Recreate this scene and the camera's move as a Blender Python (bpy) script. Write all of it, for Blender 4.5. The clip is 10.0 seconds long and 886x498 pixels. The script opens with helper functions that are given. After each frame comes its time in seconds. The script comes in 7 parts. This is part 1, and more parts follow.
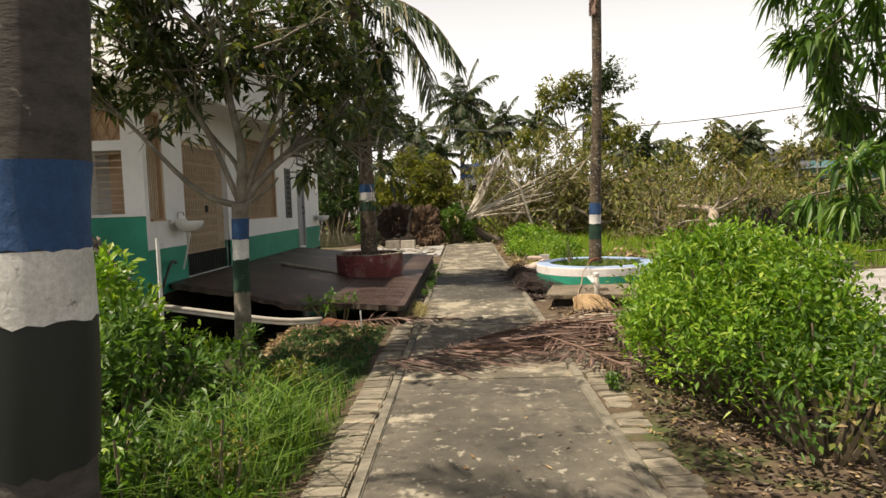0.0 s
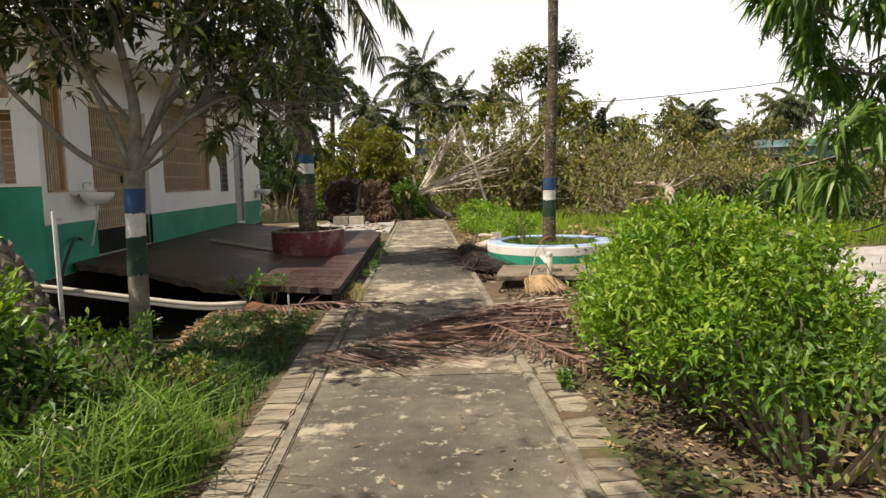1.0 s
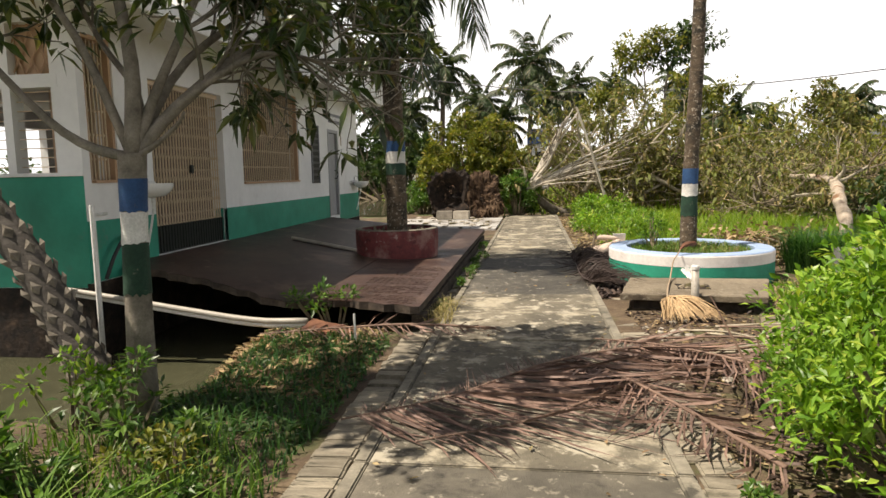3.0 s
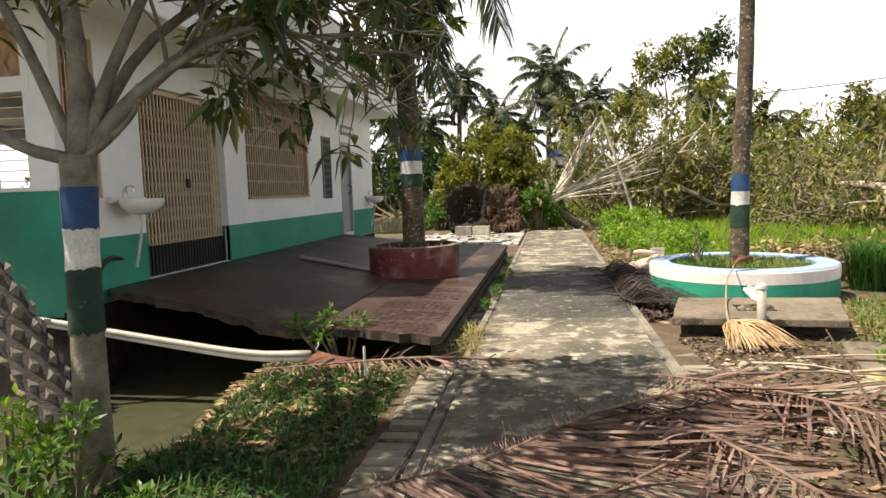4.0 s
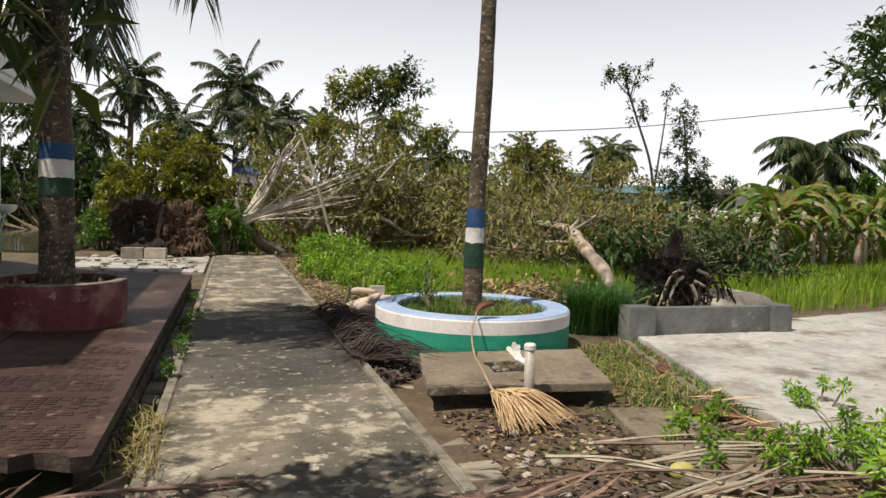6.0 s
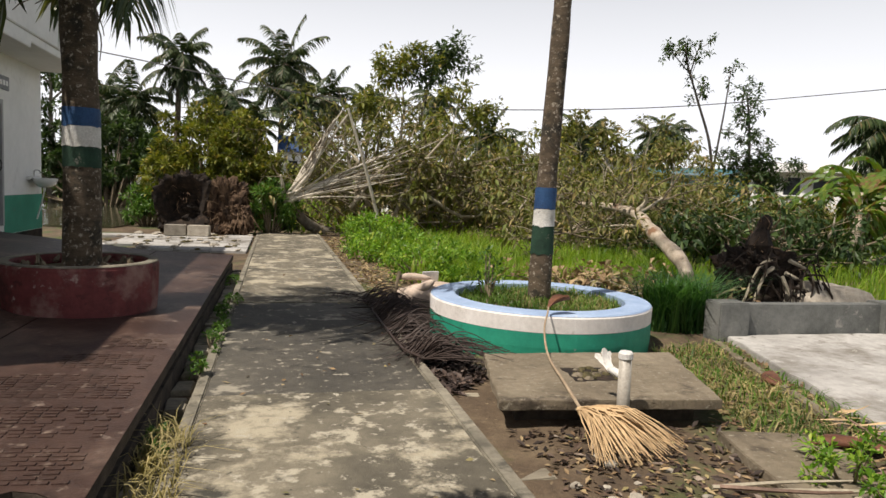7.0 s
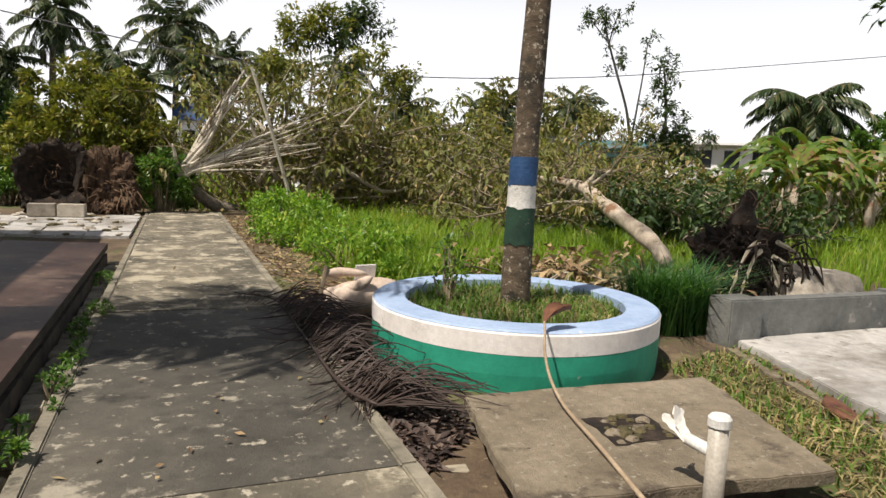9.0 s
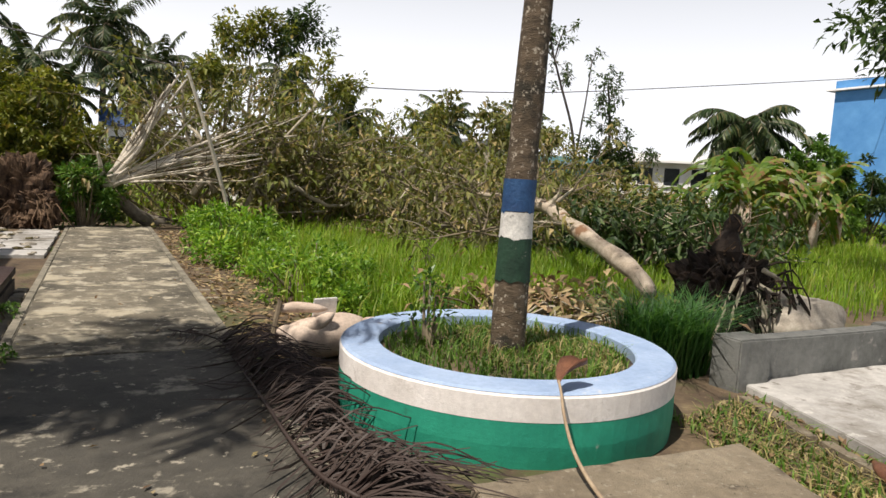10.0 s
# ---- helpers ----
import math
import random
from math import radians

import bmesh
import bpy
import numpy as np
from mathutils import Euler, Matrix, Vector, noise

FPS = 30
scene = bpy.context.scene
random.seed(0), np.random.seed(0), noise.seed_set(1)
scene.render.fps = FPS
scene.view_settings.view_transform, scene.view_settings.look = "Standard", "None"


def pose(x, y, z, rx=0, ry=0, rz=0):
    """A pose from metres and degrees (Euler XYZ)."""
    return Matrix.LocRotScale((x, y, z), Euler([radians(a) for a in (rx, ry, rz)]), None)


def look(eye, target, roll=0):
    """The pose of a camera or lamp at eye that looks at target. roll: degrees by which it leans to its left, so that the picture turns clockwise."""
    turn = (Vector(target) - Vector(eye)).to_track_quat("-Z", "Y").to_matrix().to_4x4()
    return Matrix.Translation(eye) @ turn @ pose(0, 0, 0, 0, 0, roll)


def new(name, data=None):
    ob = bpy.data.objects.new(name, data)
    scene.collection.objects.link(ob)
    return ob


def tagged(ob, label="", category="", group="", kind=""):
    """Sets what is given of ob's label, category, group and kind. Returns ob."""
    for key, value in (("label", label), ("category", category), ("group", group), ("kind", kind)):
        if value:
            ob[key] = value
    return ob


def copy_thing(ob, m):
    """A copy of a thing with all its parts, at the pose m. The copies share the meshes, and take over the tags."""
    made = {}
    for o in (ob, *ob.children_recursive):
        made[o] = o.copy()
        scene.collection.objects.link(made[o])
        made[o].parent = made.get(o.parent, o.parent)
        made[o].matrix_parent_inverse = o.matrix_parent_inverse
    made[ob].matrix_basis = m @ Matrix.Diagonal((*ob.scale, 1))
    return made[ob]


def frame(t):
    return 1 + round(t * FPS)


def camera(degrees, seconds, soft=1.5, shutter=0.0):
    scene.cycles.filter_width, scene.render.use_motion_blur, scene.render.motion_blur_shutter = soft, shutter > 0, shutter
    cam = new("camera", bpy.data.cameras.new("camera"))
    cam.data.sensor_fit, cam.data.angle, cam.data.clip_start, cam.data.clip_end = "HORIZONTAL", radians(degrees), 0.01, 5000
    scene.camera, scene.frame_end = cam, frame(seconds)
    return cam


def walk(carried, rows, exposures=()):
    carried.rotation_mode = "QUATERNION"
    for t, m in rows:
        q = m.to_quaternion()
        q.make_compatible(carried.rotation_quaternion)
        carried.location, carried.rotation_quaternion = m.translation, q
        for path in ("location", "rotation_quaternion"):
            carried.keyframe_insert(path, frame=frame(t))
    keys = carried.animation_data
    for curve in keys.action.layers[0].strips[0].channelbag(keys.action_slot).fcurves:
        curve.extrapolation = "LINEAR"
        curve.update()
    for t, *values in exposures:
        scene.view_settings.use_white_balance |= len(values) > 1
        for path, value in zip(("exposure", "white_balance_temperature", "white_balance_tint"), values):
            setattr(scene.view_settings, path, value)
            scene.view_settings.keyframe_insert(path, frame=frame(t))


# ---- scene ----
cam = camera(67.6, 10.0)
EXPOSURE = [(0, 0.34, 7550), (1, 0.37, 7450), (1.5, 0.55, 7450), (2, 0.66, 7400), (3.5, 0.5, 7300), (4, 0.8, 7200), (4.5, 1.25, 7000), (5, 0.82, 6950), (5.5, 0.15, 6900), (6, 0.08, 6900), (7.5, 0.13, 6900), (8, 0.1, 6900), (9, 0.25, 6900), (9.5, 0.42, 6950), (10, 0.19, 6850)]
PATH = [
    (0, (0.713, 0.268, 1.634), (0.646, 2.262, 1.494), -1.9),
    (0.5, (0.842, 0.658, 1.566), (0.938, 2.646, 1.364), 0.1),
    (1, (0.903, 1.123, 1.573), (0.965, 3.111, 1.359), -1.3),
    (1.5, (1.042, 1.571, 1.516), (0.863, 3.537, 1.196), -3.6),
    (2, (1.122, 2.013, 1.522), (0.932, 3.989, 1.277), 0.6),
    (3.5, (0.847, 3.402, 1.538), (0.502, 5.361, 1.327), -2.6),
    (3.9, (0.782, 3.758, 1.476), (0.347, 5.707, 1.359), -1.5),
    (4, (0.792, 3.901, 1.461), (0.467, 5.866, 1.283), -2.0),
    (4.5, (0.673, 4.338, 1.437), (0.407, 6.3, 1.153), -3.6),
    (5, (0.598, 4.814, 1.475), (0.734, 6.773, 1.093), -0.9),
    (5.5, (0.58, 5.311, 1.496), (1.017, 7.253, 1.304), -0.1),
    (6, (0.491, 5.742, 1.49), (1.102, 7.643, 1.376), 1.8),
    (6.2, (0.485, 5.909, 1.487), (1.052, 7.825, 1.386), 0.9),
    (7.3, (0.575, 6.87, 1.441), (1.043, 8.803, 1.228), 2.5),
    (7.5, (0.609, 7.018, 1.431), (1.09, 8.946, 1.201), 0.8),
    (8, (0.682, 7.53, 1.428), (1.18, 9.459, 1.257), 0.4),
    (8.5, (0.66, 7.95, 1.415), (1.218, 9.856, 1.179), 2.6),
    (9, (0.688, 8.394, 1.427), (1.436, 10.232, 1.181), 2.5),
    (9.5, (0.743, 8.844, 1.446), (1.508, 10.672, 1.177), 3.9),
    (10, (0.719, 9.259, 1.481), (1.636, 11.025, 1.28), 3.4),
]
walk(cam, [(t, look(eye, target, roll)) for t, eye, target, roll in PATH], [(t, ev, k, 13) for t, ev, k in EXPOSURE])

# ---- world, sun ----
SUN_EL, SUN_AZ = radians(60), Vector((-0.92, -0.39, 0)).normalized()
world = bpy.data.worlds.new("world")
scene.world = world
world.use_nodes = True
wn, wl = world.node_tree.nodes, world.node_tree.links
sky = wn.new("ShaderNodeTexSky")
sky.sky_type, sky.sun_disc = "NISHITA", False
sky.sun_elevation, sky.sun_rotation = SUN_EL, math.atan2(SUN_AZ.x, SUN_AZ.y)
sky.air_density, sky.dust_density, sky.ozone_density = 1.0, 3.0, 1.0
haze = wn.new("ShaderNodeMix")
haze.data_type = "RGBA"
haze.inputs[7].default_value = (26.5, 28.0, 30.0, 1)
up = wn.new("ShaderNodeSeparateXYZ")
wl.new(wn.new("ShaderNodeTexCoord").outputs["Generated"], up.inputs[0])
thick = wn.new("ShaderNodeMapRange")
thick.inputs[1].default_value, thick.inputs[2].default_value, thick.inputs[3].default_value, thick.inputs[4].default_value = 0.14, 0.58, 0.85, 0.03
wl.new(up.outputs[2], thick.inputs[0])
wl.new(thick.outputs[0], haze.inputs[0])
wl.new(sky.outputs[0], haze.inputs[6])
wl.new(haze.outputs[2], wn["Background"].inputs[0])
wn["Background"].inputs[1].default_value = 0.041
sun = new("sun", bpy.data.lights.new("sun", "SUN"))
sun.data.energy, sun.data.angle, sun.data.color = 5.0, radians(0.6), (1.0, 0.95, 0.86)
toward = SUN_AZ * math.cos(SUN_EL) + Vector((0, 0, math.sin(SUN_EL)))
sun.matrix_world = look(toward * 60, (0, 0, 0))


# ---- materials ----
def ramp(nt, stops):
    r = nt.nodes.new("ShaderNodeValToRGB")
    el = r.color_ramp.elements
    while len(el) < len(stops):
        el.new(0.5)
    for e, (p, c) in zip(el, stops):
        e.position, e.color = p, (*c, 1)
    return r


def noise_node(nt, coord, scale, detail=6, rough=0.6, stretch=None):
    n = nt.nodes.new("ShaderNodeTexNoise")
    n.inputs["Scale"].default_value, n.inputs["Detail"].default_value, n.inputs["Roughness"].default_value = scale, detail, rough
    if stretch:
        m = nt.nodes.new("ShaderNodeMapping")
        m.inputs["Scale"].default_value = stretch
        nt.links.new(coord, m.inputs[0])
        coord = m.outputs[0]
    nt.links.new(coord, n.inputs["Vector"])
    return n


def mixc(nt, fac, a, b, mode="MIX"):
    m = nt.nodes.new("ShaderNodeMix")
    m.data_type, m.blend_type = "RGBA", mode
    for sock, v in ((m.inputs[0], fac), (m.inputs[6], a), (m.inputs[7], b)):
        if isinstance(v, (int, float)):
            sock.default_value = v
        elif isinstance(v, tuple):
            sock.default_value = (*v, 1)
        else:
            nt.links.new(v, sock)
    return m.outputs[2]


def surf(name, stops, scale=3.0, rough=0.8, bump=0.3, bscale=40.0, stretch=None, spots=None, metal=0.0, vary=0.0, spec=0.4, mottle=0.25):
    """A rough surface: coarse colour noise, fine mottling, optional spots (colour, scale, low, high) and a bump."""
    m = bpy.data.materials.new(name)
    m.use_nodes = True
    nt = m.node_tree
    bsdf = nt.nodes["Principled BSDF"]
    tc = nt.nodes.new("ShaderNodeTexCoord").outputs["Object"]
    if vary:
        info = nt.nodes.new("ShaderNodeObjectInfo")
        sh = nt.nodes.new("ShaderNodeVectorMath")
        sh.operation = "MULTIPLY_ADD"
        sh.inputs[1].default_value = (1, 1, 1)
        comb = nt.nodes.new("ShaderNodeCombineXYZ")
        mul = nt.nodes.new("ShaderNodeMath")
        mul.operation, mul.inputs[1].default_value = "MULTIPLY", 37.0
        nt.links.new(info.outputs["Random"], mul.inputs[0])
        nt.links.new(mul.outputs[0], comb.inputs[0])
        nt.links.new(mul.outputs[0], comb.inputs[1])
        nt.links.new(tc, sh.inputs[0])
        nt.links.new(comb.outputs[0], sh.inputs[2])
        tc = sh.outputs[0]
    col = ramp(nt, stops)
    nt.links.new(noise_node(nt, tc, scale, 8, 0.62, stretch).outputs[0], col.inputs[0])
    out = col.outputs[0]
    fine = ramp(nt, [(0.3, (1 - mottle,) * 3), (0.7, (1 + mottle * 0.6,) * 3)])
    nt.links.new(noise_node(nt, tc, scale * 9, 6, 0.7, stretch).outputs[0], fine.inputs[0])
    out = mixc(nt, 1.0, out, fine.outputs[0], "MULTIPLY")
    for c, s, lo, hi in spots or ():
        mask = ramp(nt, [(lo, (0, 0, 0)), (hi, (1, 1, 1))])
        nt.links.new(noise_node(nt, tc, s, 9, 0.68).outputs[0], mask.inputs[0])
        out = mixc(nt, mask.outputs[0], out, c)
    if vary:
        hsv = nt.nodes.new("ShaderNodeHueSaturation")
        mr = nt.nodes.new("ShaderNodeMapRange")
        mr.inputs[3].default_value, mr.inputs[4].default_value = 1 - vary, 1 + vary
        nt.links.new(info.outputs["Random"], mr.inputs[0])
        nt.links.new(mr.outputs[0], hsv.inputs["Value"])
        nt.links.new(out, hsv.inputs["Color"])
        out = hsv.outputs[0]
    nt.links.new(out, bsdf.inputs["Base Color"])
    bsdf.inputs["Roughness"].default_value, bsdf.inputs["Metallic"].default_value = rough, metal
    bsdf.inputs["Specular IOR Level"].default_value = spec
    if bump:
        b = nt.nodes.new("ShaderNodeBump")
        b.inputs["Strength"].default_value, b.inputs["Distance"].default_value = bump, 0.02
        nt.links.new(noise_node(nt, tc, bscale, 8, 0.65, stretch).outputs[0], b.inputs["Height"])
        nt.links.new(b.outputs[0], bsdf.inputs["Normal"])
    return m


def leafy(name, stops, rough=0.45, thin=0.35, spec=0.4):
    """Leaves: each island takes its own colour from the stops; light passes through in part."""
    m = bpy.data.materials.new(name)
    m.use_nodes = True
    nt = m.node_tree
    bsdf, outp = nt.nodes["Principled BSDF"], nt.nodes["Material Output"]
    geo = nt.nodes.new("ShaderNodeNewGeometry")
    col = ramp(nt, stops)
    nt.links.new(geo.outputs["Random Per Island"], col.inputs[0])
    tc = nt.nodes.new("ShaderNodeTexCoord").outputs["Object"]
    patch = ramp(nt, [(0.3, (0.7, 0.72, 0.7)), (0.7, (1.2, 1.18, 1.1))])
    nt.links.new(noise_node(nt, tc, 1.3, 3).outputs[0], patch.inputs[0])
    c = mixc(nt, 1.0, col.outputs[0], patch.outputs[0], "MULTIPLY")
    nt.links.new(c, bsdf.inputs["Base Color"])
    bsdf.inputs["Roughness"].default_value = rough
    bsdf.inputs["Specular IOR Level"].default_value = spec
    tr = nt.nodes.new("ShaderNodeBsdfTranslucent")
    nt.links.new(mixc(nt, 1.0, c, (1.3, 1.35, 0.6), "MULTIPLY"), tr.inputs[0])
    ms = nt.nodes.new("ShaderNodeMixShader")
    ms.inputs[0].default_value = thin
    nt.links.new(bsdf.outputs[0], ms.inputs[1])
    nt.links.new(tr.outputs[0], ms.inputs[2])
    nt.links.new(ms.outputs[0], outp.inputs[0])
    return m


def metal_paint(name, c, rough=0.5):
    return surf(name, [(0.3, tuple(v * 0.8 for v in c)), (0.7, c)], 5, rough, 0.1, 60, mottle=0.1)


M_PATH = surf("weathered_concrete", [(0.3, (0.05, 0.046, 0.036)), (0.48, (0.115, 0.103, 0.078)), (0.66, (0.22, 0.195, 0.145))], 0.8, 0.88, 0.45, 60,
              spots=[((0.38, 0.34, 0.255), 1.3, 0.52, 0.6), ((0.4, 0.365, 0.285), 3.4, 0.55, 0.61), ((0.4, 0.37, 0.3), 9.0, 0.58, 0.64), ((0.05, 0.047, 0.038), 1.6, 0.57, 0.66), ((0.045, 0.042, 0.034), 13.0, 0.62, 0.68)])
M_PATHDAMP = surf("damp_concrete", [(0.3, (0.05, 0.046, 0.037)), (0.48, (0.108, 0.098, 0.078)), (0.66, (0.19, 0.17, 0.132))], 0.8, 0.8, 0.45, 60,
                  spots=[((0.36, 0.325, 0.25), 1.5, 0.57, 0.63), ((0.36, 0.33, 0.26), 9.0, 0.58, 0.64), ((0.03, 0.028, 0.024), 1.9, 0.56, 0.66)])
# wet tone, with the palm crown's shade put into the colour
M_PATHWETSHADE = surf("wet_shaded_concrete", [(0.3, (0.03, 0.028, 0.024)), (0.48, (0.068, 0.063, 0.052)), (0.66, (0.13, 0.118, 0.095))], 0.8, 0.7, 0.45, 60,
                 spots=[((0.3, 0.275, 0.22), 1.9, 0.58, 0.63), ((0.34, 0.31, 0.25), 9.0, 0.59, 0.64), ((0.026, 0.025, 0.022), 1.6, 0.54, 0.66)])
M_EDGE = surf("pale_edge_mortar", [(0.3, (0.1, 0.092, 0.072)), (0.7, (0.33, 0.3, 0.235))], 2.5, 0.9, 0.4, 60, spots=[((0.07, 0.065, 0.052), 3, 0.54, 0.62)])
M_BRICK = surf("old_kerb_brick", [(0.3, (0.16, 0.14, 0.105)), (0.7, (0.36, 0.32, 0.245))], 7, 0.92, 0.5, 50, spots=[((0.06, 0.058, 0.04), 5, 0.56, 0.66), ((0.3, 0.17, 0.11), 3, 0.62, 0.7)], vary=0.3)
M_SLAB = surf("stained_concrete", [(0.3, (0.12, 0.097, 0.068)), (0.5, (0.2, 0.165, 0.117)), (0.7, (0.28, 0.237, 0.172))], 1.6, 0.92, 0.7, 60, spots=[((0.07, 0.055, 0.04), 3, 0.57, 0.68), ((0.29, 0.26, 0.2), 22, 0.58, 0.64), ((0.06, 0.05, 0.035), 30, 0.62, 0.68)])
M_LOWWALL = surf("damp_cement_render", [(0.3, (0.1, 0.105, 0.1)), (0.7, (0.21, 0.215, 0.205))], 1.6, 0.9, 0.4, 45, spots=[((0.06, 0.06, 0.05), 2.2, 0.55, 0.66), ((0.28, 0.27, 0.25), 6, 0.62, 0.7)])
M_MOSS = surf("mossy_rubble", [(0.3, (0.035, 0.032, 0.014)), (0.7, (0.15, 0.125, 0.06))], 14, 0.95, 0.9, 40)
M_PAD = surf("pale_cement", [(0.3, (0.3, 0.29, 0.275)), (0.7, (0.5, 0.49, 0.47))], 1.0, 0.85, 0.2, 40, spots=[((0.17, 0.155, 0.13), 0.9, 0.5, 0.62), ((0.1, 0.085, 0.065), 4.0, 0.59, 0.68), ((0.55, 0.54, 0.5), 7, 0.6, 0.68)])
M_DECK = surf("red_oxide_floor", [(0.3, (0.024, 0.012, 0.009)), (0.5, (0.055, 0.03, 0.023)), (0.7, (0.1, 0.06, 0.045))], 1.1, 0.5, 0.35, 45, spots=[((0.17, 0.115, 0.088), 0.8, 0.52, 0.66), ((0.03, 0.017, 0.013), 2.2, 0.54, 0.64), ((0.2, 0.15, 0.12), 9.0, 0.6, 0.67)])
# broken concrete, darkened to carry the shade of faces turned from the sun
M_SHADESIDE = surf("shade_dark_broken_concrete", [(0.3, (0.02, 0.016, 0.013)), (0.7, (0.085, 0.065, 0.05))], 6, 0.95, 0.8, 25)
M_REDPAINT = surf("faded_maroon_paint", [(0.3, (0.1, 0.02, 0.022)), (0.7, (0.2, 0.045, 0.045))], 2.5, 0.7, 0.25, 50, spots=[((0.26, 0.15, 0.13), 2.2, 0.52, 0.66), ((0.08, 0.02, 0.02), 3.4, 0.54, 0.6), ((0.36, 0.27, 0.24), 8, 0.62, 0.68)])
M_WHITE = surf("white_limewash", [(0.3, (0.7, 0.71, 0.7)), (0.7, (0.82, 0.82, 0.81))], 0.8, 0.85, 0.05, 30, spots=[((0.56, 0.56, 0.54), 1.1, 0.6, 0.75)], mottle=0.05)
M_RINGWHITE = surf("chalky_white_paint", [(0.3, (0.68, 0.64, 0.61)), (0.7, (0.84, 0.81, 0.79))], 3, 0.85, 0.2, 50, spots=[((0.45, 0.42, 0.38), 4, 0.6, 0.72)], mottle=0.12)
M_TEAL = surf("teal_green_paint", [(0.3, (0.008, 0.2, 0.135)), (0.7, (0.02, 0.3, 0.205))], 2, 0.6, 0.12, 60, spots=[((0.06, 0.2, 0.15), 3, 0.6, 0.72)], mottle=0.05)
M_RINGTEAL = surf("worn_teal_paint", [(0.3, (0.008, 0.21, 0.14)), (0.7, (0.02, 0.32, 0.21))], 3, 0.6, 0.2, 60, spots=[((0.35, 0.42, 0.37), 7, 0.66, 0.72), ((0.02, 0.14, 0.09), 5, 0.6, 0.7)], mottle=0.12)
M_RINGBLUE = surf("pale_blue_paint", [(0.3, (0.24, 0.34, 0.52)), (0.7, (0.36, 0.47, 0.65))], 3, 0.75, 0.2, 50, spots=[((0.58, 0.58, 0.58), 6, 0.62, 0.7)], mottle=0.12)
M_BLUE = surf("blue_band_paint", [(0.3, (0.012, 0.045, 0.13)), (0.7, (0.022, 0.085, 0.21))], 7, 0.7, 0.5, 30, spots=[((0.1, 0.1, 0.09), 9, 0.66, 0.72)])
M_BANDWHITE = surf("white_band_paint", [(0.3, (0.5, 0.49, 0.46)), (0.7, (0.72, 0.71, 0.68))], 7, 0.8, 0.5, 30, spots=[((0.12, 0.11, 0.1), 12, 0.62, 0.68)])
M_BANDGREEN = surf("dark_green_band_paint", [(0.3, (0.008, 0.03, 0.018)), (0.7, (0.018, 0.06, 0.035))], 7, 0.8, 0.5, 30, spots=[((0.25, 0.24, 0.2), 11, 0.63, 0.7)])
M_PALMBARK = surf("palm_bark", [(0.3, (0.05, 0.037, 0.024)), (0.7, (0.15, 0.112, 0.076))], 6, 0.92, 0.7, 30, (1, 1, 3), spots=[((0.03, 0.027, 0.02), 5, 0.5, 0.62), ((0.36, 0.32, 0.26), 26, 0.57, 0.62)])
M_DARKBARK = surf("wet_palm_bark", [(0.3, (0.035, 0.031, 0.027)), (0.7, (0.11, 0.098, 0.085))], 6, 0.9, 0.7, 25, (1, 1, 2.5), spots=[((0.28, 0.26, 0.23), 10, 0.64, 0.7)])
M_BARK = surf("grey_brown_bark", [(0.3, (0.11, 0.095, 0.075)), (0.7, (0.27, 0.24, 0.195))], 9, 0.9, 0.6, 35)
M_PALEBARK = surf("stripped_pale_wood", [(0.3, (0.28, 0.225, 0.17)), (0.7, (0.52, 0.45, 0.36))], 5, 0.85, 0.6, 30, spots=[((0.2, 0.11, 0.06), 2.6, 0.54, 0.62), ((0.09, 0.07, 0.05), 7, 0.6, 0.67)])
M_BLEACHED = surf("bleached_branch_wood", [(0.3, (0.42, 0.38, 0.31)), (0.7, (0.66, 0.61, 0.52))], 3, 0.8, 0.2, 30, spots=[((0.2, 0.16, 0.11), 5, 0.6, 0.68)])
M_TWIG = surf("dead_twig_wood", [(0.3, (0.09, 0.07, 0.047)), (0.7, (0.27, 0.22, 0.15))], 4, 0.9, 0.2, 30)
M_PALETWIG = surf("bleached_twig_wood", [(0.3, (0.26, 0.225, 0.165)), (0.7, (0.5, 0.45, 0.35))], 4, 0.85, 0.2, 30)
# torn root soil; its near-black also paints the shade of voids
M_SOILSHADE = surf("root_soil_and_void_shade", [(0.38, (0.008, 0.006, 0.005)), (0.58, (0.03, 0.02, 0.014)), (0.8, (0.11, 0.072, 0.046))], 6, 0.95, 1.0, 14)
M_ROOTSOIL = surf("matted_root_earth", [(0.36, (0.02, 0.013, 0.009)), (0.52, (0.09, 0.055, 0.034)), (0.7, (0.22, 0.145, 0.09))], 7, 0.95, 1.0, 18, (1, 1, 0.4))
M_ROOTFIB = surf("root_fibres", [(0.3, (0.08, 0.05, 0.03)), (0.7, (0.24, 0.155, 0.095))], 5, 0.9, 0.2, 30)
M_CREAM = metal_paint("cream_grille_paint", (0.66, 0.52, 0.36))
M_TANWALL = surf("tan_inner_wall", [(0.3, (0.42, 0.27, 0.17)), (0.7, (0.52, 0.35, 0.23))], 2, 0.85, 0.1, 50, mottle=0.05)
M_BLACK = metal_paint("black_sheet_paint", (0.011, 0.016, 0.014), 0.55)
M_GREYDOOR = metal_paint("grey_door_paint", (0.36, 0.37, 0.38))
M_DARKPANEL = surf("dark_notice_board", [(0.3, (0.02, 0.022, 0.025)), (0.7, (0.07, 0.07, 0.075))], 8, 0.4, 0.1, 50)
M_CERAMIC = surf("white_glazed_ceramic", [(0.3, (0.68, 0.68, 0.66)), (0.7, (0.78, 0.78, 0.77))], 4, 0.18, 0.0, 30, mottle=0.05)
M_CHROME = surf("dull_chrome", [(0.3, (0.5, 0.5, 0.5)), (0.7, (0.7, 0.7, 0.7))], 6, 0.25, 0.0, 30, metal=1.0)
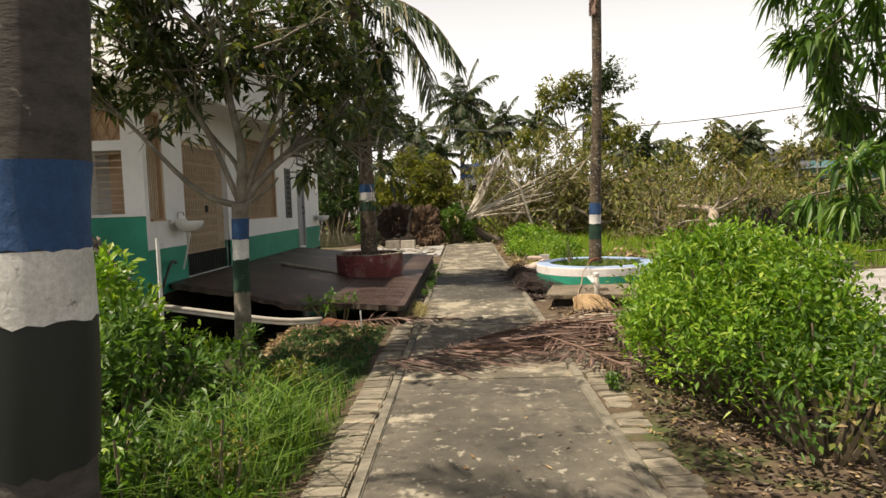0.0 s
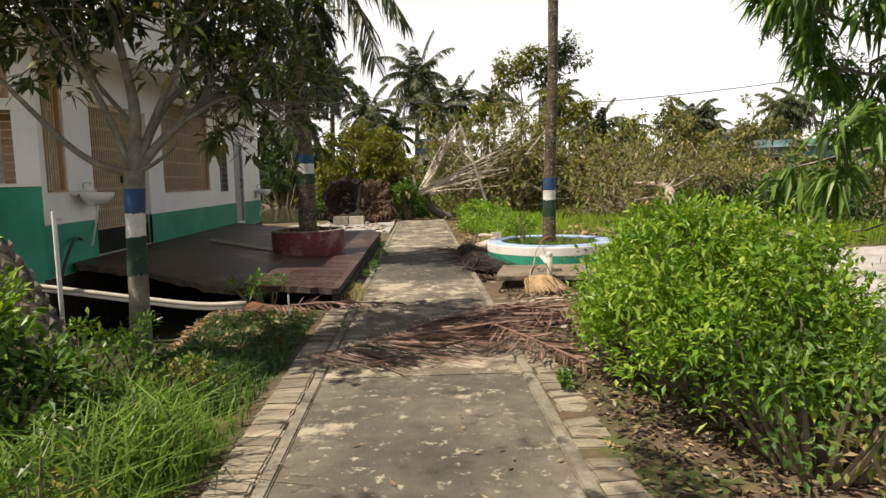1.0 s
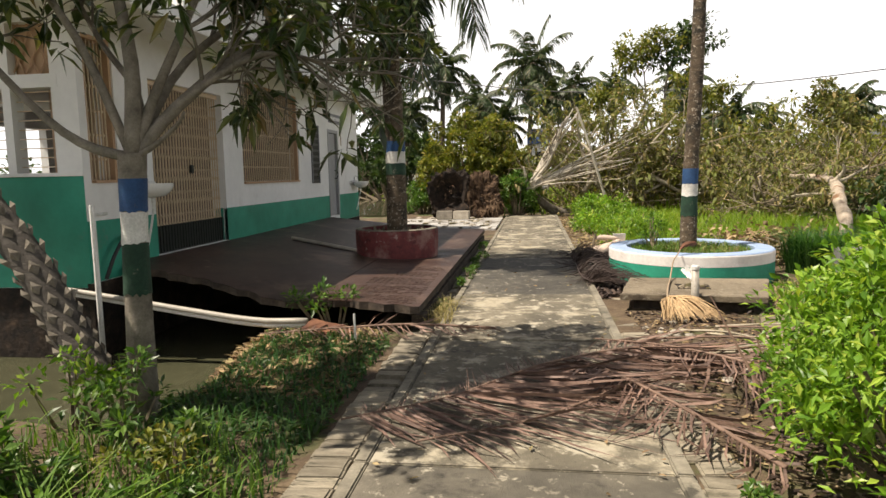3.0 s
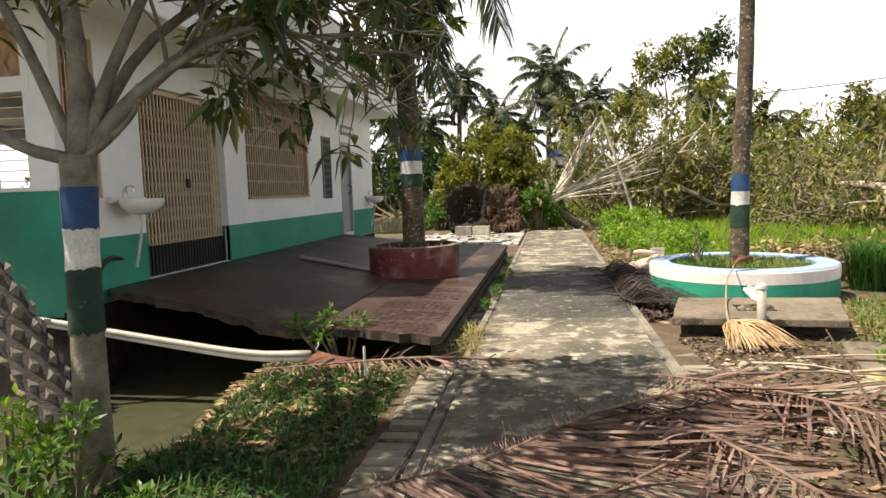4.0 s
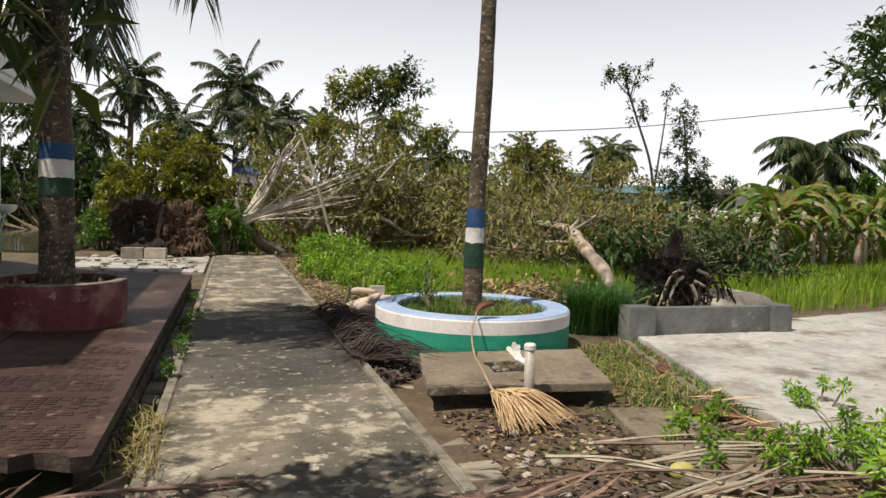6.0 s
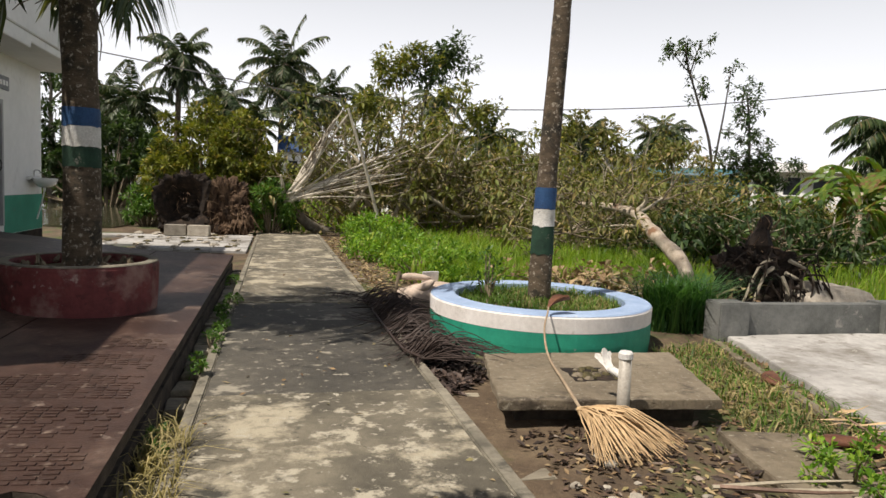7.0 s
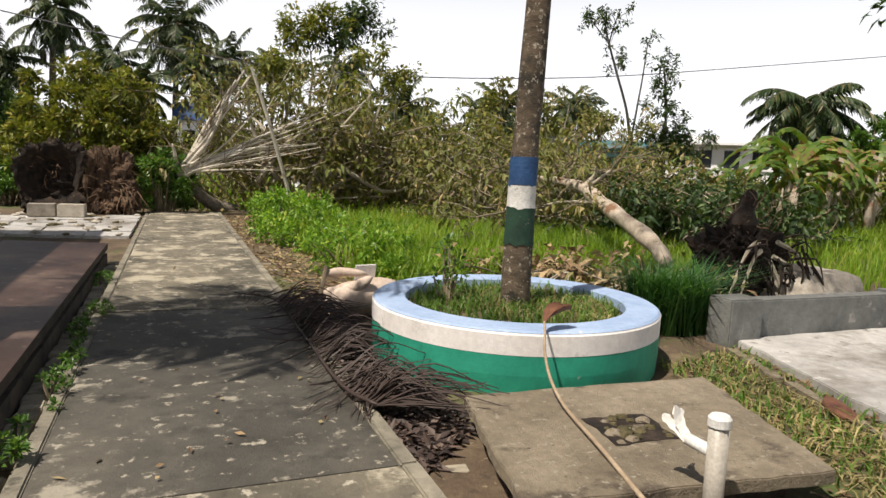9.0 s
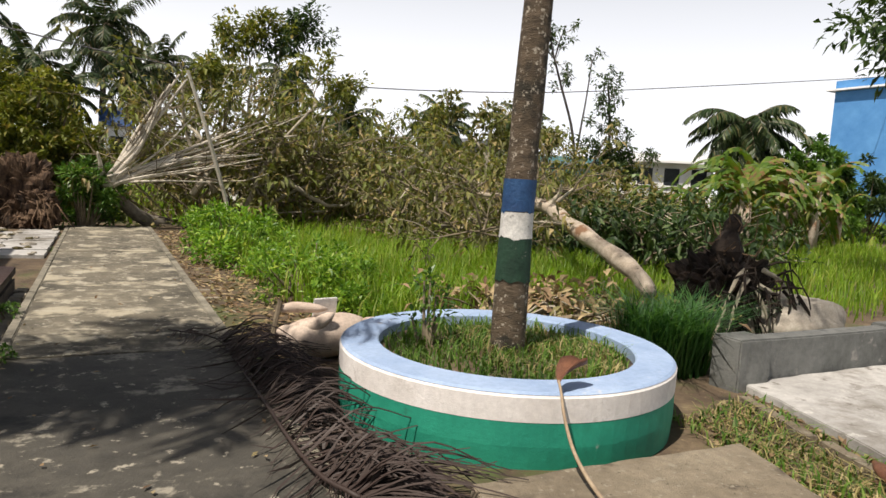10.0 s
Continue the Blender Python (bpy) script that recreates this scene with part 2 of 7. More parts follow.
M_PVC = surf("grey_pvc", [(0.3, (0.31, 0.285, 0.245)), (0.7, (0.45, 0.42, 0.37))], 8, 0.45, 0.05, 50, spots=[((0.3, 0.27, 0.22), 7, 0.62, 0.72)])
M_WHITEPVC = surf("white_pvc", [(0.3, (0.62, 0.62, 0.6)), (0.7, (0.76, 0.76, 0.74))], 8, 0.4, 0.05, 50, spots=[((0.4, 0.38, 0.33), 6, 0.64, 0.72)])
M_BLACKHOSE = surf("black_hose", [(0.3, (0.012, 0.012, 0.012)), (0.7, (0.03, 0.03, 0.03))], 8, 0.5, 0.0, 30)
M_STATUE = surf("cream_plaster", [(0.3, (0.44, 0.34, 0.27)), (0.7, (0.64, 0.53, 0.44))], 4, 0.8, 0.25, 40, spots=[((0.22, 0.15, 0.11), 5, 0.6, 0.7)])
M_BOARD = surf("white_plastic_sheet", [(0.3, (0.7, 0.68, 0.64)), (0.7, (0.8, 0.78, 0.74))], 4, 0.5, 0.1, 40)
M_DRYFROND = surf("dry_brown_frond", [(0.3, (0.1, 0.06, 0.045)), (0.7, (0.3, 0.2, 0.15))], 6, 0.7, 0.2, 30)
M_STRAW = surf("straw_fibre", [(0.3, (0.42, 0.28, 0.15)), (0.7, (0.62, 0.45, 0.26))], 6, 0.75, 0.2, 30)
M_DRYSTALK = surf("dry_grey_stalk", [(0.3, (0.24, 0.17, 0.11)), (0.7, (0.42, 0.33, 0.23))], 6, 0.8, 0.3, 30)
M_RUST = surf("rust_orange_sheath", [(0.3, (0.06, 0.022, 0.014)), (0.7, (0.22, 0.095, 0.05))], 6, 0.7, 0.3, 30)
M_ROCK = surf("pale_rubble", [(0.3, (0.25, 0.22, 0.18)), (0.7, (0.48, 0.44, 0.37))], 6, 0.9, 0.5, 30, vary=0.2)
# shutter and inner wall: the interior's shade is put into their dark colours
M_BROWNSHUT = surf("shade_dark_shutter_paint", [(0.3, (0.06, 0.036, 0.024)), (0.7, (0.11, 0.07, 0.046))], 3, 0.7, 0.15, 40)
M_INNER = surf("shade_dark_inner_plaster", [(0.3, (0.13, 0.1, 0.08)), (0.7, (0.2, 0.165, 0.13))], 2, 0.9, 0.1, 40)
M_GROUND = surf("mud_and_litter", [(0.25, (0.05, 0.035, 0.024)), (0.5, (0.11, 0.078, 0.05)), (0.75, (0.2, 0.15, 0.095))], 2.2, 0.95, 0.9, 22,
                spots=[((0.07, 0.1, 0.028), 0.7, 0.5, 0.62), ((0.3, 0.23, 0.14), 16, 0.62, 0.68), ((0.028, 0.022, 0.017), 4, 0.6, 0.7)])
M_DRYLEAF = leafy("fallen_dry_leaves", [(0.0, (0.13, 0.075, 0.045)), (0.4, (0.28, 0.19, 0.11)), (0.75, (0.42, 0.32, 0.19)), (1.0, (0.17, 0.17, 0.06))], 0.8, 0.1)
M_FROND = surf("dry_frond_leaflets", [(0.3, (0.075, 0.042, 0.034)), (0.7, (0.27, 0.175, 0.135))], 4, 0.55, 0.2, 40, vary=0.5)
M_DARKFROND = leafy("dark_dead_leaflets", [(0.0, (0.018, 0.012, 0.011)), (0.6, (0.045, 0.03, 0.027)), (1.0, (0.14, 0.1, 0.085))], 0.6, 0.05)
M_SCRAPS = leafy("sodden_scraps", [(0.0, (0.02, 0.014, 0.012)), (0.6, (0.05, 0.032, 0.025)), (0.88, (0.13, 0.085, 0.065)), (1.0, (0.34, 0.28, 0.24))], 0.6, 0.05)
M_GRASS = leafy("meadow_grass", [(0.0, (0.1, 0.2, 0.016)), (0.5, (0.2, 0.34, 0.026)), (0.85, (0.27, 0.38, 0.055)), (1.0, (0.36, 0.34, 0.11))], 0.5, 0.5)
M_LUSH = leafy("lush_grass", [(0.0, (0.05, 0.12, 0.02)), (0.5, (0.1, 0.2, 0.03)), (1.0, (0.2, 0.31, 0.07))], 0.45, 0.38)
M_TUFT = leafy("dark_tuft_grass", [(0.0, (0.02, 0.075, 0.02)), (0.5, (0.045, 0.13, 0.035)), (1.0, (0.09, 0.2, 0.05))], 0.45, 0.35)
M_DRYGRASS = leafy("dry_grass", [(0.0, (0.18, 0.16, 0.055)), (0.5, (0.3, 0.25, 0.11)), (1.0, (0.44, 0.37, 0.2))], 0.7, 0.2)
M_MANGO = leafy("mango_leaves", [(0.0, (0.022, 0.04, 0.012)), (0.45, (0.045, 0.075, 0.02)), (0.8, (0.085, 0.115, 0.03)), (0.93, (0.15, 0.16, 0.045)), (1.0, (0.2, 0.13, 0.05))], 0.3, 0.25, 0.5)
M_BRIGHT = leafy("bright_shrub_leaves", [(0.0, (0.07, 0.17, 0.018)), (0.5, (0.15, 0.3, 0.03)), (0.85, (0.27, 0.43, 0.055)), (1.0, (0.4, 0.48, 0.09))], 0.4, 0.38)
M_SHRUB = leafy("green_shrub_leaves", [(0.0, (0.035, 0.09, 0.018)), (0.5, (0.075, 0.165, 0.03)), (1.0, (0.15, 0.25, 0.05))], 0.4, 0.35)
M_OLIVE = leafy("olive_foliage", [(0.0, (0.07, 0.09, 0.016)), (0.5, (0.15, 0.175, 0.026)), (0.85, (0.24, 0.245, 0.04)), (1.0, (0.32, 0.24, 0.07))], 0.5, 0.3)
M_WITHER = leafy("withered_foliage", [(0.0, (0.05, 0.055, 0.02)), (0.35, (0.15, 0.15, 0.045)), (0.7, (0.16, 0.2, 0.045)), (0.88, (0.28, 0.22, 0.095)), (1.0, (0.44, 0.34, 0.18))], 0.6, 0.3)
M_DARKLEAF = leafy("dark_tree_foliage", [(0.0, (0.018, 0.042, 0.013)), (0.5, (0.04, 0.08, 0.022)), (1.0, (0.085, 0.13, 0.04))], 0.5, 0.28)
M_PALMLEAF = leafy("coconut_leaflets", [(0.0, (0.016, 0.034, 0.011)), (0.5, (0.03, 0.058, 0.018)), (0.9, (0.075, 0.1, 0.035)), (1.0, (0.15, 0.12, 0.055))], 0.45, 0.2)
M_BANANA = leafy("banana_leaves", [(0.0, (0.06, 0.13, 0.018)), (0.45, (0.12, 0.2, 0.03)), (0.7, (0.22, 0.25, 0.05)), (0.85, (0.3, 0.2, 0.08)), (1.0, (0.2, 0.12, 0.06))], 0.45, 0.35)
M_TEALSHEET = surf("faded_teal_wall", [(0.3, (0.09, 0.24, 0.27)), (0.7, (0.15, 0.33, 0.36))], 0.8, 0.7, 0.05, 20)
M_COCO = surf("young_coconut_husk", [(0.3, (0.35, 0.33, 0.1)), (0.7, (0.5, 0.46, 0.17))], 6, 0.6, 0.2, 30)
M_ROOFBLUE = metal_paint("blue_roof_paint", (0.02, 0.06, 0.17))
M_BLUEWALL = surf("sky_blue_wall", [(0.3, (0.06, 0.22, 0.5)), (0.7, (0.1, 0.3, 0.6))], 0.8, 0.8, 0.05, 20, mottle=0.05)
M_PALEBLUE = surf("faded_blue_sheet", [(0.3, (0.2, 0.3, 0.36)), (0.7, (0.3, 0.4, 0.46))], 0.8, 0.8, 0.05, 20)
M_FARWHITE = surf("far_white_wall", [(0.3, (0.76, 0.77, 0.78)), (0.7, (0.84, 0.84, 0.85))], 0.6, 0.85, 0.05, 20, mottle=0.05)
M_FARGREY = surf("far_grey_wall", [(0.3, (0.2, 0.21, 0.23)), (0.7, (0.3, 0.31, 0.33))], 0.6, 0.85, 0.05, 20)
M_DARKOPEN = surf("dark_window_glass", [(0.3, (0.012, 0.015, 0.02)), (0.7, (0.03, 0.035, 0.04))], 2, 0.2, 0.0, 20)
M_WIRE = metal_paint("cable_sheath", (0.08, 0.08, 0.085))
M_WATER = surf("pond_water", [(0.3, (0.055, 0.058, 0.034)), (0.7, (0.08, 0.08, 0.048))], 0.8, 0.08, 0.06, 6, spec=0.5)


# ---- mesh helpers ----
def mesh_from(name, verts, faces, smooth=False):
    me = bpy.data.meshes.new(name)
    me.from_pydata(np.asarray(verts, float).tolist(), [], faces if isinstance(faces, list) else np.asarray(faces).tolist())
    if smooth:
        me.polygons.foreach_set("use_smooth", [True] * len(me.polygons))
    me.update()
    return me


def join(*pieces):
    """Pieces of (verts, faces) as one."""
    vs, fs, n = [], [], 0
    for v, f in pieces:
        v = np.asarray(v, float).reshape(-1, 3)
        vs.append(v)
        fs += [tuple(int(i) + n for i in q) for q in f]
        n += len(v)
    return (np.concatenate(vs) if vs else np.zeros((0, 3))), fs


def part(name, geo, material, parent=None, label="", smooth=False, kind=""):
    """Geometry (a bmesh or verts and faces) as one mesh object under a thing or a part."""
    if isinstance(geo, bmesh.types.BMesh):
        me = bpy.data.meshes.new(name)
        geo.to_mesh(me)
        geo.free()
        if smooth:
            me.polygons.foreach_set("use_smooth", [True] * len(me.polygons))
    else:
        me = mesh_from(name, geo[0], geo[1], smooth)
    me.materials.append(material)
    ob = new(name, me)
    if parent is not None:
        ob.parent = parent
        ob.matrix_parent_inverse = parent.matrix_basis.inverted()
    return tagged(ob, label=label, kind=kind)


def thing(name, label, category, group="", at=(0, 0, 0), kind=""):
    ob = new(name)
    ob.empty_display_size = 0.2
    ob.location = at
    return tagged(ob, label, category, group, kind)


def box(x0, x1, y0, y1, z0, z1, bevel=0.0):
    bm = bmesh.new()
    bmesh.ops.create_cube(bm, size=1.0)
    for v in bm.verts:
        v.co = Vector(((x0 + x1) / 2 + v.co.x * (x1 - x0), (y0 + y1) / 2 + v.co.y * (y1 - y0), (z0 + z1) / 2 + v.co.z * (z1 - z0)))
    if bevel:
        bmesh.ops.bevel(bm, geom=bm.edges[:], offset=bevel, segments=2, affect="EDGES")
    return bm


def boxvf(x0, x1, y0, y1, z0, z1):
    v = [(x, y, z) for z in (z0, z1) for x, y in ((x0, y0), (x1, y0), (x1, y1), (x0, y1))]
    return v, [(3, 2, 1, 0), (4, 5, 6, 7), (0, 1, 5, 4), (1, 2, 6, 5), (2, 3, 7, 6), (3, 0, 4, 7)]


def tube(points, radii, n=8, caps=True):
    p = np.asarray(points, float)
    r = np.broadcast_to(np.asarray(radii, float), (len(p),))
    t = np.gradient(p, axis=0)
    t /= np.linalg.norm(t, axis=1)[:, None] + 1e-9
    ref = np.array([0.0, 0, 1]) if abs(t[:, 2]).mean() < 0.85 else np.array([1.0, 0, 0])
    a = np.cross(t, ref)
    a /= np.linalg.norm(a, axis=1)[:, None] + 1e-9
    b = np.cross(t, a)
    ang = np.linspace(0, 2 * math.pi, n, endpoint=False)
    v = p[:, None] + r[:, None, None] * (np.cos(ang)[None, :, None] * a[:, None] + np.sin(ang)[None, :, None] * b[:, None])
    f = [(i * n + k, i * n + (k + 1) % n, (i + 1) * n + (k + 1) % n, (i + 1) * n + k) for i in range(len(p) - 1) for k in range(n)]
    if caps:
        f += [tuple(range(n))[::-1], tuple(range((len(p) - 1) * n, len(p) * n))]
    return v.reshape(-1, 3), f


def curve(points, n=12):
    """A smooth line through the points (Catmull-Rom)."""
    p = np.asarray(points, float)
    if len(p) == 2:
        return p[0] + np.linspace(0, 1, n)[:, None] * (p[1] - p[0])
    q = np.vstack([2 * p[0] - p[1], p, 2 * p[-1] - p[-2]])
    out = []
    for s in np.linspace(0, len(p) - 1 - 1e-6, n):
        i, u = int(s), s - int(s)
        a, b, c, d = q[i : i + 4]
        out.append(0.5 * (2 * b + (c - a) * u + (2 * a - 5 * b + 4 * c - d) * u * u + (3 * b - a - 3 * c + d) * u**3))
    return np.array(out)


def lathe(profile, n=40, center=(0, 0), wobble=0.0):
    """A closed turned solid from (radius, z) rows."""
    ang = np.linspace(0, 2 * math.pi, n, endpoint=False)
    v = [(center[0] + r * math.cos(a), center[1] + r * math.sin(a), z) for r, z in profile for a in ang]
    m = len(profile)
    f = [(i * n + k, i * n + (k + 1) % n, ((i + 1) % m) * n + (k + 1) % n, ((i + 1) % m) * n + k) for i in range(m - 1) for k in range(n)]
    return v, f


RNG = np.random.default_rng(7)


def unit(v):
    return v / (np.linalg.norm(v, axis=-1, keepdims=True) + 1e-9)


def leaf_mesh(base, way, length, width, fold=0.25, droop=0.0):
    """Leaves as folded blades from arrays of bases and directions: six points and four faces each."""
    n = len(base)
    way = unit(way)
    up = np.tile(np.array([0.0, 0, 1]), (n, 1)) + RNG.normal(0, 0.35, (n, 3))
    side = unit(np.cross(way, up))
    nor = np.cross(side, way)
    L = np.broadcast_to(length, (n,))[:, None]
    W = np.broadcast_to(width, (n,))[:, None]
    mid = base + way * L * 0.5 - np.array([0, 0, 1]) * droop * L * 0.25
    tip = base + way * L - np.array([0, 0, 1]) * droop * L
    v = np.stack([base, mid + side * W / 2 + nor * W * fold, mid, mid - side * W / 2 + nor * W * fold, tip], 1)
    i = np.arange(n)[:, None] * 5
    f = np.concatenate([i + [0, 2, 1], i + [0, 3, 2], i + [1, 2, 4], i + [2, 3, 4]])
    return v.reshape(-1, 3), f.tolist()


def scatter_on_ball(n, center, radii, shell=0.55):
    d = unit(RNG.normal(0, 1, (n, 3)))
    r = shell + (1 - shell) * RNG.random((n, 1))
    return np.asarray(center) + d * r * np.asarray(radii), d


def clump_leaves(clumps, per, length, width, droop=0.2, spread=1.0, upward=0.25):
    """Leaves in uneven clumps: rows of (x, y, z, radius)."""
    bs, ds = [], []
    for x, y, z, r in clumps:
        p, d = scatter_on_ball(per, (x, y, z), (r, r, r * 0.8), 0.25)
        bs.append(p)
        ds.append(d + RNG.normal(0, 0.6 * spread, d.shape) + (0, 0, upward))
    b, d = np.concatenate(bs), np.concatenate(ds)
    k = len(b)
    return leaf_mesh(b, d, length * RNG.uniform(0.6, 1.3, k), width * RNG.uniform(0.6, 1.3, k), 0.2, droop)


def grow(start, way, length, radius, levels, split=3, spread=0.7, lift=0.15, taper=0.62):
    """Limbs from a start: a list of (points, radii), and the tips as (place, direction)."""
    limbs, tips = [], []
    todo = [(np.array(start, float), unit(np.array(way, float)), length, radius, levels)]
    while todo:
        p, d, ln, r, lv = todo.pop()
        pts = [p]
        for _ in range(4):
            d = unit(d + RNG.normal(0, 0.13, 3) + (0, 0, lift * 0.4))
            pts.append(pts[-1] + d * ln / 4)
        limbs.append((np.array(pts), np.linspace(r, r * taper, 5)))
        if lv == 0:
            tips.append((pts[-1], d))
            tips.append((pts[3], unit(d + RNG.normal(0, 0.5, 3))))
            continue
        for k in range(split):
            nd = unit(d + RNG.normal(0, spread, 3) + (0, 0, lift))
            at = pts[-1] if k else pts[-1]
            if k == split - 1 and split > 2:
                at = pts[2]
            todo.append((at, nd, ln * RNG.uniform(0.6, 0.85), r * taper * 0.85, lv - 1))
    return limbs, tips


def limb_mesh(limbs, n=6):
    return join(*[tube(p, r, n if r[0] > 0.02 else 4, False) for p, r in limbs])


def whorls(tips, count, length, width, droop=0.5):
    """Leaf whorls at twig tips."""
    bs, ds = [], []
    for p, d in tips:
        w = unit(RNG.normal(0, 1, (count, 3)) + np.asarray(d) * 0.7)
        bs.append(np.asarray(p) + w * 0.02 + RNG.normal(0, 0.03, (count, 3)))
        ds.append(w)
    b, d = np.concatenate(bs), np.concatenate(ds)
    k = len(b)
    return leaf_mesh(b, d, length * RNG.uniform(0.7, 1.2, k), width * RNG.uniform(0.75, 1.2, k), 0.18, droop)


def frond(length, elevation, heading, leaflets=34, leaf=0.75, sag=0.9, hang=0.5, width=0.045, n=9):
    """A palm frond from the origin: rachis piece, leaflet piece."""
    d = np.array([math.cos(elevation) * math.cos(heading), math.cos(elevation) * math.sin(heading), math.sin(elevation)])
    pts = [np.zeros(3)]
    for i in range(n):
        d = unit(d + np.array([0, 0, -sag * (0.06 + 0.16 * i / n)]))
        pts.append(pts[-1] + d * length / n)
    pts = np.array(pts)
    rach = tube(pts, np.linspace(0.03, 0.006, n + 1) * length / 3.5, 4, False)
    return rach, pinnae(pts, leaflets, leaf, hang, width)


def pinnae(pts, leaflets, leaf, hang, width, first=0.12, flat=False, mess=0.1, twist=0.5):
    """Leaflets along both sides of a rachis."""
    n = len(pts) - 1
    s = np.repeat(np.linspace(first, 0.995, leaflets), 2) * n
    i = np.minimum(s.astype(int), n - 1)
    u = (s - i)[:, None]
    p = pts[i] * (1 - u) + pts[i + 1] * u
    t = unit(pts[i + 1] - pts[i])
    sgn = np.tile([1.0, -1.0], leaflets)[:, None]
    side = unit(np.cross(t, (0, 0, 1.0))) * sgn
    q = s / n
    ln = leaf * (0.35 + 0.75 * np.sin(np.clip(q, 0, 1) ** 0.8 * math.pi * 0.86 + 0.25)) * RNG.uniform(0.85 - 2 * mess, 1.15, len(s))
    way = unit(side * 1.0 + t * (0.45 + 0.6 * q[:, None]) + RNG.normal(0, mess, side.shape))
    down = np.array([0, 0, -1.0])
    m = p + way * ln[:, None] * 0.5 + down * hang * ln[:, None] * 0.16
    e = m + unit(way + down * hang * (1.0 if not flat else 0.15)) * ln[:, None] * 0.5
    tw = RNG.normal(0, twist, (len(s), 1))
    w = unit(t * np.cos(tw) + np.array([0, 0, 1.0]) * np.sin(tw)) * (width * RNG.uniform(0.7, 1.2, len(s)))[:, None] * 0.5
    v = np.stack([p - w * 0.6, p + w * 0.6, m + w, m - w, e], 1).reshape(-1, 3)
    k = np.arange(len(s))[:, None] * 5
    return v, (k + [0, 1, 2, 3]).tolist() + (k + [3, 2, 4]).tolist()


def moved(geo, at):
    return np.asarray(geo[0], float) + np.asarray(at, float), geo[1]


def blades(xy, z, height, width, lean=0.45):
    """Grass blades rooted at xy: five points each, bent over."""
    n = len(xy)
    a = RNG.uniform(0, 2 * math.pi, n)
    h = height * RNG.uniform(0.45, 1.25, n)
    out = np.stack([np.cos(a), np.sin(a), np.zeros(n)], 1)
    side = np.stack([-np.sin(a), np.cos(a), np.zeros(n)], 1) * (width * RNG.uniform(0.6, 1.3, n))[:, None] / 2
    ln = (lean * RNG.uniform(0.2, 1.6, n) * h)[:, None]
    b = np.column_stack([xy, np.broadcast_to(z, (n,))])
    up = np.array([0, 0, 1.0])
    m = b + up * h[:, None] * 0.6 + out * ln * 0.3
    e = b + up * h[:, None] * (1 - 0.25 * lean) + out * ln
    v = np.stack([b - side, b + side, m + side * 0.8, m - side * 0.8, e], 1).reshape(-1, 3)
    k = np.arange(n)[:, None] * 5
    return v, (k + [0, 1, 2, 3]).tolist() + (k + [3, 2, 4]).tolist()


def in_poly(xy, poly):
    x, y = xy[:, 0], xy[:, 1]
    inside = np.zeros(len(xy), bool)
    for (x0, y0), (x1, y1) in zip(poly, poly[1:] + poly[:1]):
        c = (y0 > y) != (y1 > y)
        inside ^= c & (x < (x1 - x0) * (y - y0) / ((y1 - y0) or 1e-9) + x0)
    return inside


def sprinkle(n, poly):
    p = np.array(poly)
    lo, hi = p.min(0), p.max(0)
    xy = RNG.uniform(lo, hi, (n * 3, 2))
    return xy[in_poly(xy, poly)][:n]


def smooth01(x):
    x = np.clip(x, 0, 1)
    return x * x * (3 - 2 * x)


def clod(c, r, seed, n=9, m=6, rough=0.5):
    """A small broken lump."""
    v = []
    for j in range(m + 1):
        for i in range(n):
            a, b = 2 * math.pi * i / n, math.pi * j / m
            d = Vector((math.sin(b) * math.cos(a), math.sin(b) * math.sin(a), math.cos(b)))
            k = 1 + rough * noise.noise(d * 1.7 + Vector((seed * 3.1, seed, 0)))
            v.append((c[0] + d.x * r[0] * k, c[1] + d.y * r[1] * k, c[2] + d.z * r[2] * k))
    return v, [(j * n + i, j * n + (i + 1) % n, (j + 1) * n + (i + 1) % n, (j + 1) * n + i) for j in range(m) for i in range(n)]


def ragged(poly, step=0.12, amp=0.012, seed=1):
    """A polygon's outline with a chipped, uneven edge."""
    rnd = random.Random(seed)
    out = []
    for (x0, y0), (x1, y1) in zip(poly, poly[1:] + poly[:1]):
        k = max(1, int(math.hypot(x1 - x0, y1 - y0) / step))
        for i in range(k):
            u = i / k
            e = amp if i else amp * 0.4
            out.append((x0 + (x1 - x0) * u + rnd.uniform(-e, e), y0 + (y1 - y0) * u + rnd.uniform(-e, e)))
    return out


# ---- ground, water, path ----
def ground_z(x, y):
    x, y = np.asarray(x, float), np.asarray(y, float)
    near = np.minimum(y - 6.55 - 0.25 * np.sin(x * 1.7), -1.45 - 0.15 * np.sin(y * 2.2) - x)
    under = np.minimum(y - 9.45, -0.5 - x)
    d = np.minimum(np.maximum(near, under), 21.0 - y)
    z = -0.05 - 0.95 * smooth01(d / 1.35)
    z += 0.025 * np.sin(x * 2.3 + y * 0.7) * np.sin(y * 1.9 - x * 0.6) * smooth01((np.abs(x - 0.9) - 1.2) / 0.6)
    mud = smooth01((x - 2.05) / 0.2) * smooth01((5.2 - x) / 0.6) * smooth01((y - 3) / 2) * smooth01((14 - y) / 1.5)
    return z + 0.01 * mud


def axis_steps(stops):
    out = []
    for a, b, s in stops:
        out += list(np.arange(a, b, s))
    return np.array(out + [stops[-1][1]])


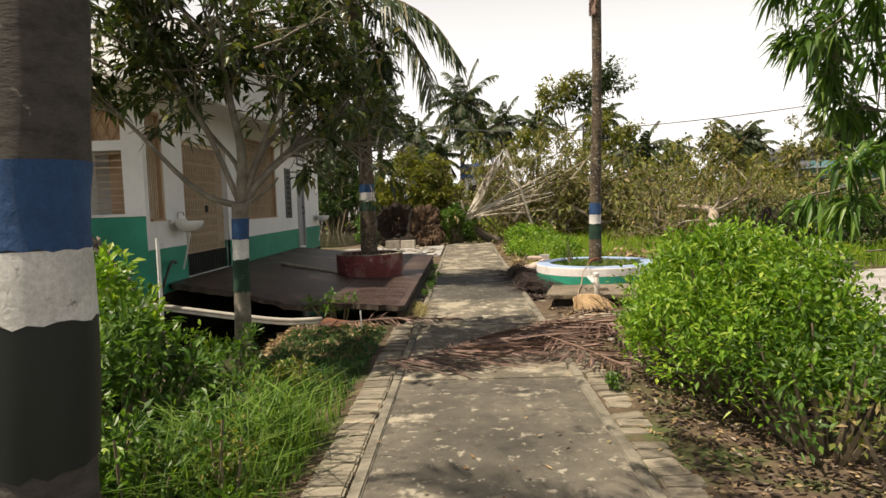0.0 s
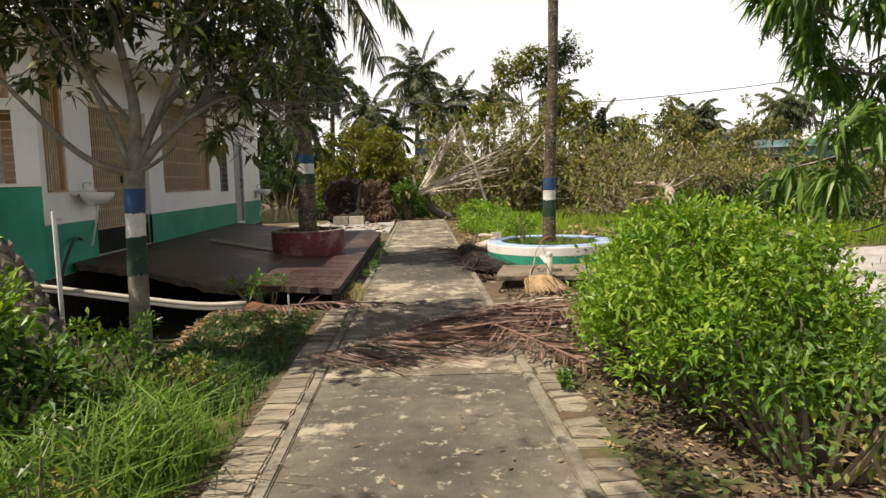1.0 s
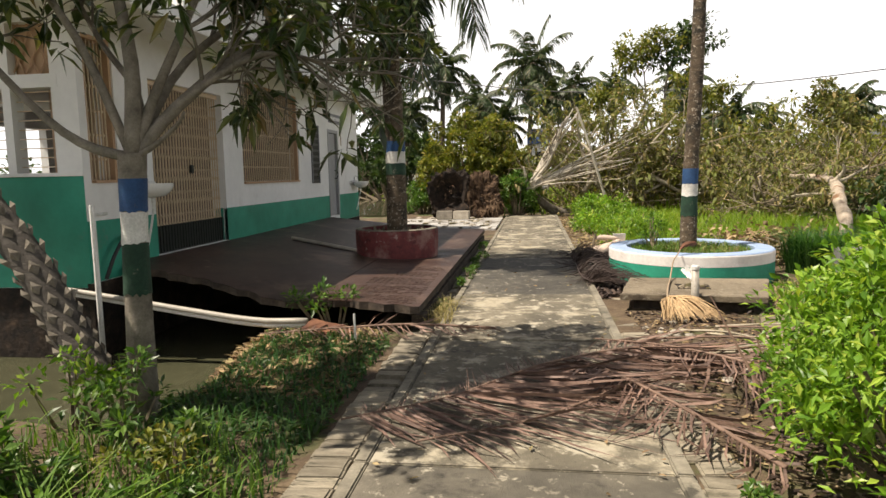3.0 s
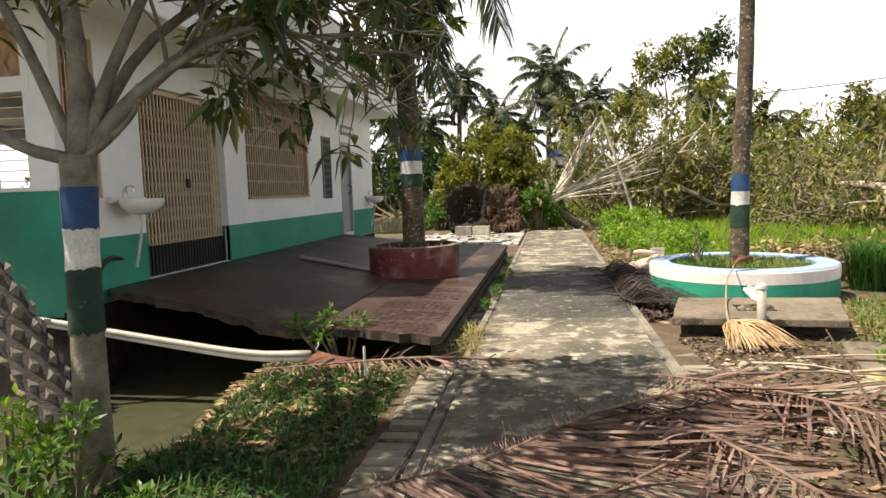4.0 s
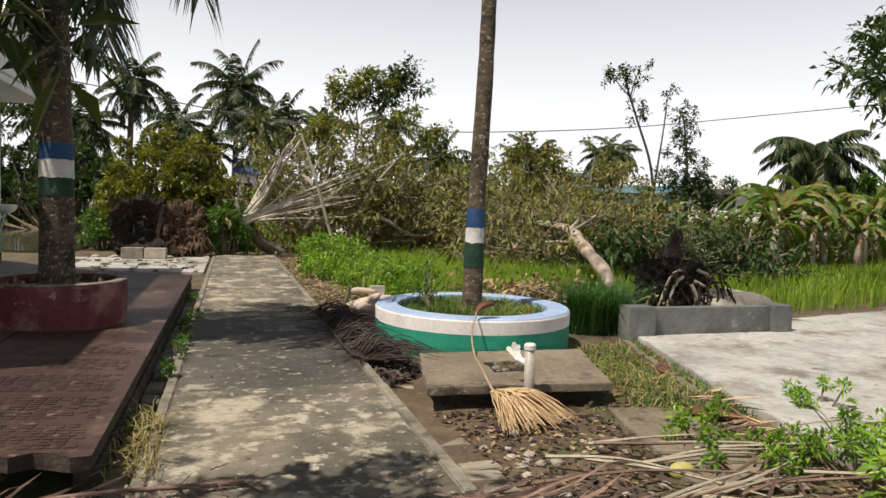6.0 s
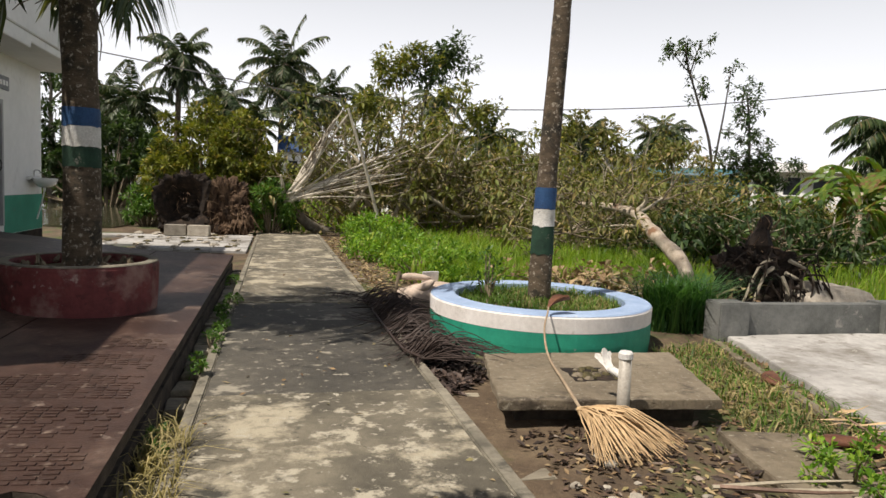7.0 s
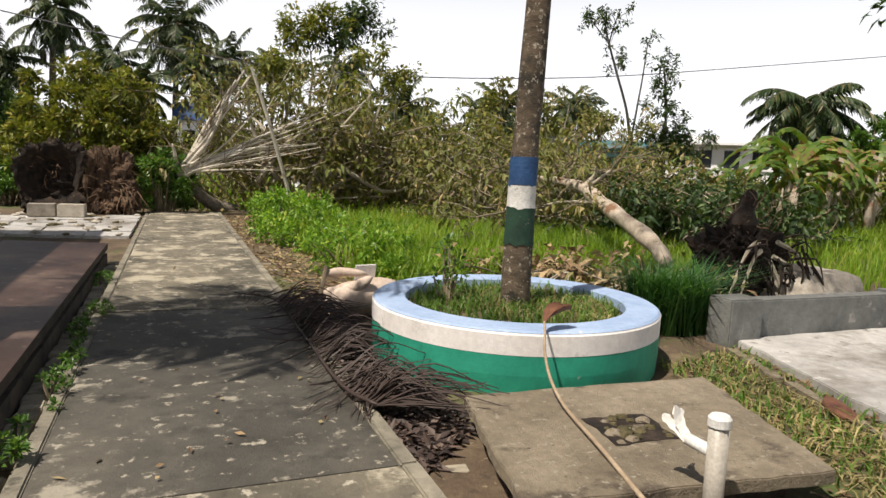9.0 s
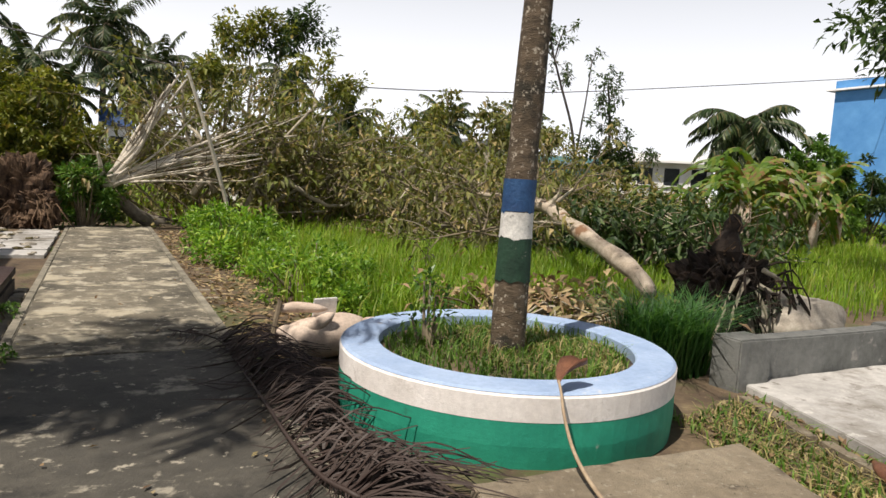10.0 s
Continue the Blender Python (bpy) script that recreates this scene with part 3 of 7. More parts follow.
def build_ground():
    xs = axis_steps([(-900, -60, 120), (-60, -12, 6), (-12, 9, 0.2), (9, 60, 3), (60, 900, 120)])
    ys = axis_steps([(-900, -60, 120), (-60, -2, 6), (-2, 27, 0.2), (27, 75, 3), (75, 900, 120)])
    gx, gy = np.meshgrid(xs, ys)
    v = np.stack([gx, gy, ground_z(gx, gy)], -1).reshape(-1, 3)
    nx, i = len(xs), np.arange((len(ys) - 1) * len(xs)).reshape(len(ys) - 1, len(xs))[:, :-1].reshape(-1, 1)
    ob = part("ground", (v, (i + [0, 1, nx + 1, nx]).tolist()), M_GROUND, None, "muddy earth strewn with dead leaves and patchy grass", True, "structure")
    tagged(ob, category="ground")


build_ground()
tagged(part("pond_water", box(-40, -0.9, 6.0, 21.4, -0.9, -0.42), M_WATER, None, "murky olive-brown standing flood water", False, "structure"), category="water")

path_ob = thing("path", "weathered concrete footpath with pale worn patches and brick edging", "path", kind="structure")


def build_path():
    """Cast bays of the footpath, with open joints, a slight settlement of their own and pale edge strips."""
    cuts = [-3.0, 0.6, 3.4, 6.3, 8.95, 11.25, 14.9, 18.2, 21.6, 26.6]
    rnd = random.Random(3)
    for a, b in zip(cuts, cuts[1:]):
        z = rnd.uniform(-0.006, 0.006)
        # the bay from 11.25 has palm shade painted into its dark concrete
        part("bay", box(0.085, 1.68, a + 0.006, b - 0.006, -0.14, z, 0.008), M_PATHWETSHADE if a == 11.25 else M_PATHDAMP if a in (0.6, 3.4) else M_PATH, path_ob)
        for x0, x1 in ((0.0, 0.082), (1.683, 1.775)):
            part("edge_strip", box(x0, x1, a + 0.004, b - 0.004, -0.13, z + rnd.uniform(0.0, 0.01), 0.01), M_EDGE, path_ob)


build_path()


# ---- the raised floor beside the building ----
def deck_z(x):
    return np.interp(x, [-3.9, -1.5, -0.15], [0.57, 0.29, 0.235])


def floor_slab(deck, xa, xb, sag, cols):
    """One cast slab of the floor: broken front edge, a little sagging towards the washed-out side."""
    xs = np.linspace(xa, xb, cols)
    front = np.interp(xs, [-3.78, -1.98, -0.15], [10.05, 9.66, 9.28]) + np.array([0.035 * math.sin(k * 2.1 + xa) + 0.025 * math.sin(k * 5.3) for k in range(cols)])
    ys = np.linspace(0, 1, 40) ** 1.6
    top, bot = [], []
    for j in ys:
        for x, f in zip(xs, front):
            y = f + (18.1 - f) * j
            z = float(deck_z(x)) - sag * math.exp(-((x + 1.75) / 0.55) ** 2 - (y - f) / 0.6) + 0.004 * noise.noise((x * 2, y * 2, 0))
            top.append((x, y, z))
            bot.append((x, y, z - 0.075 - 0.02 * noise.noise((x * 5, y * 5, 2))))
    n, m = len(xs), len(ys)
    face = [(j * n + i, j * n + i + 1, (j + 1) * n + i + 1, (j + 1) * n + i) for j in range(m - 1) for i in range(n - 1)]
    part("floor_top", (np.array(top), face), M_DECK, deck, "dull red-brown cement surface", True)
    k = len(top)
    rim = [j * n + n - 1 for j in range(m)]
    edge = [(i, i + 1) for i in range(n - 1)] + list(zip(rim, rim[1:])) + [((m - 1) * n + i + 1, (m - 1) * n + i) for i in range(n - 1)] + [((j + 1) * n, j * n) for j in range(m - 1)]
    v = np.array(top + bot) - np.array([0, 0, 0.003])
    part("floor_edge", (v, [(a, a + k, b + k, b) for a, b in edge] + [tuple(q + k for q in f[::-1]) for f in face]), M_SHADESIDE, deck, "rough broken concrete edge")


def build_deck():
    deck = thing("raised_floor", "red-oxide cement floor, undermined and cracked, beside the building", "floor", kind="structure")
    floor_slab(deck, -3.78, -1.335, 0.085, 26)
    floor_slab(deck, -1.32, -0.15, 0.0, 14)
    # ribbed tread panels pressed into the cement along the path side
    rnd = random.Random(5)
    for y0, rows, xa in ((9.42, 9, -1.2), (9.92, 10, -1.2), (10.5, 10, -1.0), (11.1, 8, -0.8), (11.62, 7, -0.62)):
        ribs = []
        for j in range(rows):
            x = xa
            while x < -0.27:
                w = rnd.uniform(0.05, 0.062)
                if rnd.random() > 0.12:
                    z = float(deck_z(x))
                    ribs.append(boxvf(x, x + w, y0 + j * 0.046, y0 + j * 0.046 + 0.028, z - 0.01, z + rnd.uniform(0.0015, 0.0035)))
                x += w + 0.014
        part("tread_panel", join(*ribs), M_DECK, deck, "ribbed anti-slip cement panel", kind="stuff")
    # the skirt wall between floor and path, its shade painted as dark colour
    part("floor_skirt", box(-0.27, -0.153, 9.5, 18.05, -0.3, 0.108), M_SHADESIDE, deck, "plinth under the floor edge, shade put into its dark colour")
    return deck


build_deck()


# ---- the building ----
WX = -3.78  # outer face of the long wall
hall = thing("school_building", "white single-storey hall with teal dado and cream grilles", "building", at=(-6, 15, 0))


def wall_piece(name, x0, x1, y0, y1, z0, z1, mat=None, label=""):
    return part(name, box(x0, x1, y0, y1, z0, z1), mat or M_WHITE, hall, label)


def build_hall():
    x0, x1 = WX - 0.22, WX
    top = 3.34
    # long wall: between and round the openings (window, gate, window, door)
    for a, b, z0, z1 in ((9.5, 9.62, -0.8, top), (9.62, 10.12, -0.8, 1.5), (9.62, 10.12, 3.1, top), (10.12, 10.82, -0.8, top), (10.82, 12.78, -0.8, 0.56), (10.82, 12.78, 2.78, top),
                         (12.78, 13.45, -0.8, top), (13.45, 16.1, -0.8, 1.42), (13.45, 16.1, 3.12, top), (16.1, 18.05, -0.8, top), (18.05, 18.85, -0.8, 0.57), (18.05, 18.85, 2.6, top),
                         (18.85, 20.65, -0.8, top)):
        wall_piece("wall", x0, x1, a, b, z0, z1)
    for a, b in ((9.497, 10.82), (12.78, 18.05), (18.85, 20.653)):
        part("dado", box(WX - 0.05, WX + 0.004, a, b, 0.42, 1.06 if a > 10 else 1.09, 0.002), M_TEAL, hall, "teal-green painted dado")
    # near-black foundation faces paint the dark void below floor level
    part("foundation", box(WX - 0.05, WX + 0.006, 9.49, 20.655, -0.8, 0.416), M_SOILSHADE, hall, "foundation wall, near-black for the shade under the floor")
    part("foundation", box(-12, WX - 0.052, 9.488, 9.52, -0.8, 0.366), M_SOILSHADE, hall, "foundation wall, near-black for the shade under the floor")
    # reveal of the gate's pier
    part("dado", box(WX - 0.2, WX - 0.06, 12.772, 12.778, 0.5, 1.06), M_TEAL, hall, "teal-green painted dado")
    # end walls and rear wall, with openings towards the light
    wall_piece("wall", -12, x0, 20.43, 20.65, -0.8, top)
    for a, b, z0, z1 in ((9.5, 10.2, -0.8, top), (10.2, 12.4, -0.8, 1.3), (10.2, 12.4, 2.9, top), (12.4, 13.2, -0.8, top), (13.2, 15.9, -0.8, 1.3), (13.2, 15.9, 2.9, top), (15.9, 16.3, -0.8, top), (16.3, 19.4, -0.8, 1.3), (16.3, 19.4, 2.9, top), (19.4, 20.65, -0.8, top)):
        wall_piece("wall", -12.22, -12, a, b, z0, z1)
    for a, b, z0, z1 in ((-12, x0, -0.8, 1.58), (-12, x0, 2.52, 2.66), (-12, x0, 3.2, top), (-4.08, x0, 1.58, 3.2), (-4.66, -4.56, 1.58, 3.2), (-5.4, -5.3, 1.58, 3.2), (-6.6, -6.45, 1.58, 3.2), (-12, -8.2, 1.58, 3.2)):
        wall_piece("wall", a, b, 9.4965 if z0 == 2.52 else 9.5, 9.68, z0, z1)
    part("dado", box(-12, WX - 0.002, 9.494, 9.5, 0.37, 1.58), M_TEAL, hall, "teal-green painted dado")
    part("sill", box(-12, WX + 0.02, 9.46, 9.5, 1.58, 1.62, 0.006), M_WHITE, hall)
    wall_piece("room_floor", -12, x0, 9.68, 20.43, 0.35, 0.55, M_DECK)
    # partition in a darkened colour that paints the unlit room behind the gate
    wall_piece("partition", -5.6, x0, 13.05, 13.15, 0.55, top, M_INNER, "plastered partition wall, darkened for the room's shade")
    part("pillar", box(-4.62, -4.3, 10.15, 10.5, 0.55, top, 0.01), M_TANWALL, hall, "tan inner pillar")
    # jali panels over the corner windows
    jali = []
    for i in range(26):
        xx = -8.1 + i * 0.16
        for s in (1, -1):
            jali.append(tube([(xx, 9.59, 2.66), (xx + s * 0.27, 9.59, 3.2)], 0.011, 4))
    part("jali_backing", box(-8.2, -4.08, 9.62, 9.64, 2.66, 3.2), M_TANWALL, hall, "tan board behind the lattice")
    part("jali_screen", join(*jali), M_TANWALL, hall, "tan lattice ventilation screen")
    # roof slab with overhang and parapet
    part("roof_slab", box(-12.6, -2.98, 8.75, 20.75, top, 3.46, 0.01), M_WHITE, hall, "white concrete roof slab")
    part("parapet", box(-3.1, -2.95, 10.3, 20.78, 3.463, 4.5, 0.012), M_WHITE, hall, "white roof parapet")
    part("parapet", box(-12.6, -3.1, 10.3, 10.45, 3.463, 4.5, 0.012), M_WHITE, hall)
    part("parapet", box(-12.6, -3.1, 20.64, 20.78, 3.463, 4.5, 0.012), M_WHITE, hall)
    part("coping", box(-3.13, -2.92, 10.27, 20.81, 4.503, 4.54, 0.008), M_FARGREY, hall, "grey parapet coping")
    part("fascia_beam", box(-3.14, -2.94, 8.7, 17.55, 3.24, 3.337, 0.01), M_WHITE, hall)
    part("drain_spout", tube([(-2.95, 18.9, 3.95), (-2.9, 18.9, 3.95), (-2.9, 18.9, 3.6)], 0.022, 8), M_PVC, hall)
    # the door
    door = part("door", box(WX - 0.1, WX - 0.05, 18.13, 18.77, 0.58, 2.52, 0.004), M_GREYDOOR, hall, "closed grey metal door")
    part("door_frame", join(boxvf(WX - 0.14, WX + 0.012, 18.05, 18.12, 0.57, 2.6), boxvf(WX - 0.14, WX + 0.012, 18.78, 18.85, 0.57, 2.6), boxvf(WX - 0.14, WX + 0.012, 18.12, 18.78, 2.53, 2.6)), M_GREYDOOR, door)
    part("handle", tube(curve([(WX - 0.05, 18.7, 1.45), (WX + 0.02, 18.7, 1.48), (WX + 0.02, 18.7, 1.62), (WX - 0.05, 18.7, 1.65)], 10), 0.011, 6), M_BLACK, door)
    for z0 in (0.72, 1.66):
        part("door_panel", box(WX - 0.052, WX - 0.042, 18.2, 18.62, z0, z0 + 0.78, 0.004), M_GREYDOOR, door)
    # sign over the door: unreadable lettering as bars
    sign = part("sign", box(WX, WX + 0.025, 18.16, 19.08, 2.76, 2.98, 0.004), M_FARGREY, hall, "small grey sign over the door")
    for k in range(7):
        part("letter_bar", box(WX + 0.025, WX + 0.03, 18.22 + k * 0.12, 18.3 + k * 0.12, 2.83, 2.91), M_FARWHITE, sign)
    # shuttered narrow window
    nw = part("narrow_window", box(WX - 0.05, WX + 0.012, 16.86, 17.36, 1.37, 2.63, 0.005), M_DARKPANEL, hall, "narrow dark louvred window")
    for k in range(9):
        part("louvre", box(WX + 0.012, WX + 0.024, 16.9, 17.32, 1.45 + k * 0.13, 1.53 + k * 0.13, 0.003), M_BLACK, nw)
    part("edge", join(boxvf(WX + 0.012, WX + 0.03, 16.86, 16.89, 1.37, 2.63), boxvf(WX + 0.012, WX + 0.03, 17.33, 17.36, 1.37, 2.63)), M_FARGREY, nw)
    # barred windows
    for y0, y1, z0, z1, bars in ((13.45, 16.1, 1.42, 3.12, 30), (9.62, 10.12, 1.5, 3.1, 7)):
        win = part("window", join(boxvf(WX - 0.16, WX - 0.02, y0, y0 + 0.04, z0, z1), boxvf(WX - 0.16, WX - 0.02, y1 - 0.04, y1, z0, z1), boxvf(WX - 0.16, WX - 0.02, y0 + 0.04, y1 - 0.04, z1 - 0.04, z1),
                                   boxvf(WX - 0.18, WX + 0.03, y0 + 0.04, y1 - 0.04, z0, z0 + 0.03)), M_TANWALL, hall, "window with cream security bars")
        for k in range(bars):
            yy = y0 + 0.04 + (k + 0.5) * (y1 - y0 - 0.08) / bars
            part("bar", boxvf(WX - 0.09, WX - 0.075, yy - 0.008, yy + 0.008, z0 + 0.03, z1 - 0.04), M_CREAM, win)
        for k in range(1, 6):
            zz = z0 + k * (z1 - z0) / 6
            part("cross_bar", boxvf(WX - 0.098, WX - 0.092, y0 + 0.04, y1 - 0.04, zz - 0.014, zz + 0.014), M_CREAM, win)
        if bars > 10:
            part("shutter", box(WX - 0.2, WX - 0.18, y0 + 0.05, y1 - 0.05, z0 + 0.04, z1 - 0.05), M_BROWNSHUT, win, "closed brown shutter, darkened for the shade behind the bars")
    # corner windows of the end wall: bars
    for a, b in ((-5.3, -4.66), (-4.56, -4.08), (-6.45, -5.4), (-8.2, -6.6)):
        win = part("corner_window", boxvf(a, b, 9.57, 9.6, 1.58, 1.61), M_WHITE, hall, "open window with thin horizontal bars")
        for k in range(9):
            part("bar", boxvf(a, b, 9.58, 9.59, 1.68 + k * 0.1, 1.69 + k * 0.1), M_CREAM, win)


build_hall()


def build_gate():
    """Folding lattice gate: upright channels, crossed flats, black kick sheet."""
    gate = thing("folding_gate", "closed cream folding lattice gate with black lower sheet", "gate", at=(WX, 11.8, 0.57))
    y0, y1, n = 10.86, 12.74, 26
    step = (y1 - y0) / n
    x = WX - 0.1
    for k in range(n + 1):
        yy = y0 + k * step
        part("upright", boxvf(x - 0.008, x + 0.008, yy - 0.009, yy + 0.009, 0.86, 2.72), M_CREAM, gate)
    for k in range(n):
        yy = y0 + k * step
        z = 0.9
        while z < 2.6:
            part("lattice_flat", tube([(x + 0.014, yy, z), (x + 0.014, yy + step, z + 0.16)], 0.004, 4), M_CREAM, gate)
            part("lattice_flat", tube([(x + 0.02, yy + step, z), (x + 0.02, yy, z + 0.16)], 0.004, 4), M_CREAM, gate)
            z += 0.3
    part("top_rail", boxvf(x - 0.03, x + 0.03, y0 - 0.04, y1 + 0.04, 2.72, 2.78), M_CREAM, gate)
    kick = part("kick_sheet", boxvf(x - 0.02, x + 0.02, y0 - 0.04, y1 + 0.04, 0.56, 0.92), M_BLACK, gate, "black painted lower sheet")
    for k in range(0, n + 1):
        part("rib", boxvf(x + 0.02, x + 0.034, y0 + k * step - 0.012, y0 + k * step + 0.012, 0.58, 0.92), M_BLACK, kick)
    part("lock", box(x + 0.02, x + 0.06, 11.84, 11.92, 1.6, 1.72, 0.008), M_BLACK, gate)


build_gate()


def wash_basin(y, z, group):
    b = thing("wash_basin", "white ceramic wash basin fixed to the outer wall", "wash basin", group, at=(WX, y, z))
    prof_v, prof_f = [], []
    rows = [(1.0, 0.0), (1.02, -0.03), (0.9, -0.09), (0.6, -0.15), (0.25, -0.17), (0.2, -0.12), (0.55, -0.09), (0.8, -0.04), (0.9, 0.0), (1.0, 0.0)]
    n = 24
    for r, dz in rows:
        for k in range(n):
            a = 2 * math.pi * k / n
            prof_v.append((WX + 0.21 + 0.2 * r * math.cos(a) * (0.9 if math.cos(a) < 0 else 1.0), y + 0.3 * r * math.sin(a), z + dz))
    for i in range(len(rows) - 1):
        prof_f += [(i * n + k, i * n + (k + 1) % n, (i + 1) * n + (k + 1) % n, (i + 1) * n + k) for k in range(n)]
    part("bowl", (prof_v, prof_f), M_CERAMIC, b, smooth=True)
    part("back_ledge", box(WX + 0.004, WX + 0.07, y - 0.3, y + 0.3, z - 0.04, z + 0.03, 0.012), M_CERAMIC, b)
    part("tap", tube(curve([(WX + 0.03, y, z + 0.03), (WX + 0.04, y, z + 0.13), (WX + 0.12, y, z + 0.13), (WX + 0.13, y, z + 0.08)], 10), 0.012, 6), M_CHROME, b)
    part("trap", tube([(WX + 0.2, y, z - 0.16), (WX + 0.2, y, z - 0.24)], 0.025, 8), M_WHITEPVC, b)
    part("waste_pipe", tube(curve([(WX + 0.2, y, z - 0.24), (WX + 0.14, y + 0.04, z - 0.45), (WX + 0.06, y + 0.05, z - 0.75)], 10), 0.014, 6), M_WHITEPVC, b)
    return b


wash_basin(10.45, 1.48, "wash basins")
wash_basin(20.15, 1.36, "wash basins")
hose = part("black_hose", tube(curve([(WX + 0.03, 10.3, 0.85), (WX + 0.1, 10.0, 0.88), (WX + 0.12, 9.75, 0.7), (WX + 0.1, 9.6, 0.45)], 14), 0.022, 6), M_BLACKHOSE, None, "bent black drain hose against the dado")
tagged(hose, category="hose")
rail = thing("pipe_stand", "thin white water pipe standing before the wall", "pipe", at=(-3.5, 9.2, -0.4))
part("riser", tube([(-3.5, 9.2, -0.6), (-3.5, 9.2, 1.28)], 0.028, 8), M_WHITEPVC, rail)
part("branch", tube([(-3.5, 9.2, 1.18), (-3.62, 9.6, 1.17)], 0.018, 8), M_WHITEPVC, rail)
PIPE = lambda k, dz: [(-4.3, 9.3 + 0.06 * k, 0.43 + dz), (-3.7, 9.3 + 0.06 * k, 0.35 + dz), (-2.6, 9.3 + 0.05 * k, 0.18 + dz), (-1.85, 9.3 + 0.04 * k, 0.08 + dz), (-1.3, 9.3 + 0.03 * k, 0.08 + dz)]
for k, (dz, r) in enumerate(((0.0, 0.03), (-0.05, 0.03))):
    p = part("fallen_pipe", tube(curve(PIPE(k, dz), 16), r, 8), M_WHITEPVC if k else M_PVC, None, "long grey plastic pipe fallen along the washed-out edge", True)
    tagged(p, category="pipe", group="fallen pipes")
p = part("floor_pole", tube([(-3.05, 13.6, 0.505), (-1.75, 13.05, 0.345)], 0.03, 8), M_PVC, None, "grey pole lying on the raised floor")
tagged(p, category="pole")


# ---- trees by the path ----
def banded_trunk(tree, base, line, radii, bands, bark, rings=0.1, n=14):
    """A trunk along a line with painted bands as thin sleeves."""
    pts = curve(line, 40)
    z = pts[:, 2]
    r = np.interp(z, [q[2] for q in line], radii) * (1 + 0.03 * np.sin(z / rings * 2 * math.pi))
    part("trunk", tube(pts, r, n), bark, tree, smooth=True)
    for z0, z1, m, lab in bands:
        zz = np.linspace(z0, z1, 7)
        k = 28
        v, ph = [], z0 * 7.3
        for q in range(7):
            for a in range(k):
                an = 2 * math.pi * a / k
                wob = 0.016 * noise.noise((4 * math.cos(an), 4 * math.sin(an), ph)) + 0.014 * noise.noise((11 * math.cos(an), 11 * math.sin(an), ph))
                h = z0 + (z1 - z0) * q / 6 + (wob if q == 0 else 0)
                rr = np.interp(h, z, r) + (0.006 if q == 0 else 0.004)
                v.append((np.interp(h, z, pts[:, 0]) + rr * math.cos(an), np.interp(h, z, pts[:, 1]) + rr * math.sin(an), h))
        part("painted_band", (v, [(q * k + a, q * k + (a + 1) % k, (q + 1) * k + (a + 1) % k, (q + 1) * k + a) for q in range(6) for a in range(k)]), m, tree, lab, True)


def palm_crown(tree, top, count, length, seed, drop=(-1.1, 1.3), leaflets=34, leaf=0.75, mat=None, each=False, headings=None, hang=0.5, wide=0.045):
    rnd = random.Random(seed)
    racs, lvs = [], []
    for k in range(count):
        el = drop[1] + (drop[0] - drop[1]) * ((k + 0.5) / count) ** 0.9
        hd = headings[k % len(headings)] if headings and k < len(headings) else k * 2.4 + rnd.uniform(-0.3, 0.3)
        a, b = frond(length * rnd.uniform(0.8, 1.1), el, hd, leaflets, leaf, rnd.uniform(0.7, 1.3), hang, wide)
        if each:
            fr = part("frond", moved(b, top), mat or M_PALMLEAF, tree)
            part("rachis", moved(a, top), M_TWIG, fr)
        else:
            racs.append(a)
            lvs.append(b)
    if not each:
        part("crown", moved(join(*lvs), top), mat or M_PALMLEAF, tree)
        part("stalkwork", moved(join(*racs), top), M_TWIG, tree, kind="stuff")


BANDS = lambda a, b, c, d: [(b, a, M_BLUE, "blue painted band"), (c, b, M_BANDWHITE, "white painted band"), (d, c, M_BANDGREEN, "dark green painted band")]

palm = thing("coconut_palm", "coconut palm with painted blue, white and green trunk bands", "palm tree", "painted palms", at=(-1.2, 13.2, 0.3))
banded_trunk(palm, None, [(-1.17, 13.2, 0.28), (-1.16, 13.2, 1.2), (-1.17, 13.2, 2.2), (-1.22, 13.25, 3.5), (-1.28, 13.3, 5.5)], [0.17, 0.15, 0.145, 0.15, 0.15], BANDS(2.04, 1.88, 1.7, 1.52), M_PALMBARK)
palm_crown(palm, (-1.28, 13.3, 5.5), 11, 2.0, 4, (0.25, 1.25), 50, 0.65, each=True, headings=[1.7 + 0.29 * k for k in (0, 5, 9, 2, 7, 4, 1, 8, 3, 6, 10)])
for line in ([(-1.28, 13.3, 5.4), (-0.6, 12.9, 5.15), (-0.02, 12.65, 4.4), (0.2, 12.5, 3.5)], [(-1.28, 13.3, 5.2), (-0.95, 13.0, 4.7), (-0.72, 12.8, 3.8), (-0.62, 12.7, 2.9)],
             [(-1.28, 13.3, 5.4), (-0.6, 12.95, 5.5), (0.2, 12.7, 5.0), (0.7, 12.5, 4.25)], [(-1.28, 13.3, 5.4), (-1.9, 13.0, 5.5), (-2.5, 12.8, 5.0), (-2.9, 12.7, 4.3)]):
    pts = curve(line, 12)
    fr = part("frond", pinnae(pts, 70, 0.85, 1.7, 0.05, 0.12), M_PALMLEAF, palm)
    part("rachis", tube(pts, np.linspace(0.03, 0.007, 12), 5), M_TWIG, fr)

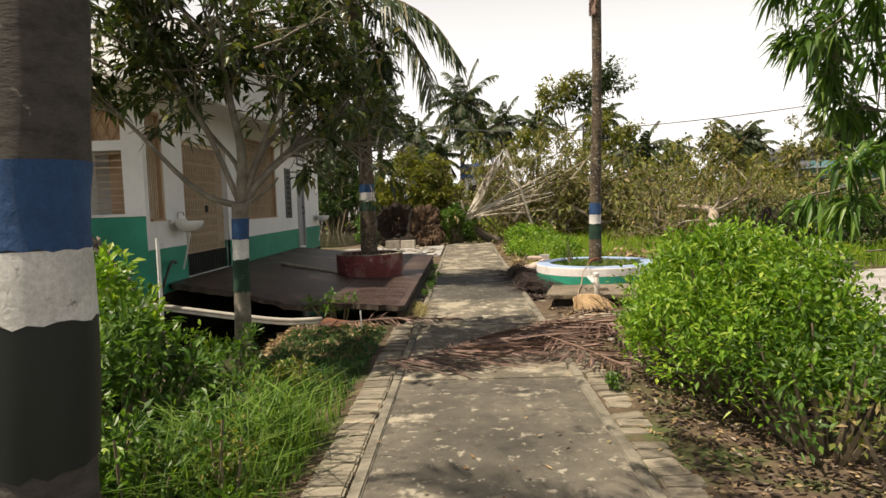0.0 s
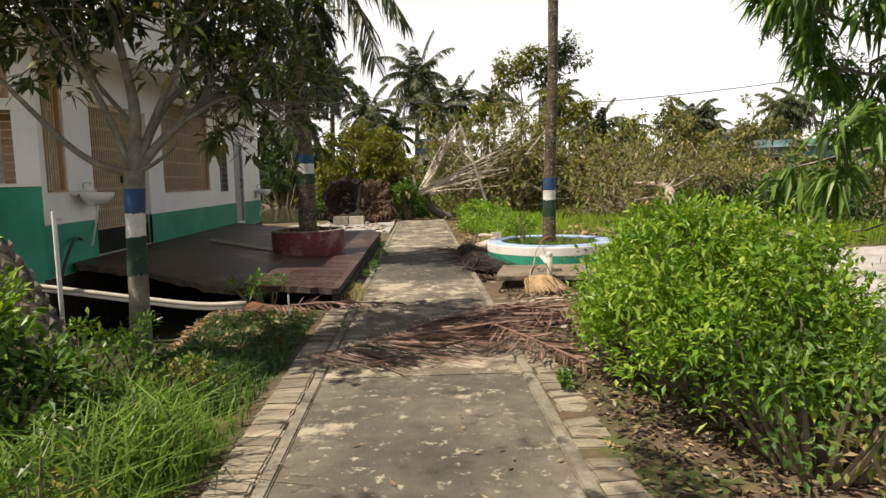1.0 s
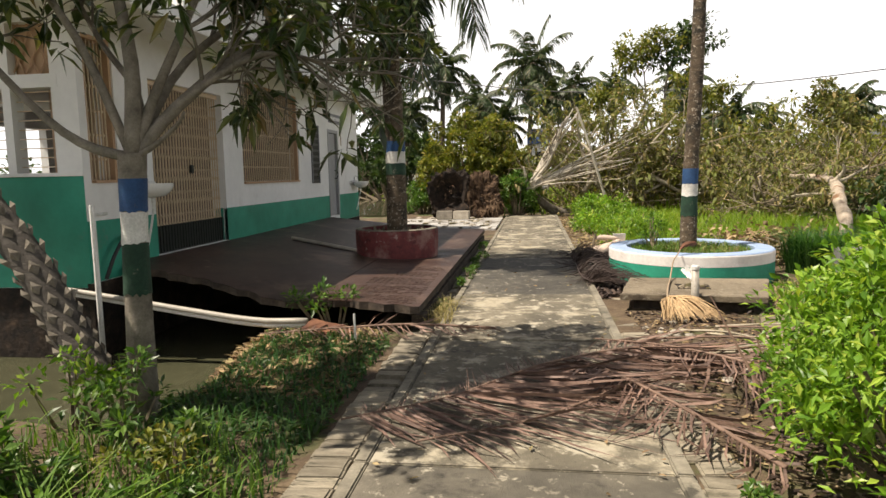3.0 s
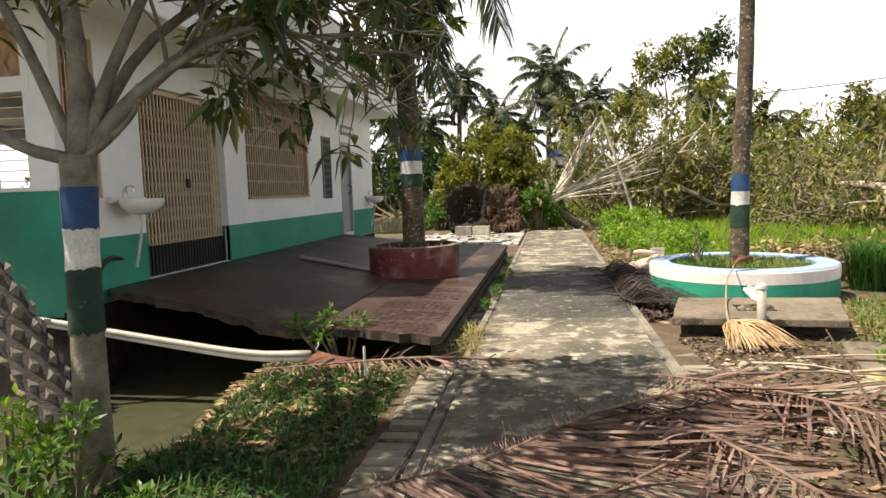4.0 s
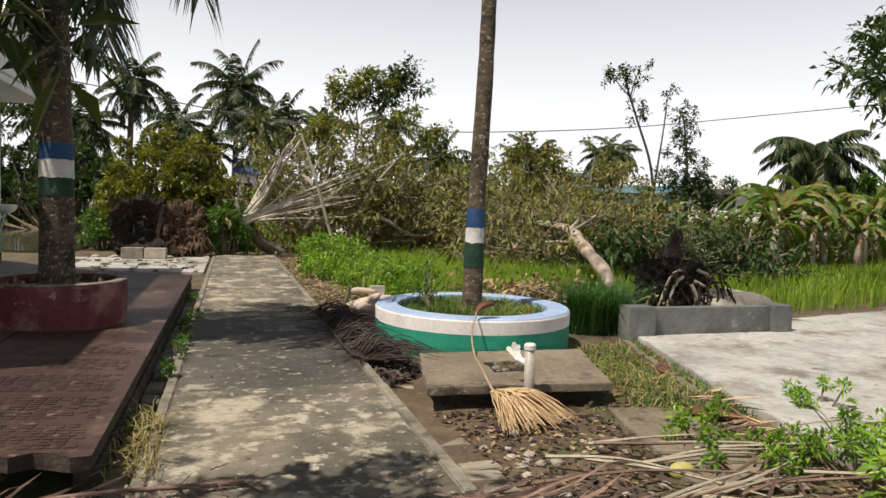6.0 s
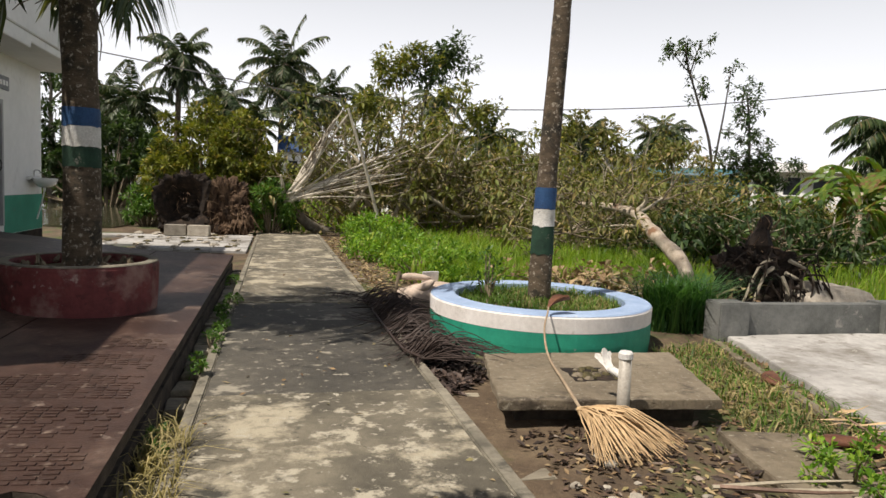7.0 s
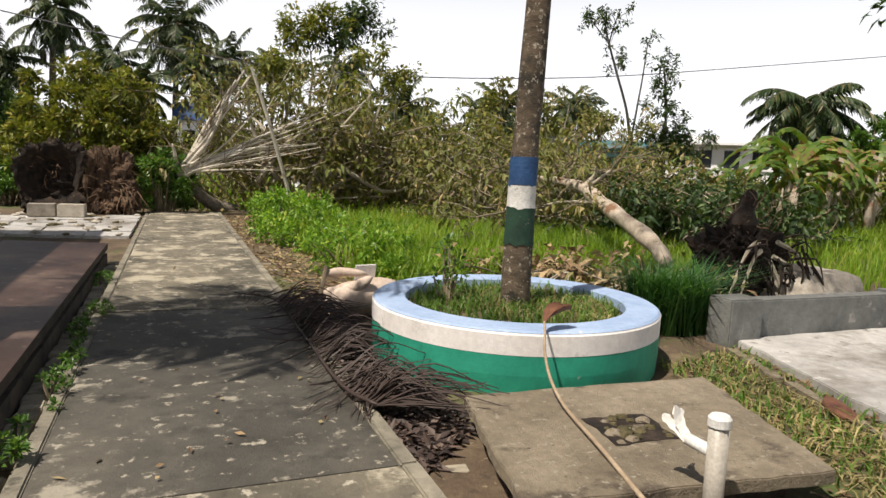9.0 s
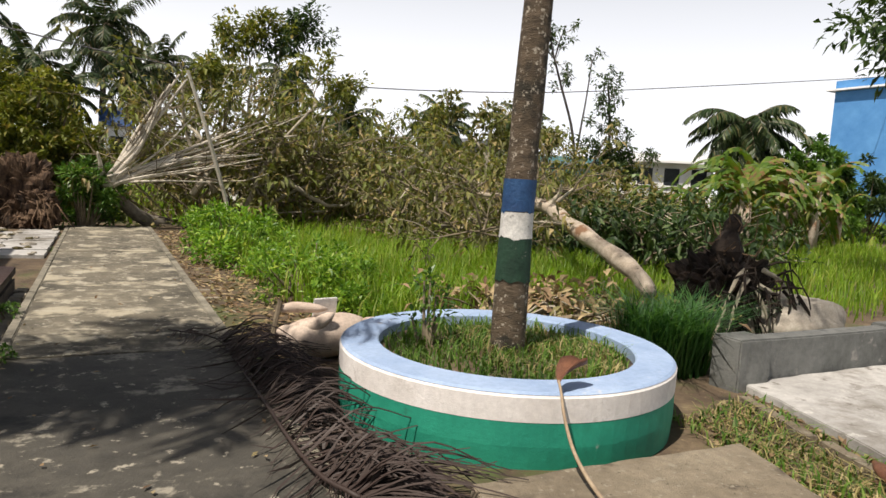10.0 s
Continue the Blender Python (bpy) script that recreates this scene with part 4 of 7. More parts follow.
palm = thing("slender_palm", "slender leaning palm with painted bands inside a round planter", "palm tree", "painted palms", at=(3.2, 13.0, 0.1))
banded_trunk(palm, None, [(3.2, 13.0, 0.1), (3.21, 13.0, 1.3), (3.24, 13.0, 2.2), (3.28, 13.0, 3.4), (3.3, 13.0, 5.4), (3.3, 13.0, 7.6)], [0.125, 0.105, 0.1, 0.09, 0.085, 0.08], BANDS(1.53, 1.31, 1.14, 0.85), M_PALMBARK, 0.14)
palm_crown(palm, (3.3, 13.0, 7.6), 10, 2.0, 9, (0.1, 1.2), 30, 0.5, each=True)
for k in range(3):
    a, b = frond(1.0, -1.45, 2.4 + k * 0.9, 26, 0.16, 0.3, 1.6)
    fr = part("dead_frond", moved(b, (3.26, 12.95, 6.05)), M_FROND, palm, "withered brown hanging frond")

palm = thing("roadside_palm", "stout palm trunk with blue, white and black painted bands", "palm tree", "painted palms", at=(-0.62, 2.3, -0.05))
banded_trunk(palm, None, [(-0.7, 2.3, -0.1), (-0.68, 2.3, 0.6), (-0.645, 2.3, 1.5), (-0.66, 2.3, 3.0), (-1.4, 2.1, 5.4)], [0.19, 0.17, 0.165, 0.16, 0.15], [(1.53, 1.80, M_BLUE, "blue painted band"), (1.31, 1.53, M_BANDWHITE, "white painted band"), (0.85, 1.31, M_BLACK, "black painted band")], M_DARKBARK)
palm_crown(palm, (-1.4, 2.1, 5.4), 6, 2.1, 14, (0.0, 1.1), 34, 0.5)


def build_mango():
    tree = thing("mango_tree", "young mango tree with painted trunk at the water's edge", "tree", at=(-1.58, 6.92, -0.1))
    base = [(-1.6, 6.92, -0.2), (-1.585, 6.92, 0.5), (-1.57, 6.92, 1.2), (-1.55, 6.92, 1.7)]
    banded_trunk(tree, None, base, [0.105, 0.085, 0.075, 0.085], [(1.33, 1.54, M_BLUE, "dark blue painted band"), (1.13, 1.33, M_BANDWHITE, "white painted band"), (0.8, 1.13, M_BANDGREEN, "dark green painted band")], M_BARK, 9.0, 12)
    closer = lambda p: np.array((0.847, 3.4, 1.538)) + (np.array(p) - (0.847, 3.4, 1.538)) * 0.704
    fork = (-2.55, 8.4, 1.72)
    mains = [([fork, (-2.95, 8.3, 1.85), (-3.3, 8.2, 2.15), (-3.85, 8.1, 2.8), (-4.2, 8.0, 3.2)], 0.05),
             ([fork, (-2.3, 8.35, 1.83), (-2.05, 8.3, 2.0), (-1.95, 8.25, 2.1)], 0.03),
             ([fork, (-2.25, 8.6, 2.15), (-1.75, 9.0, 2.7), (-1.35, 9.6, 3.1), (-1.0, 10.2, 3.3)], 0.065),
             ([fork, (-2.2, 8.6, 2.2), (-1.6, 8.9, 2.65), (-1.15, 9.0, 2.65), (-0.8, 9.1, 2.5)], 0.04),
             ([fork, (-2.5, 8.4, 2.5), (-2.65, 8.5, 3.2), (-2.8, 8.6, 4.0)], 0.08),
             ([fork, (-2.35, 8.5, 2.3), (-2.0, 8.7, 3.2), (-1.8, 8.9, 4.1)], 0.055),
             ([fork, (-2.7, 8.8, 2.3), (-3.2, 9.0, 2.9), (-3.5, 8.9, 3.6)], 0.045),
             ([fork, (-2.3, 8.9, 2.6), (-1.8, 9.6, 3.3), (-1.5, 10.2, 4.0)], 0.05), ([fork, (-2.9, 8.3, 2.7), (-3.3, 8.1, 3.5), (-3.6, 8.0, 4.3)], 0.045)]
    limbs, tips = [], []
    for pts, r in mains:
        c = curve(pts, 12)
        limbs.append((c, np.linspace(r, r * 0.4, 12)))
        for i in (4, 5, 6, 7, 8, 9, 10, 11):
            for _ in range(3):
                d = unit(c[i] - c[i - 1]) + RNG.normal(0, 0.6, 3)
                lb, tp = grow(c[i], d, RNG.uniform(0.4, 0.75), r * 0.3, 1, 3, 0.7, 0.06)
                at = closer(c[i])
                if at[2] > 2.55 or (at[0] > -1.3 and at[2] > 1.95) or (at[0] < -2.3 and RNG.random() < 0.25):
                    limbs += lb
                    tips += tp
    limbs = [(closer(p), np.asarray(r) * 0.72) for p, r in limbs]
    for p, r in limbs:
        if r[0] > 0.018:
            part("limb", tube(p, r, 9), M_BARK, tree, smooth=True)
    part("twigwork", limb_mesh([q for q in limbs if q[1][0] <= 0.018], 5), M_BARK, tree, smooth=True, kind="stuff")
    tips = [(closer(p), d) for p, d in tips]
    tips = [t for k, t in enumerate(tips) if t[0][2] > 2.45 or (-1.15 < t[0][0] < -0.5 and t[0][2] > 1.85 and k % 10 < 4) or k % 14 < 1]
    tips = [t for k, t in enumerate(tips) if t[0][2] < 2.45 or t[0][0] < -2.1 or k % 2]
    upper = []
    for k in range(13):
        a = k * 2.4
        foot = np.array([-1.6 + 0.35 * math.cos(a), 7.0 + 0.3 * math.sin(a), 2.85 + 0.07 * k])
        lb, tp = grow(foot, (1.2 * math.cos(a), 0.8 * math.sin(a), 0.6), RNG.uniform(0.55, 0.95), 0.018, 1, 4, 0.55, 0.05)
        upper += lb
        tips += [t for t in tp if t[0][2] > 2.72]
    for k in range(14):
        a = k * 2.4
        foot = np.array([-2.25 + 0.5 * math.cos(a), 6.95 + 0.35 * math.sin(a), 2.85 + 0.06 * k])
        lb, tp = grow(foot, (math.cos(a) - 0.2, 0.8 * math.sin(a), 0.35), RNG.uniform(0.5, 0.85), 0.016, 1, 4, 0.55, 0.04)
        upper += lb
        tips += [t for t in tp if t[0][2] > 2.62]
    part("twigwork", limb_mesh(upper, 5), M_BARK, tree, smooth=True, kind="stuff")
    part("foliage", whorls(tips, 10, 0.165, 0.058, 0.28), M_MANGO, tree, kind="stuff")
    tree2 = thing("mango_sapling", "leafy dark green mango sapling growing beside the palm", "tree", at=(-1.35, 13.45, 0.3))
    l2, t2 = [(curve([(-1.35, 13.5, 0.3), (-1.32, 13.5, 1.6), (-1.2, 13.4, 2.8), (-1.1, 13.3, 5.0)], 12), np.linspace(0.05, 0.02, 12))], []
    for z in np.linspace(3.15, 4.7, 8):
        for _ in range(3):
            lb, tp = grow((-1.17, 13.35, z), RNG.normal(0, 1, 3) * (1, 1, 0.3) + (0.15, -0.1, 0.1), 0.4, 0.014, 1, 3, 0.6, -0.05)
            l2 += lb
            t2 += tp
    part("limb", limb_mesh(l2[:1]), M_BARK, tree2, smooth=True)
    part("twigwork", limb_mesh(l2[1:]), M_BARK, tree2, smooth=True, kind="stuff")
    part("foliage", whorls([t for t in t2 if t[0][2] > 2.95], 10, 0.24, 0.06, 0.8), M_MANGO, tree2, kind="stuff")


build_mango()


def build_right_tree():
    tree = thing("willow_leaved_tree", "bushy tree with long drooping green leaves", "tree", at=(4.75, 6.05, 0))
    l = [(curve([(4.75, 6.05, -0.1), (4.72, 6.05, 1.0), (4.66, 6.1, 2.4), (4.7, 6.1, 4.4)], 12), np.linspace(0.085, 0.04, 12))]
    t = []
    for z in np.linspace(1.75, 4.4, 12):
        for _ in range(3):
            d = unit(RNG.normal(0, 1, 3) * (1, 1, 0.3) + (-0.25, 0, 0.12))
            lb, tp = grow((4.68, 6.08, z), d, 0.74, 0.02, 1, 4, 0.6, 0.05)
            l += lb
            t += tp
    part("limb", limb_mesh(l[:1]), M_DARKBARK, tree, smooth=True)
    part("twigwork", limb_mesh(l[1:]), M_BARK, tree, smooth=True, kind="stuff")
    part("foliage", whorls([q for q in t if q[0][2] > 1.3], 26, 0.22, 0.042, 0.7), M_SHRUB, tree, kind="stuff")


build_right_tree()


def shrub(name, label, x, y, rx, ry, h, leaves, mat, size, low=0.1, stems=14, seed=0, z0=None, category="shrub", wide=0.42, group=""):
    """A shrub: stems from the foot and leaf clumps over an uneven dome."""
    rnd = np.random.default_rng(seed + 100)
    z0 = float(ground_z(x, y)) if z0 is None else z0
    ob = thing(name, label, category, group, at=(x, y, z0))
    cl, st = [], []
    k = max(8, leaves // 70)
    for i in range(k):
        a, q = rnd.uniform(0, 2 * math.pi), rnd.random() ** 0.5
        ht = low + (h - low) * (rnd.uniform(0.35, 1.0) if q < 0.75 else rnd.uniform(0.1, 0.8)) * (1 - 0.35 * q * q)
        c = (x + rx * q * math.cos(a), y + ry * q * math.sin(a), z0 + ht, (0.16 + 0.1 * rnd.random()) * min(1.0, h))
        cl.append(c)
        if i < stems:
            st.append(tube(curve([(x + (c[0] - x) * 0.3, y + (c[1] - y) * 0.3, z0 - 0.03), (x + (c[0] - x) * 0.7, y + (c[1] - y) * 0.7, z0 + ht * 0.5), c[:3]], 6), np.linspace(0.012, 0.004, 6) * (1 + h), 4, False))
    part("stemwork", join(*st), M_TWIG, ob, kind="stuff")
    part("foliage", clump_leaves(cl, leaves // k, size, size * wide, 0.15, 1.0, 0.35), mat, ob, kind="stuff")
    return ob


shrub("garden_shrub", "dense bright green leafy garden shrub beside the path", 2.98, 5.85, 0.82, 1.55, 1.38, 27000, M_BRIGHT, 0.07, 0.25, 70, 1)
shrub("garden_shrub", "bright green leafy shrub leaning over the mud", 3.0, 4.5, 0.55, 0.75, 0.95, 2300, M_SHRUB, 0.07, 0.3, 70, 12)
shrub("garden_shrub", "straggly shrub with bare twigs and browning leaves", 3.1, 3.7, 0.6, 0.8, 0.75, 620, M_WITHER, 0.07, 0.1, 60, 2)
shrub("weedy_shrub", "leafy green weed shrub in the grass", -1.8, 4.9, 0.6, 0.7, 0.95, 2600, M_SHRUB, 0.1, 0.1, 24, 3)
shrub("weedy_shrub", "yellow-green sapling with upright leaves", -2.1, 5.5, 0.4, 0.4, 1.45, 1500, M_BRIGHT, 0.11, 0.3, 14, 4)
shrub("weedy_shrub", "low leafy weed shrub in the grass", -1.3, 3.5, 0.5, 0.6, 0.7, 1800, M_SHRUB, 0.09, 0.05, 20, 5)
shrub("weedy_shrub", "sparse twiggy weeds at the water's edge", -2.1, 6.9, 0.7, 0.4, 0.6, 260, M_BRIGHT, 0.075, 0.1, 22, 6)
shrub("weedy_shrub", "low green weeds by the cement pad", 4.1, 8.6, 0.6, 0.5, 0.4, 900, M_BRIGHT, 0.06, 0.05, 16, 7)
shrub("weedy_shrub", "low green weeds by the cement pad", 3.7, 7.7, 0.5, 0.5, 0.38, 420, M_BRIGHT, 0.06, 0.05, 16, 8)
shrub("weedy_shrub", "small weed growing from the broken floor edge", -1.1, 9.6, 0.45, 0.2, 0.5, 260, M_SHRUB, 0.08, 0.2, 10, 9)


for k, (x, y) in enumerate(((3.61, 9.47), (3.49, 8.88), (5.06, 9.84), (4.36, 8.97))):
    shrub("weedy_shrub", "low green weeds creeping over the slab", x, y, 0.3, 0.28, 0.3, 420, M_BRIGHT, 0.055, 0.04, 14, 440 + k, category="weeds", group="slab weeds")


def scaly_trunk():
    ob = thing("leaning_palm_trunk", "fallen date-palm trunk with stubby leaf bases leaning from the water", "palm trunk", at=(-3.5, 8.8, -0.3))
    pts = curve([(-3.2, 8.75, -0.55), (-3.55, 8.8, 0.05), (-4.0, 8.85, 0.8), (-4.8, 8.9, 1.75)], 16)
    part("trunk", tube(pts, np.linspace(0.19, 0.16, 16), 12), M_DARKBARK, ob, smooth=True)
    t = unit(np.gradient(pts, axis=0))
    for i in range(1, 15):
        a = unit(np.cross(t[i], (0, 1, 0)))
        c = np.cross(t[i], a)
        for k in range(7):
            an = 2 * math.pi * (k + 0.5 * (i % 2)) / 7
            d = math.cos(an) * a + math.sin(an) * c
            s = np.cross(t[i], d)
            p = pts[i] + d * 0.165
            part("leaf_base", ([p - s * 0.055, p + t[i] * 0.09 + d * 0.035, p + s * 0.055, p - t[i] * 0.07, p + d * 0.055 + t[i] * 0.03], [(0, 1, 4), (1, 2, 4), (2, 3, 4), (3, 0, 4)]), M_BARK, ob)


scaly_trunk()


for k, (x, y, h) in enumerate(((-0.8, 5.6, 0.3), (-2.6, 4.3, 0.5), (-1.2, 6.3, 0.35), (-3.2, 5.6, 0.6), (-2.2, 3.3, 0.6), (-0.75, 3.6, 0.35), (-1.5, 6.6, 0.5), (-2.7, 6.2, 0.45), (-1.1, 4.4, 0.5), (-1.9, 3.9, 0.7), (-1.4, 5.6, 0.45), (-2.5, 5.0, 0.8), (-0.9, 3.0, 0.4), (-3.3, 4.6, 0.8))):
    shrub("broadleaf_weed", "small broad-leaved weed in the grass", x, y, 0.28, 0.28, h, 240, M_BRIGHT if k % 2 else M_SHRUB, 0.08, 0.05, 8, 70 + k, category="weeds", group="verge weeds")


rnd_weed = random.Random(8)
for k in range(34):
    x, y = rnd_weed.uniform(-3.6, -0.6), rnd_weed.uniform(2.9, 6.4)
    shrub("broadleaf_weed", "leafy weed with small olive-green leaves in the grass", x, y, 0.2, 0.2, rnd_weed.uniform(0.25, 0.75), 150, (M_BRIGHT, M_SHRUB, M_OLIVE)[k % 3], 0.055, 0.05, 6, 400 + k, category="weeds", group="verge weeds", wide=0.5)


# ---- round planters, slab, pad ----
ring = thing("round_planter", "round cement planter painted pale blue, white and teal", "planter", "planters", at=(3.235, 13.08, 0))
C = (3.235, 13.08)
part("teal_base", lathe([(1.13, -0.12), (1.145, 0.1), (1.142, 0.235), (0.87, 0.235), (0.87, -0.12)], 72, C), M_RINGTEAL, ring, "chipped teal lower band", False)
part("white_band", lathe([(1.0, 0.235), (1.144, 0.236), (1.146, 0.372), (1.136, 0.386), (1.0, 0.386)], 72, C), M_RINGWHITE, ring, "chalky white upper band", False)
part("coping", lathe([(0.92, 0.22), (0.88, 0.26), (0.882, 0.39), (0.895, 0.4), (1.12, 0.401), (1.139, 0.388), (1.1, 0.36)], 72, C), M_RINGBLUE, ring, "worn pale blue top", False)
part("soil", lathe([(0.9, -0.1), (0.9, 0.32), (0.6, 0.335), (0.3, 0.345), (0.01, 0.35)], 40, C), M_GROUND, ring, "grassy earth", True)
red = thing("round_planter", "low round planter in faded maroon paint round the palm", "planter", "planters", at=(-1.17, 13.2, 0.25))
part("wall", lathe([(0.63, 0.2), (0.645, 0.45), (0.65, 0.66), (0.64, 0.685), (0.56, 0.69), (0.55, 0.67), (0.55, 0.4)], 48, (-1.17, 13.2)), M_REDPAINT, red, smooth=False)
part("soil", lathe([(0.552, 0.3), (0.552, 0.6), (0.3, 0.63), (0.01, 0.64)], 30, (-1.17, 13.2)), M_GROUND, red, "dark earth", True)
part("rim", lathe([(0.553, 0.692), (0.557, 0.699), (0.634, 0.7), (0.645, 0.69), (0.64, 0.686)], 48, (-1.17, 13.2)), M_EDGE, red, "pale worn rim")
rub = [RNG.normal(0, 0.03, (6, 3)) + (-1.17 + 0.42 * math.cos(a), 13.2 + 0.42 * math.sin(a), 0.65) for a in np.linspace(0, 6, 14)]
part("debris", join(*[tube(r, 0.018, 5) for r in rub]), M_TWIG, red, "twigs and scraps lying in the planter", kind="stuff")


def prism(poly, z0, z1, bevel=0.012):
    bm = bmesh.new()
    low = [bm.verts.new((x, y, z0)) for x, y in poly]
    f = bm.faces.new(low)
    r = bmesh.ops.extrude_face_region(bm, geom=[f])
    for v in r["geom"]:
        if isinstance(v, bmesh.types.BMVert):
            v.co.z = z1
    bmesh.ops.recalc_face_normals(bm, faces=bm.faces[:])
    if bevel:
        bmesh.ops.bevel(bm, geom=bm.edges[:], offset=bevel, segments=2, affect="EDGES")
    return bm


lid = thing("concrete_slab", "grey concrete tank cover with a broken inspection hole", "slab", at=(2.85, 11.0, 0.05))
part("slab", prism(ragged([(1.93, 10.5), (3.45, 10.35), (3.87, 11.62), (2.2, 11.7)], 0.09, 0.009, 4), 0.08, 0.145, 0.006), M_SLAB, lid)
# dark wall colour stands in for the shaded gap under the slab
part("tank_wall", prism([(2.1, 10.66), (3.36, 10.52), (3.7, 11.5), (2.32, 11.58)], -0.15, 0.077, 0), M_SHADESIDE, lid, "brick tank wall below, shade of the gap put into its colour")
# the hole isn't cut: a near-black plate stands in for its shade
part("hole", prism(ragged([(2.62, 10.86), (2.99, 10.84), (3.02, 11.17), (2.66, 11.2)], 0.06, 0.02, 6), 0.1, 0.149, 0), M_SOILSHADE, lid, "near-black plate painting the shade in the rubble-filled hole")
for k in range(26):
    x, y, q = RNG.uniform(2.63, 2.98), RNG.uniform(10.87, 11.16), RNG.uniform(0.012, 0.038)
    part("rubble", clod((x, y, 0.15), (q * 1.3, q, q * 0.6), k), M_MOSS if k % 3 else M_SLAB, lid, "mossy broken lump in the hole")
vent = thing("vent_pipe", "capped beige-grey plastic pipe with a white side branch and torn rag", "pipe", at=(2.69, 10.32, 0))
part("upright", tube([(2.69, 10.31, -0.1), (2.685, 10.31, 0.46)], 0.04, 16), M_PVC, vent, smooth=True)
part("cap", tube([(2.685, 10.31, 0.455), (2.685, 10.31, 0.488), (2.685, 10.31, 0.5)], [0.046, 0.046, 0.036], 16), M_WHITEPVC, vent)
part("branch", tube([(2.685, 10.33, 0.335), (2.665, 10.46, 0.345)], 0.026, 12), M_WHITEPVC, vent, smooth=True)
rag = []
for a, b, c in ((-0.02, 0.03, 0.11), (-0.05, 0.05, 0.07), (0.02, 0.06, 0.08)):
    q = curve([(2.665, 10.45, 0.345), (2.66 + a * 0.7, 10.47 + b * 0.6, 0.37 + c * 0.3), (2.66 + a * 1.4, 10.47 + b, 0.36 + c)], 7)
    w = np.array([0.028, 0.026, 0.02, 0.026, 0.02, 0.026, 0.008])[:, None] * np.array([0.9, 0.2, 0.3])
    v = np.concatenate([q - w, q + w, q + w + (0, 0.006, 0.004), q - w + (0, 0.006, 0.004)])
    rag.append((v, [(i + 7 * k, i + 1 + 7 * k, i + 1 + 7 * ((k + 1) % 4), i + 7 * ((k + 1) % 4)) for i in range(6) for k in range(4)]))
part("rag", join(*rag), M_BOARD, vent, "torn white plastic rag")
small = part("paving_slab", prism(ragged([(2.97, 8.68), (3.62, 8.55), (3.95, 10.06), (3.31, 10.2)], 0.12, 0.015, 9), -0.1, 0.0, 0.006), M_SLAB, None, "flat grey concrete slab sunk in mud")
tagged(small, category="slab")
pad = thing("cement_pad", "pale cement floor pad bordered by a low grey wall", "pad", at=(7, 11, 0))
part("pad_floor", prism(ragged([(4.0, 7.4), (4.45, 10.1), (5.28, 12.72), (7.7, 12.72), (8.4, 13.6), (14, 14.7), (14, 7.0)], 0.2, 0.03, 12), -0.1, 0.03, 0.008), M_PAD, pad)
part("low_wall", prism(ragged([(5.4, 12.74), (7.4, 12.74), (7.4, 12.92), (5.4, 12.92)], 0.3, 0.008, 13), -0.1, 0.36, 0.014), M_LOWWALL, pad, "low grey cement kerb wall")
part("end_block", prism(ragged([(5.15, 12.66), (5.52, 12.66), (5.52, 12.94), (5.15, 12.94)], 0.1, 0.008, 14), -0.1, 0.39, 0.014), M_LOWWALL, pad, "grey cement end block")
part("wall_pier", prism(ragged([(7.35, 12.66), (7.65, 12.66), (7.65, 12.96), (7.35, 12.96)], 0.1, 0.008, 15), -0.1, 0.38, 0.014), M_LOWWALL, pad, "grey cement pier")
drain = part("drain_kerb", join(*[boxvf(-0.04, 0.04, 0, 0.78, -0.1, 0.03)]), M_SLAB, None, "broken cement drain kerb")
drain.matrix_basis = pose(4.2, 10.1, 0, 0, 0, -17)
tagged(drain, category="kerb", group="drain kerb")
for k in range(1, 3):
    copy_thing(drain, pose(4.2 + 0.25 * k, 10.1 + 0.82 * k, 0, 0, 0, -17 - 2 * k))


# ---- fallen fronds, broom, statue ----
def lying_frond(name, label, rachis, leaflets, leaf, mat, width=0.03, mat2=None, group="", mess=0.24, bare=1.0):
    pts = curve(rachis, 18)
    ob = thing(name, label, "palm frond", group, at=tuple(pts[9]))
    part("rachis", tube(pts, np.linspace(0.006, 0.015, 18), 6), mat2 or M_DRYFROND, ob, smooth=True)
    v, f = pinnae(pts, leaflets, leaf, 0.35, width, 0.03, True, mess, 0.7)
    v = v.reshape(-1, 5, 3)
    v[:, 2:, 2] -= 0.05 + RNG.uniform(-0.1, 0.05, (len(v), 1))
    v[:, 4, :2] += RNG.normal(0, 0.06, (len(v), 2))
    v[:, :, 2] = np.maximum(v[:, :, 2], 0.006 + 0.01 * RNG.random((len(v), 1)))
    v[1::2] = v[1::2, :1] + (v[1::2] - v[1::2, :1]) * bare
    for q in v:
        part("leaflet", (q, [(0, 1, 2, 3), (3, 2, 4)]), mat, ob)
    return ob


lying_frond("fallen_frond", "dry brown coconut frond lying across the path", [(-0.22, 6.82, 0.03), (0.4, 7.19, 0.06), (0.8, 7.57, 0.1), (1.12, 7.87, 0.12), (1.75, 8.3, 0.12), (2.3, 8.45, 0.06)], 190, 1.05, M_FROND, 0.03, group="fallen fronds", mess=0.15, bare=0.3)
lying_frond("fallen_frond", "dry brown coconut frond heaped on the path edge", [(1.25, 8.05, 0.12), (1.55, 7.5, 0.14), (1.86, 6.92, 0.12), (2.2, 6.3, 0.06)], 70, 0.55, M_FROND, 0.024, group="fallen fronds", mess=0.26)
lying_frond("fallen_frond", "dry pinkish-brown frond fanned over the mud", [(1.5, 8.9, 0.04), (2.0, 8.4, 0.12), (2.5, 7.8, 0.15), (2.9, 7.2, 0.1)], 90, 0.7, M_FROND, 0.022, group="fallen fronds")
